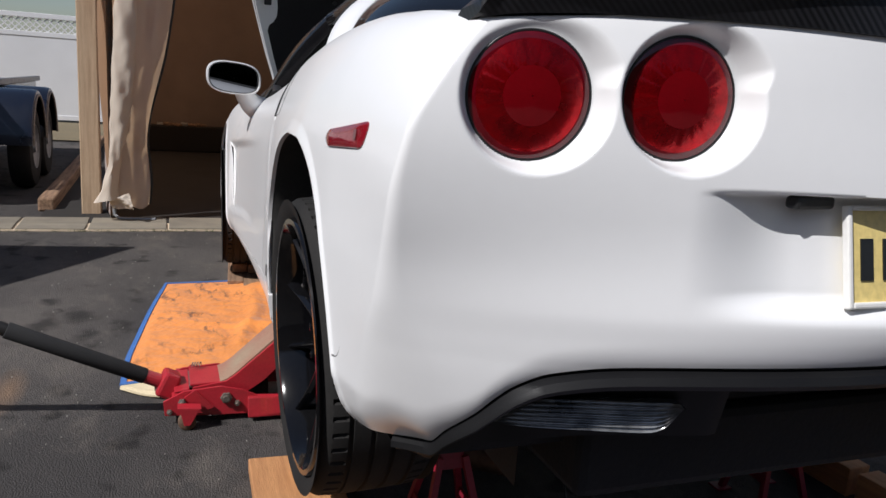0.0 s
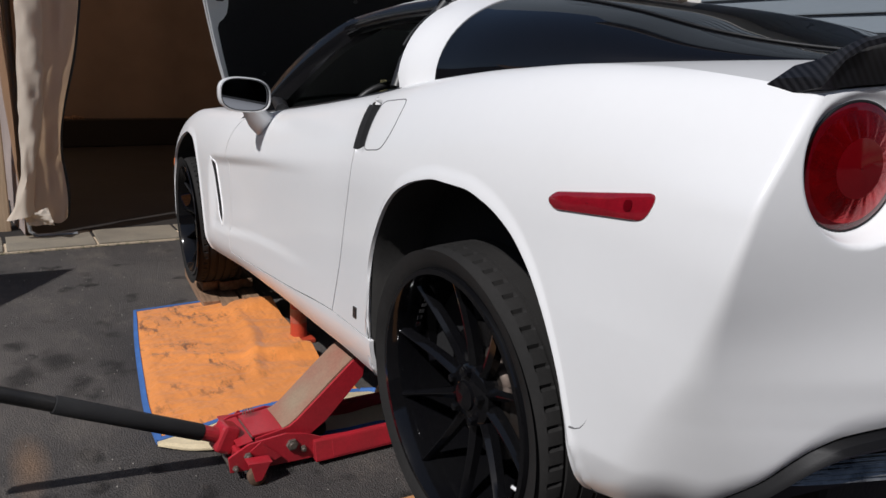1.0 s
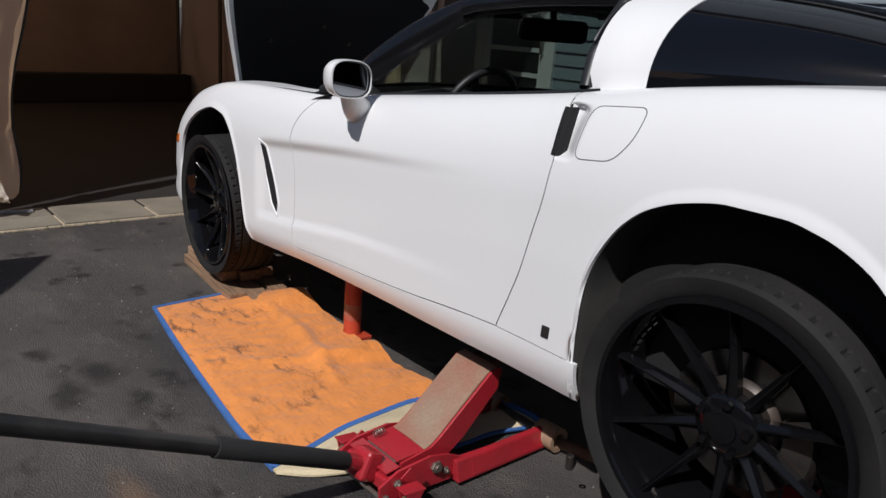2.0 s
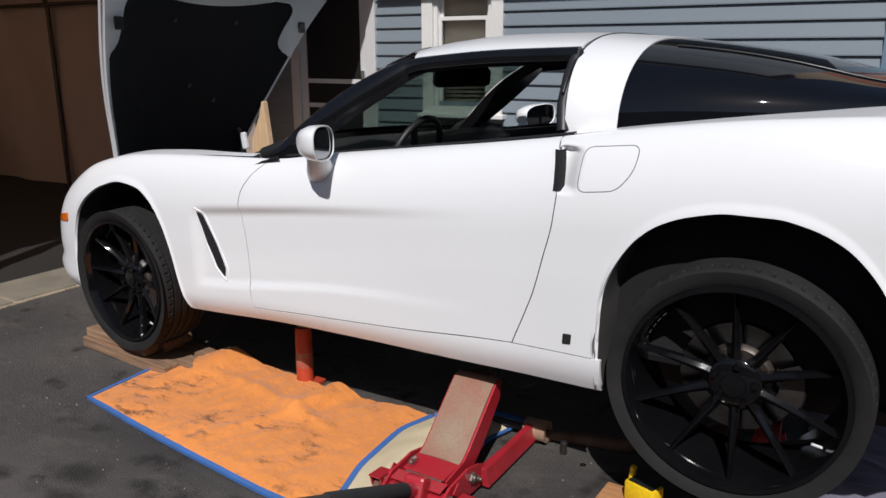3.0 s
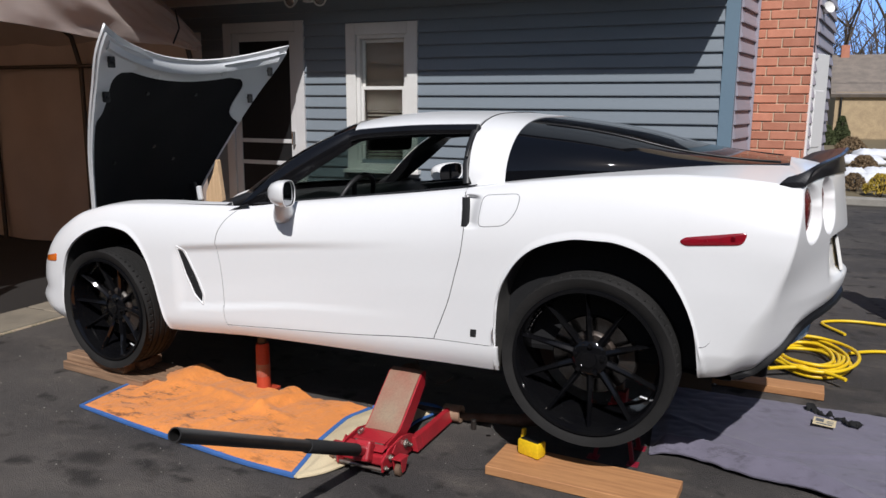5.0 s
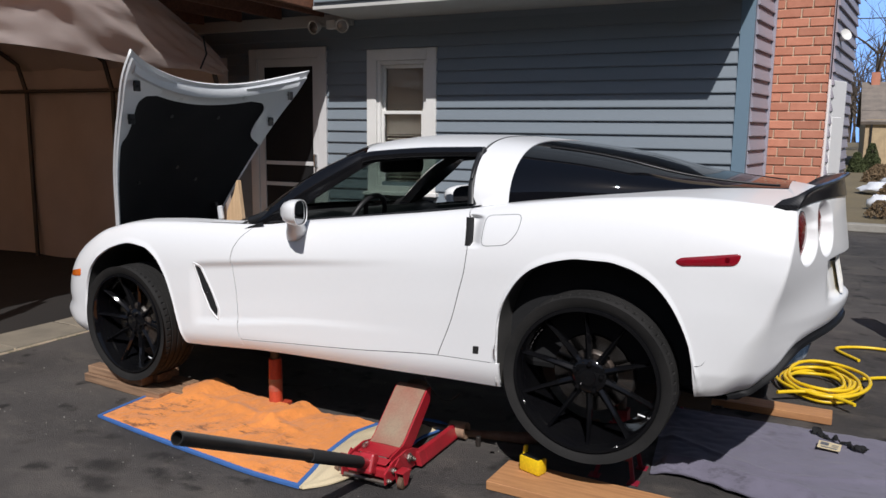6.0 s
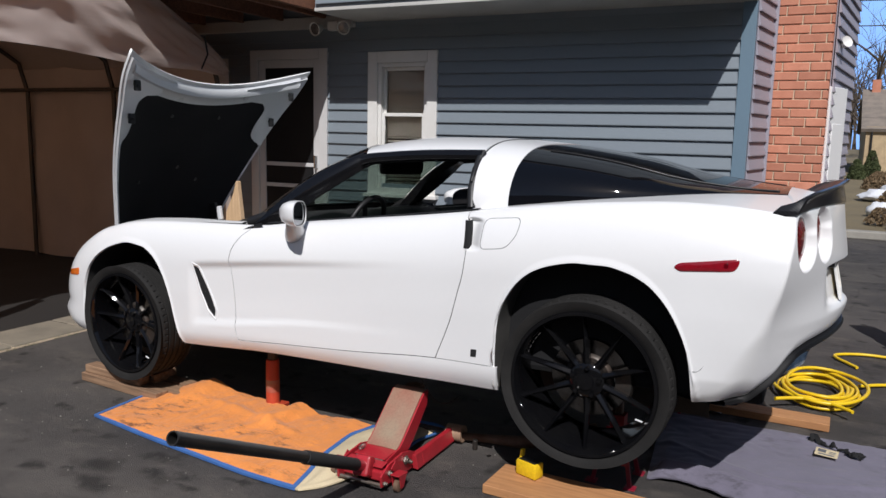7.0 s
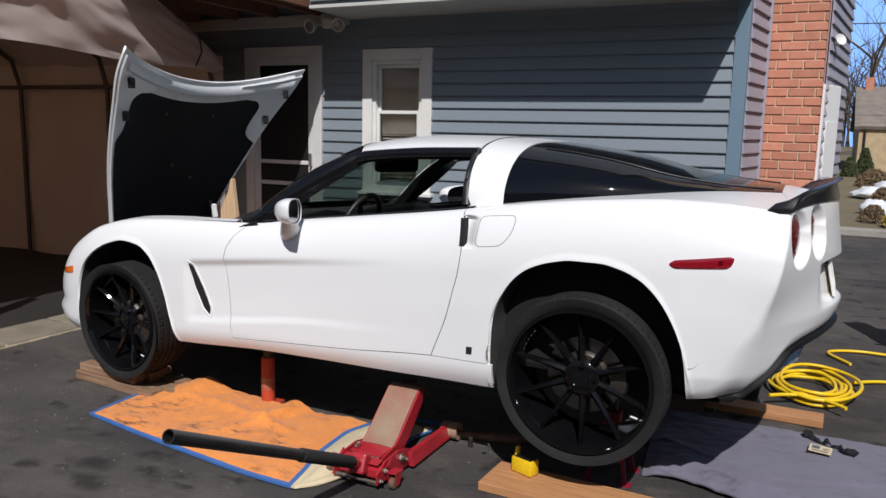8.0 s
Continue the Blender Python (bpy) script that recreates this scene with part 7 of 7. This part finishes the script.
part("outlet", rod((4.22, 3.24, 0.45), (4.16, 3.22, 0.45), 0.015), M_BOLT, comp, "brass outlet tap")

# ---------------------------------------------------------------- canvas shelter
TX0, TX1, TY0, TY1 = -7.6, -1.82, -0.735, 2.9
EAVE, RIDGE, RIDGE_Y = 2.15, 2.98, 0.98
tent = thing("canvas_shelter", "beige tarpaulin carport shelter on a tube frame", "carport", at=(-4, 1, 0))
roof_line = curve([(TY0, EAVE), (TY0 + 0.25, EAVE + 0.18), (RIDGE_Y - 0.5, RIDGE - 0.16), (RIDGE_Y, RIDGE), (RIDGE_Y + 0.5, RIDGE - 0.12), (TY1 - 0.25, EAVE + 0.17), (TY1, EAVE)])


def sag(x, y):
    return -0.05 * abs(math.sin((x - TX1) * math.pi / 1.4)) * (1 - abs((y - RIDGE_Y) / 2.2)) + 0.02 * noise.noise((x * 2, y * 2, 4))


rows = [[(x, y, roof_line(y) + sag(x, y)) for y in np.linspace(TY0, TY1, 60)] for x in np.linspace(TX0, TX1, 60)]
part("roof_sheet", facing(grid(rows), (0, 0, 1)), M_CANVAS, tent, "", 60)
gable = []
for y in np.linspace(TY0, TY1, 110):
    top = roof_line(y)
    hem = 2.09 + 0.03 * math.sin(y * 2.2) - 0.05 * step(2.4, 2.9, y)
    gable.append([(TX1 + 0.03 * math.sin(k * 9 + y * 3) * (1 - k) + 0.045 * noise.noise((y * 1.6 - k * 2.2, k * 5 + y * 1.8, 7)) + 0.02 * noise.noise((y * 3 - k * 4, k * 11 + y * 4, 3)), y, min(hem, top - 0.02) + (top - min(hem, top - 0.02)) * k) for k in np.linspace(0, 1, 30)])
part("gable_sheet", facing(grid(gable), (1, 0, 0)), M_CANVAS, tent, "sagging front gable of the tarpaulin", 60)
for name, y, x0 in (("side_sheet", TY1, TX0), ("side_sheet", TY0, TX0)):
    rows = [[(x, y + 0.03 * math.sin(x * 6 + z * 2) + 0.02 * noise.noise((x * 3, z * 3, y)), z) for z in np.linspace(0.03, EAVE + 0.06, 20)] for x in np.linspace(x0, TX1 + 0.02, 60)]
    part(name, facing(grid(rows), (0, 1 if y > 1 else -1, 0)), M_CANVAS, tent, "", 60)
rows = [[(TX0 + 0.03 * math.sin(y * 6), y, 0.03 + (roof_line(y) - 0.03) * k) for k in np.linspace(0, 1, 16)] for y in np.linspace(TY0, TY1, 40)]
part("back_sheet", facing(grid(rows), (-1, 0, 0)), M_CANVAS_SHADED, tent, "tarpaulin closing the back, coloured dark brown for the shade inside", 60)
# loose front flap gathered at the near post
flap_in = curve([(0.12, -0.70), (0.62, -0.63), (1.5, -0.55), (2.12, -0.51)])
flap_out = curve([(0.12, -0.425), (0.30, -0.405), (0.62, -0.43), (1.3, -0.29), (2.12, -0.17)])
rows = []
for j in range(41):
    v = j / 40
    z = 0.14 + 1.98 * v
    row = []
    for i in range(31):
        u = i / 30
        crease_z = 0.03 * math.exp(-((z - 0.66 + 0.15 * u) / 0.03) ** 2)
        row.append((TX1 + 0.10 + 0.014 * math.sin(u * 9 + v * 2) - 0.17 * u - crease_z + 0.022 * noise.noise((u * 4, v * 9, 2)) * (1.5 - v), flap_in(z) + (flap_out(z) - flap_in(z)) * u, z + 0.05 * math.sin(u * 5 + 1) * (1 - v) ** 3))
    rows.append(row)
part("front_flap", facing(grid(rows), (1, 0, 0)), M_CANVAS_HALFLIT, tent, "loose tarpaulin flap tied at the post", 60)
tuck = [[(TX1 + 0.12 + 0.07 * u + 0.02 * math.sin(u * 7 + v * 5) + 0.008 * noise.noise((u * 5, v * 6, 4)), -0.68 + 0.15 * u - 0.03 * v + 0.006 * noise.noise((u * 7, v * 8, 9)), 0.12 + 0.12 * v * (0.55 + 0.45 * u) + 0.008 * noise.noise((u * 6, v * 6, 1))) for u in np.linspace(0, 1, 22)] for v in np.linspace(0, 1, 22)]
part("turned_corner", facing(grid(tuck), (1, -1, 0)), M_CANVAS_SUNLIT, tent, "crumpled turned-up corner of the flap", 60)
part("flap_hem", sweep([Vector(r[-1]) for r in rows], 0.010, None, 8), M_TUBE, tent, "dark hem of the flap", 60)
strip_y = curve([(0.18, -0.72), (0.34, -0.68), (0.72, -0.625), (1.27, -0.58), (2.12, -0.55)])
strip_w = curve([(0.18, 0.085), (0.26, 0.06), (0.5, 0.045), (0.72, 0.062), (1.27, 0.078), (2.12, 0.07)])
rows = []
for j in range(61):
    v = j / 60
    z = 0.18 + 1.92 * v
    w = strip_w(z)
    rows.append([(TX1 + 0.13 + (0.055 + 0.012 * math.sin(v * 23 + 3 * a)) * math.cos(a) + 0.012 * noise.noise((v * 22, a, 1)), strip_y(z) + w * math.sin(a) + 0.012 * noise.noise((v * 18, a, 5)), z + 0.02 * math.sin(a) * (1 - v) ** 4) for a in np.linspace(0, 2 * math.pi, 25)[:-1]])
part("rolled_edge", facing(grid(rows, close=True), (1, 0, 0)), M_CANVAS_SUNLIT, tent, "rolled edge of the flap, coloured pale as if sunlit", 60)
for x in (TX1 - 0.06, -3.35, -4.75, -6.15, TX0 + 0.08):
    hoop_pts = [(x, TY0 + 0.05, 0.02)] + [(x, TY0 + 0.05, z) for z in (0.6, 1.3, 1.9)]
    hoop_pts += [(x, y, roof_line(y) - 0.05) for y in np.linspace(TY0 + 0.15, TY1 - 0.15, 24)]
    hoop_pts += [(x, TY1 - 0.06, z) for z in (1.9, 1.3, 0.6, 0.02)]
    part("frame_tube", sweep(hoop_pts, 0.024, None, 10), M_DARKSTEEL, tent, "dark steel frame tube", 60)
for y, z in ((TY1 - 0.07, 1.92), (TY0 + 0.06, 1.92), (RIDGE_Y, RIDGE - 0.06)):
    part("frame_tube", rod((TX0 + 0.1, y, z), (TX1 - 0.05, y, z), 0.02), M_DARKSTEEL, tent)
part("strap", sweep([(TX1 + 0.035, 2.56, roof_line(2.56) + 0.01), (TX1 + 0.05, 2.58, 2.22), (TX1 + 0.045, 2.5, 2.08)], 0.008, None, 6), M_INK, tent, "black tie strap")
# wooden post and foot iron at the opening
post = part("post", box((0.13, 0.14, 2.55), pose(-2.09, -0.85, 1.275), 0.008), M_POST)
tagged(post, "weathered square timber post at the shelter opening", "post")
foot = part("foot_iron", sweep([(-1.83, -0.69, 0.18), (-1.80, -0.67, 0.05), (-1.78, -0.63, 0.025), (-1.76, -0.38, 0.025)], 0.014, None, 10), M_GALV)
tagged(foot, "bent galvanised tube foot beside the post", "tube foot")
# made-up low block for the dark band along the foot of the back sheet
low_wall = part("low_wall", box((0.22, 3.5, 0.36), pose(-7.2, 1.1, 0.198), 0.02), M_DARKPLACE)
tagged(low_wall, "low near-black block added along the back of the shelter", "low wall")
junk = thing("scrap_pile", "small pale scraps lying on the low dark block in the shelter", "scraps", at=(-7.2, -0.2, 0.38))
for k in range(6):
    part("scrap", box((0.10 + 0.03 * (k % 3), 0.08, 0.03 + 0.02 * (k % 2)), pose(-7.2 + 0.03 * (k % 3 - 1), -0.35 + 0.11 * k, 0.395, 3 * k, 5, 23 * k), 0.012), M_CONCRETE if k % 3 == 0 else M_OLDWOOD, junk)

# ---------------------------------------------------------------- beyond the shelter: trailer and fence
trailer = thing("trailer", "dark navy tandem-axle trailer parked beside the shelter", "trailer", at=(-4.2, -2.35, 0))
part("bed", box((4.6, 1.3, 0.42), pose(-4.6, -2.50, 0.70), 0.03), M_NAVY, trailer, "", 40)
part("rail", box((4.6, 0.05, 0.06), pose(-4.6, -1.83, 0.93), 0.006), M_GALV, trailer, "bare metal side rail")
for x in (-3.55, -4.42):
    guard = [[(x + (0.46 + e) * math.cos(a), y, 0.40 + (0.50 + e) * math.sin(a)) for y, e in ((-1.88, 0.0), (-1.44, 0.0), (-1.395, -0.012), (-1.39, -0.05))] for a in np.linspace(0.05, math.pi - 0.05, 22)]
    g_ob = part("mudguard", facing(grid(guard), (0, 0, 1)), M_NAVY, trailer, "navy rolled mudguard", 50)
    thicken(g_ob, 0.006)
    part("guard_edge", sweep([r[-1] for r in guard], 0.012, None, 8), M_BOLT, g_ob, "worn bright edge", 60)
    tw = part("wheel", lathe([(0.19, 0.085), (0.24, 0.1), (0.35, 0.09), (0.375, 0.06), (0.375, -0.06), (0.35, -0.09), (0.2, -0.1)], pose(x, -1.52, 0.377, -90), 48), M_RUBBER, trailer, "black trailer tyre", 40)
    part("rim", lathe([(0.001, 0.085), (0.05, 0.09), (0.06, 0.05), (0.14, 0.04), (0.185, 0.07), (0.2, 0.09)], pose(x, -1.515, 0.377, -90), 32), M_GALV, tw, "bright steel rim", 40)
    for k in range(5):
        a = 2 * math.pi * k / 5
        part("lug_nut", cyl(0.014, 0.03, pose(x + 0.09 * math.cos(a), -1.465, 0.377 + 0.09 * math.sin(a), 90), 0.003, None, 6), M_BOLT, tw)
fence = thing("fence", "white vinyl privacy fence with a lattice top", "fence", at=(-12, -4, 0))
for k in range(6):
    y0 = -9.6 + k * 2.0
    part("post", box((0.13, 0.13, 2.15), pose(-12, y0, 1.07), 0.01), M_FENCE, fence)
    part("post_cap", cyl(0.1, 0.07, pose(-12, y0, 2.18, 0, 0, 45), 0, None, 4, 0.01), M_FENCE, fence)
    part("panel", box((0.04, 1.85, 1.45), pose(-12, y0 + 1.0, 0.85), 0.004), M_FENCE, fence)
    for z in (0.1, 1.62, 1.95):
        part("rail", box((0.06, 1.86, 0.09), pose(-12, y0 + 1.0, z), 0.006), M_FENCE, fence)
    lat = bmesh.new()
    for i in range(16):
        for sg in (-1, 1):
            box((0.012, 0.022, 0.36), pose(-12 + 0.008 * sg, y0 + 0.12 + i * 0.117, 1.785, 45 * sg), 0, lat)
    part("lattice", lat, M_FENCE, fence)
lawn = structure("lawn", facing(grid([[(x, y, 0.02 + 0.03 * noise.noise((x, y, 0))) for y in np.linspace(-14, 3, 30)] for x in np.linspace(-30, -8.2, 30)]), (0, 0, 1)), M_LAWN, "dull winter grass by the white fence", "lawn", 60)
kerb = structure("kerb", span((-8.2, -1.25, 0), (-2.2, -1.13, 0.11), 0.015), M_OLDWOOD, "weathered timber edging beside the shelter", "edging")

# ---------------------------------------------------------------- across the street
structure("lawn", facing(grid([[(x, y, 0.06 + 0.10 * noise.noise((x * 0.4, y * 0.4, 2)) + 0.02 * max(0, y - 12.5)) for y in np.linspace(11.2, 60, 44)] for x in np.linspace(2.5, 26, 40)]), (0, 0, 1)), M_LAWN, "winter lawn across the drive", "lawn", 60)
edge = structure("kerb", span((2.0, 10.95, 0), (26, 11.2, 0.13), 0.02), M_CONCRETE, "low stone kerb across the drive", "kerb")
house2 = thing("house", "tan stone bungalow with a grey shingle roof", "house", at=(9, 31, 0.3))
part("wall", span((4.47, 29, 0.0), (16, 36, 2.1)), M_STONE, house2, "tan rubble stone wall")
rb = bmesh.new()
grid([[(4.30, 28.85, 2.02), (4.30, 32.5, 3.62), (4.30, 36.5, 2.0)], [(16.4, 28.85, 2.02), (16.4, 32.5, 3.62), (16.4, 36.5, 2.0)]], rb)
rf = part("roof", facing(rb, (0, 0, 1)), M_ROOF, house2, "grey-brown shingle roof")
thicken(rf, 0.12)
part("gable", prism([(29, 2.08), (36, 2.08), (32.5, 3.45)], "x", 4.47, 4.67), M_STONE, house2)
part("chimney", span((4.62, 32.2, 3.0), (4.92, 32.7, 3.98)), M_BRICK, house2, "small brick chimney")
for x in (6.9, 10.0):
    wd = part("window", span((x, 28.94, 0.8), (x + 1.6, 29.02, 1.9)), M_WHITE, house2)
    part("pane", span((x + 0.08, 28.93, 0.88), (x + 1.52, 28.945, 1.82)), M_PANE, wd)
part("downpipe", rod((4.66, 28.94, 0.2), (4.66, 28.94, 2.0), 0.035), M_TRIM, house2)


def shrub(x, y, z, r, h, material, label, seed, n=900, leaf=0.05):
    """A bush of many small leaf clumps on a few stems, uneven in outline."""
    rnd = random.Random(seed)
    b = thing("shrub", label, "shrub", at=(x, y, z))
    stems = bmesh.new()
    for k in range(6):
        a = rnd.uniform(0, 6.28)
        sweep([(x, y, z - 0.05), (x + r * 0.3 * math.cos(a), y + r * 0.3 * math.sin(a), z + h * 0.4), (x + r * 0.6 * math.cos(a), y + r * 0.6 * math.sin(a), z + h * 0.8)], [0.03, 0.02, 0.01], stems, 6)
    part("stems", stems, M_BARK, b)
    bm = bmesh.new()
    for k in range(n):
        t = rnd.random() ** 0.8
        a = rnd.uniform(0, 6.28)
        rr = r * (1 - 0.75 * t ** 1.6) * (0.45 + 0.55 * rnd.random() ** 0.4) * (1 + 0.25 * noise.noise((math.cos(a) * 2, math.sin(a) * 2, t * 4 + seed)))
        c = Vector((x + rr * math.cos(a), y + rr * math.sin(a), z + h * (0.05 + 0.95 * t)))
        m = Matrix.Translation(c) @ Euler((rnd.uniform(0, 6), rnd.uniform(0, 6), rnd.uniform(0, 6))).to_matrix().to_4x4()
        s = leaf * rnd.uniform(0.6, 1.5)
        v = [bm.verts.new(m @ Vector(p)) for p in ((-s, 0, 0), (0, -s * 0.45, s * 0.15), (s, 0, 0), (0, s * 0.45, s * 0.15))]
        bm.faces.new(v)
    part("leaves", bm, material, b)
    return b


shrub(4.67, 27.0, 0.3, 0.30, 0.95, M_LEAF, "dense conical evergreen bush by the stone house", 1, 5200, 0.032)
shrub(8.0, 27.6, 0.3, 0.9, 0.9, M_BRUSH, "low brown winter shrub by the stone house", 2, 1400, 0.08)
shrub(4.75, 16.6, 0.15, 0.35, 0.35, M_BRUSH, "bare brown brush beyond the drive", 3, 2200, 0.03)
shrub(4.7, 21.0, 0.2, 0.5, 0.55, M_BRUSH, "bare brown brush beyond the drive", 4, 2600, 0.035)
shrub(4.72, 12.1, 0.1, 0.26, 0.34, M_YELLOWLEAF, "yellow-green shrub in the border", 5, 1600, 0.022)
shrub(4.35, 12.6, 0.1, 0.25, 0.3, M_BRUSH, "brown dry shrub in the border", 6, 1500, 0.02)
shrub(4.22, 26.0, 0.25, 0.28, 0.7, M_LEAF, "dark green bush beyond the drive", 7, 2600, 0.04)
for k, (x, y, r) in enumerate(((4.6, 13.6, 0.3), (4.95, 15.0, 0.4), (4.75, 18.2, 0.6), (5.2, 20.5, 0.6), (4.45, 14.7, 0.25))):
    sb = bmesh.new()
    bmesh.ops.create_uvsphere(sb, u_segments=28, v_segments=10, radius=1.0)
    for v in sb.verts:
        v.co = Vector((v.co.x * r * (1 + 0.3 * noise.noise(v.co * 1.7 + Vector((k, 0, 0)))), v.co.y * r * 0.7, v.co.z * 0.16 * (1 + 0.5 * noise.noise(v.co * 3))))
    tagged(part("snow_patch", sb, M_SNOW, None, "", 60), "patch of old melting snow on the lawn", "snow patch", "patches of old snow").location = (x, y, 0.15 + 0.02 * (y - 12.5))


def bare_tree(x, y, h, seed, label):
    rnd = random.Random(seed)
    tr = thing("tree", label, "tree", at=(x, y, 0))
    trunk = bmesh.new()
    limbs = bmesh.new()

    def limb(p, way, length, r, depth):
        pts = [p]
        w = way.copy()
        for _ in range(5):
            w = (w + Vector((rnd.uniform(-0.18, 0.18), rnd.uniform(-0.18, 0.18), rnd.uniform(-0.02, 0.14)))).normalized()
            pts.append(pts[-1] + w * length / 5)
        sweep(pts, [r * (1 - 0.13 * i) for i in range(6)], trunk if depth == 0 else limbs, 6 if depth < 2 else 4)
        if depth < 4:
            for k in range(3 if depth else 5):
                i = rnd.randint(2, 5)
                a = rnd.uniform(0, 6.28)
                side = Vector((math.cos(a), math.sin(a), rnd.uniform(0.3, 1.1))).normalized()
                limb(pts[i], (w * 0.6 + side).normalized(), length * rnd.uniform(0.5, 0.72), r * 0.5, depth + 1)
    limb(Vector((x, y, 0)), Vector((0, 0, 1)), h * 0.5, h * 0.011, 0)
    part("trunk", trunk, M_BARK, tr, "", 60)
    part("branchwork", limbs, M_BARK, tr, "", 60)


for k, (x, y, h) in enumerate(((6.4, 40, 11), (5.6, 46, 12), (8.4, 44, 12), (7.6, 52, 14), (10, 56, 15), (5.13, 44, 8.5))):
    bare_tree(x, y, h, 20 + k, "leafless winter tree behind the stone house")
woods = bmesh.new()
rnd_w = random.Random(5)
for k in range(500):
    x, y = rnd_w.uniform(-5, 40), rnd_w.uniform(70, 95)
    hh = rnd_w.uniform(5, 11)
    sweep([(x, y, 0), (x + rnd_w.uniform(-0.6, 0.6), y, hh * 0.5), (x + rnd_w.uniform(-1.4, 1.4), y, hh)], [0.16, 0.1, 0.03], woods, 4)
    for j in range(6):
        zz = hh * rnd_w.uniform(0.3, 0.95)
        sweep([(x, y, zz), (x + rnd_w.uniform(-2, 2), y + rnd_w.uniform(-1, 1), zz + rnd_w.uniform(0.6, 2))], [0.05, 0.015], woods, 3)
tagged(part("woods", woods, M_BARK), "far leafless woods on the horizon", "woods", "", "stuff")
wires = thing("power_line", "thin black power lines above the street", "power line", at=(8, 30, 7))
for z, dy in ((4.9, 0), (5.7, 0.4), (8.2, 0.8)):
    part("wire", sweep([(-2 + 2.0 * i, 24 + dy, z + 0.004 * (i - 8) ** 2) for i in range(17)], 0.018, None, 5), M_INK, wires)
for x in (-2, 30):
    part("pole", rod((x, 24.4, 0), (x, 24.4, 9.0), 0.13), M_BARK, wires, "wooden utility pole")
    part("crossarm", box((0.12, 1.8, 0.12), pose(x, 24.4, 8.4), 0.01), M_BARK, wires)
    for z in (5.1, 5.95):
        part("bracket", box((0.1, 1.3, 0.08), pose(x, 24.4, z), 0.01), M_BARK, wires)

# made-up sheet out of view, added to cast the shadow on the asphalt
sail = thing("shade_sail", "unseen beige sheet added to cast the shadow on the driveway", "tarpaulin", at=(0, -3.9, 0))
corner = Vector((-1.0, -1.9, 0)) + SUN_TO * 3.2
part("pole", rod((corner.x, corner.y, 0), (corner.x, corner.y, corner.z + 0.1), 0.025), M_DARKSTEEL, sail, "dark steel pole holding up the added sheet")
part("sheet", facing(grid([[Vector((-0.885, -0.487, 0)).lerp(Vector((0.12, -1.16, 0)), u).lerp(Vector((-1.0, -1.9, 0)), v) + SUN_TO * 3.2 for v in np.linspace(0, 1, 8)] for u in np.linspace(0, 1, 8)]), (0, 0, 1)), M_CANVAS, sail, "", 60)

# clear sky far beyond the woods
m_sky = bpy.data.materials.new("far_sky")
m_sky.use_nodes = True
sky_b = m_sky.node_tree.nodes["Principled BSDF"]
sky_b.inputs["Base Color"].default_value = (0.1, 0.2, 0.4, 1)
sky_b.inputs["Emission Color"].default_value = (0.21, 0.40, 0.80, 1)
sky_b.inputs["Emission Strength"].default_value = 1.0
structure("backdrop", span((0, 118, 0), (40, 118.5, 45)), m_sky, "clear blue sky beyond the woods", "sky")

# plain walls added behind the camera, unseen, to cut sky light and reflections
structure("backdrop", span((-30, -16.4, 0), (30, -16, 7.0)), M_BRUSH, "unseen plain brown wall added to cut sky light and reflections", "hedge")
structure("backdrop", span((16, -16, 0), (16.4, 10, 7.0)), M_BRUSH, "unseen plain brown wall added to cut sky light and reflections", "hedge")
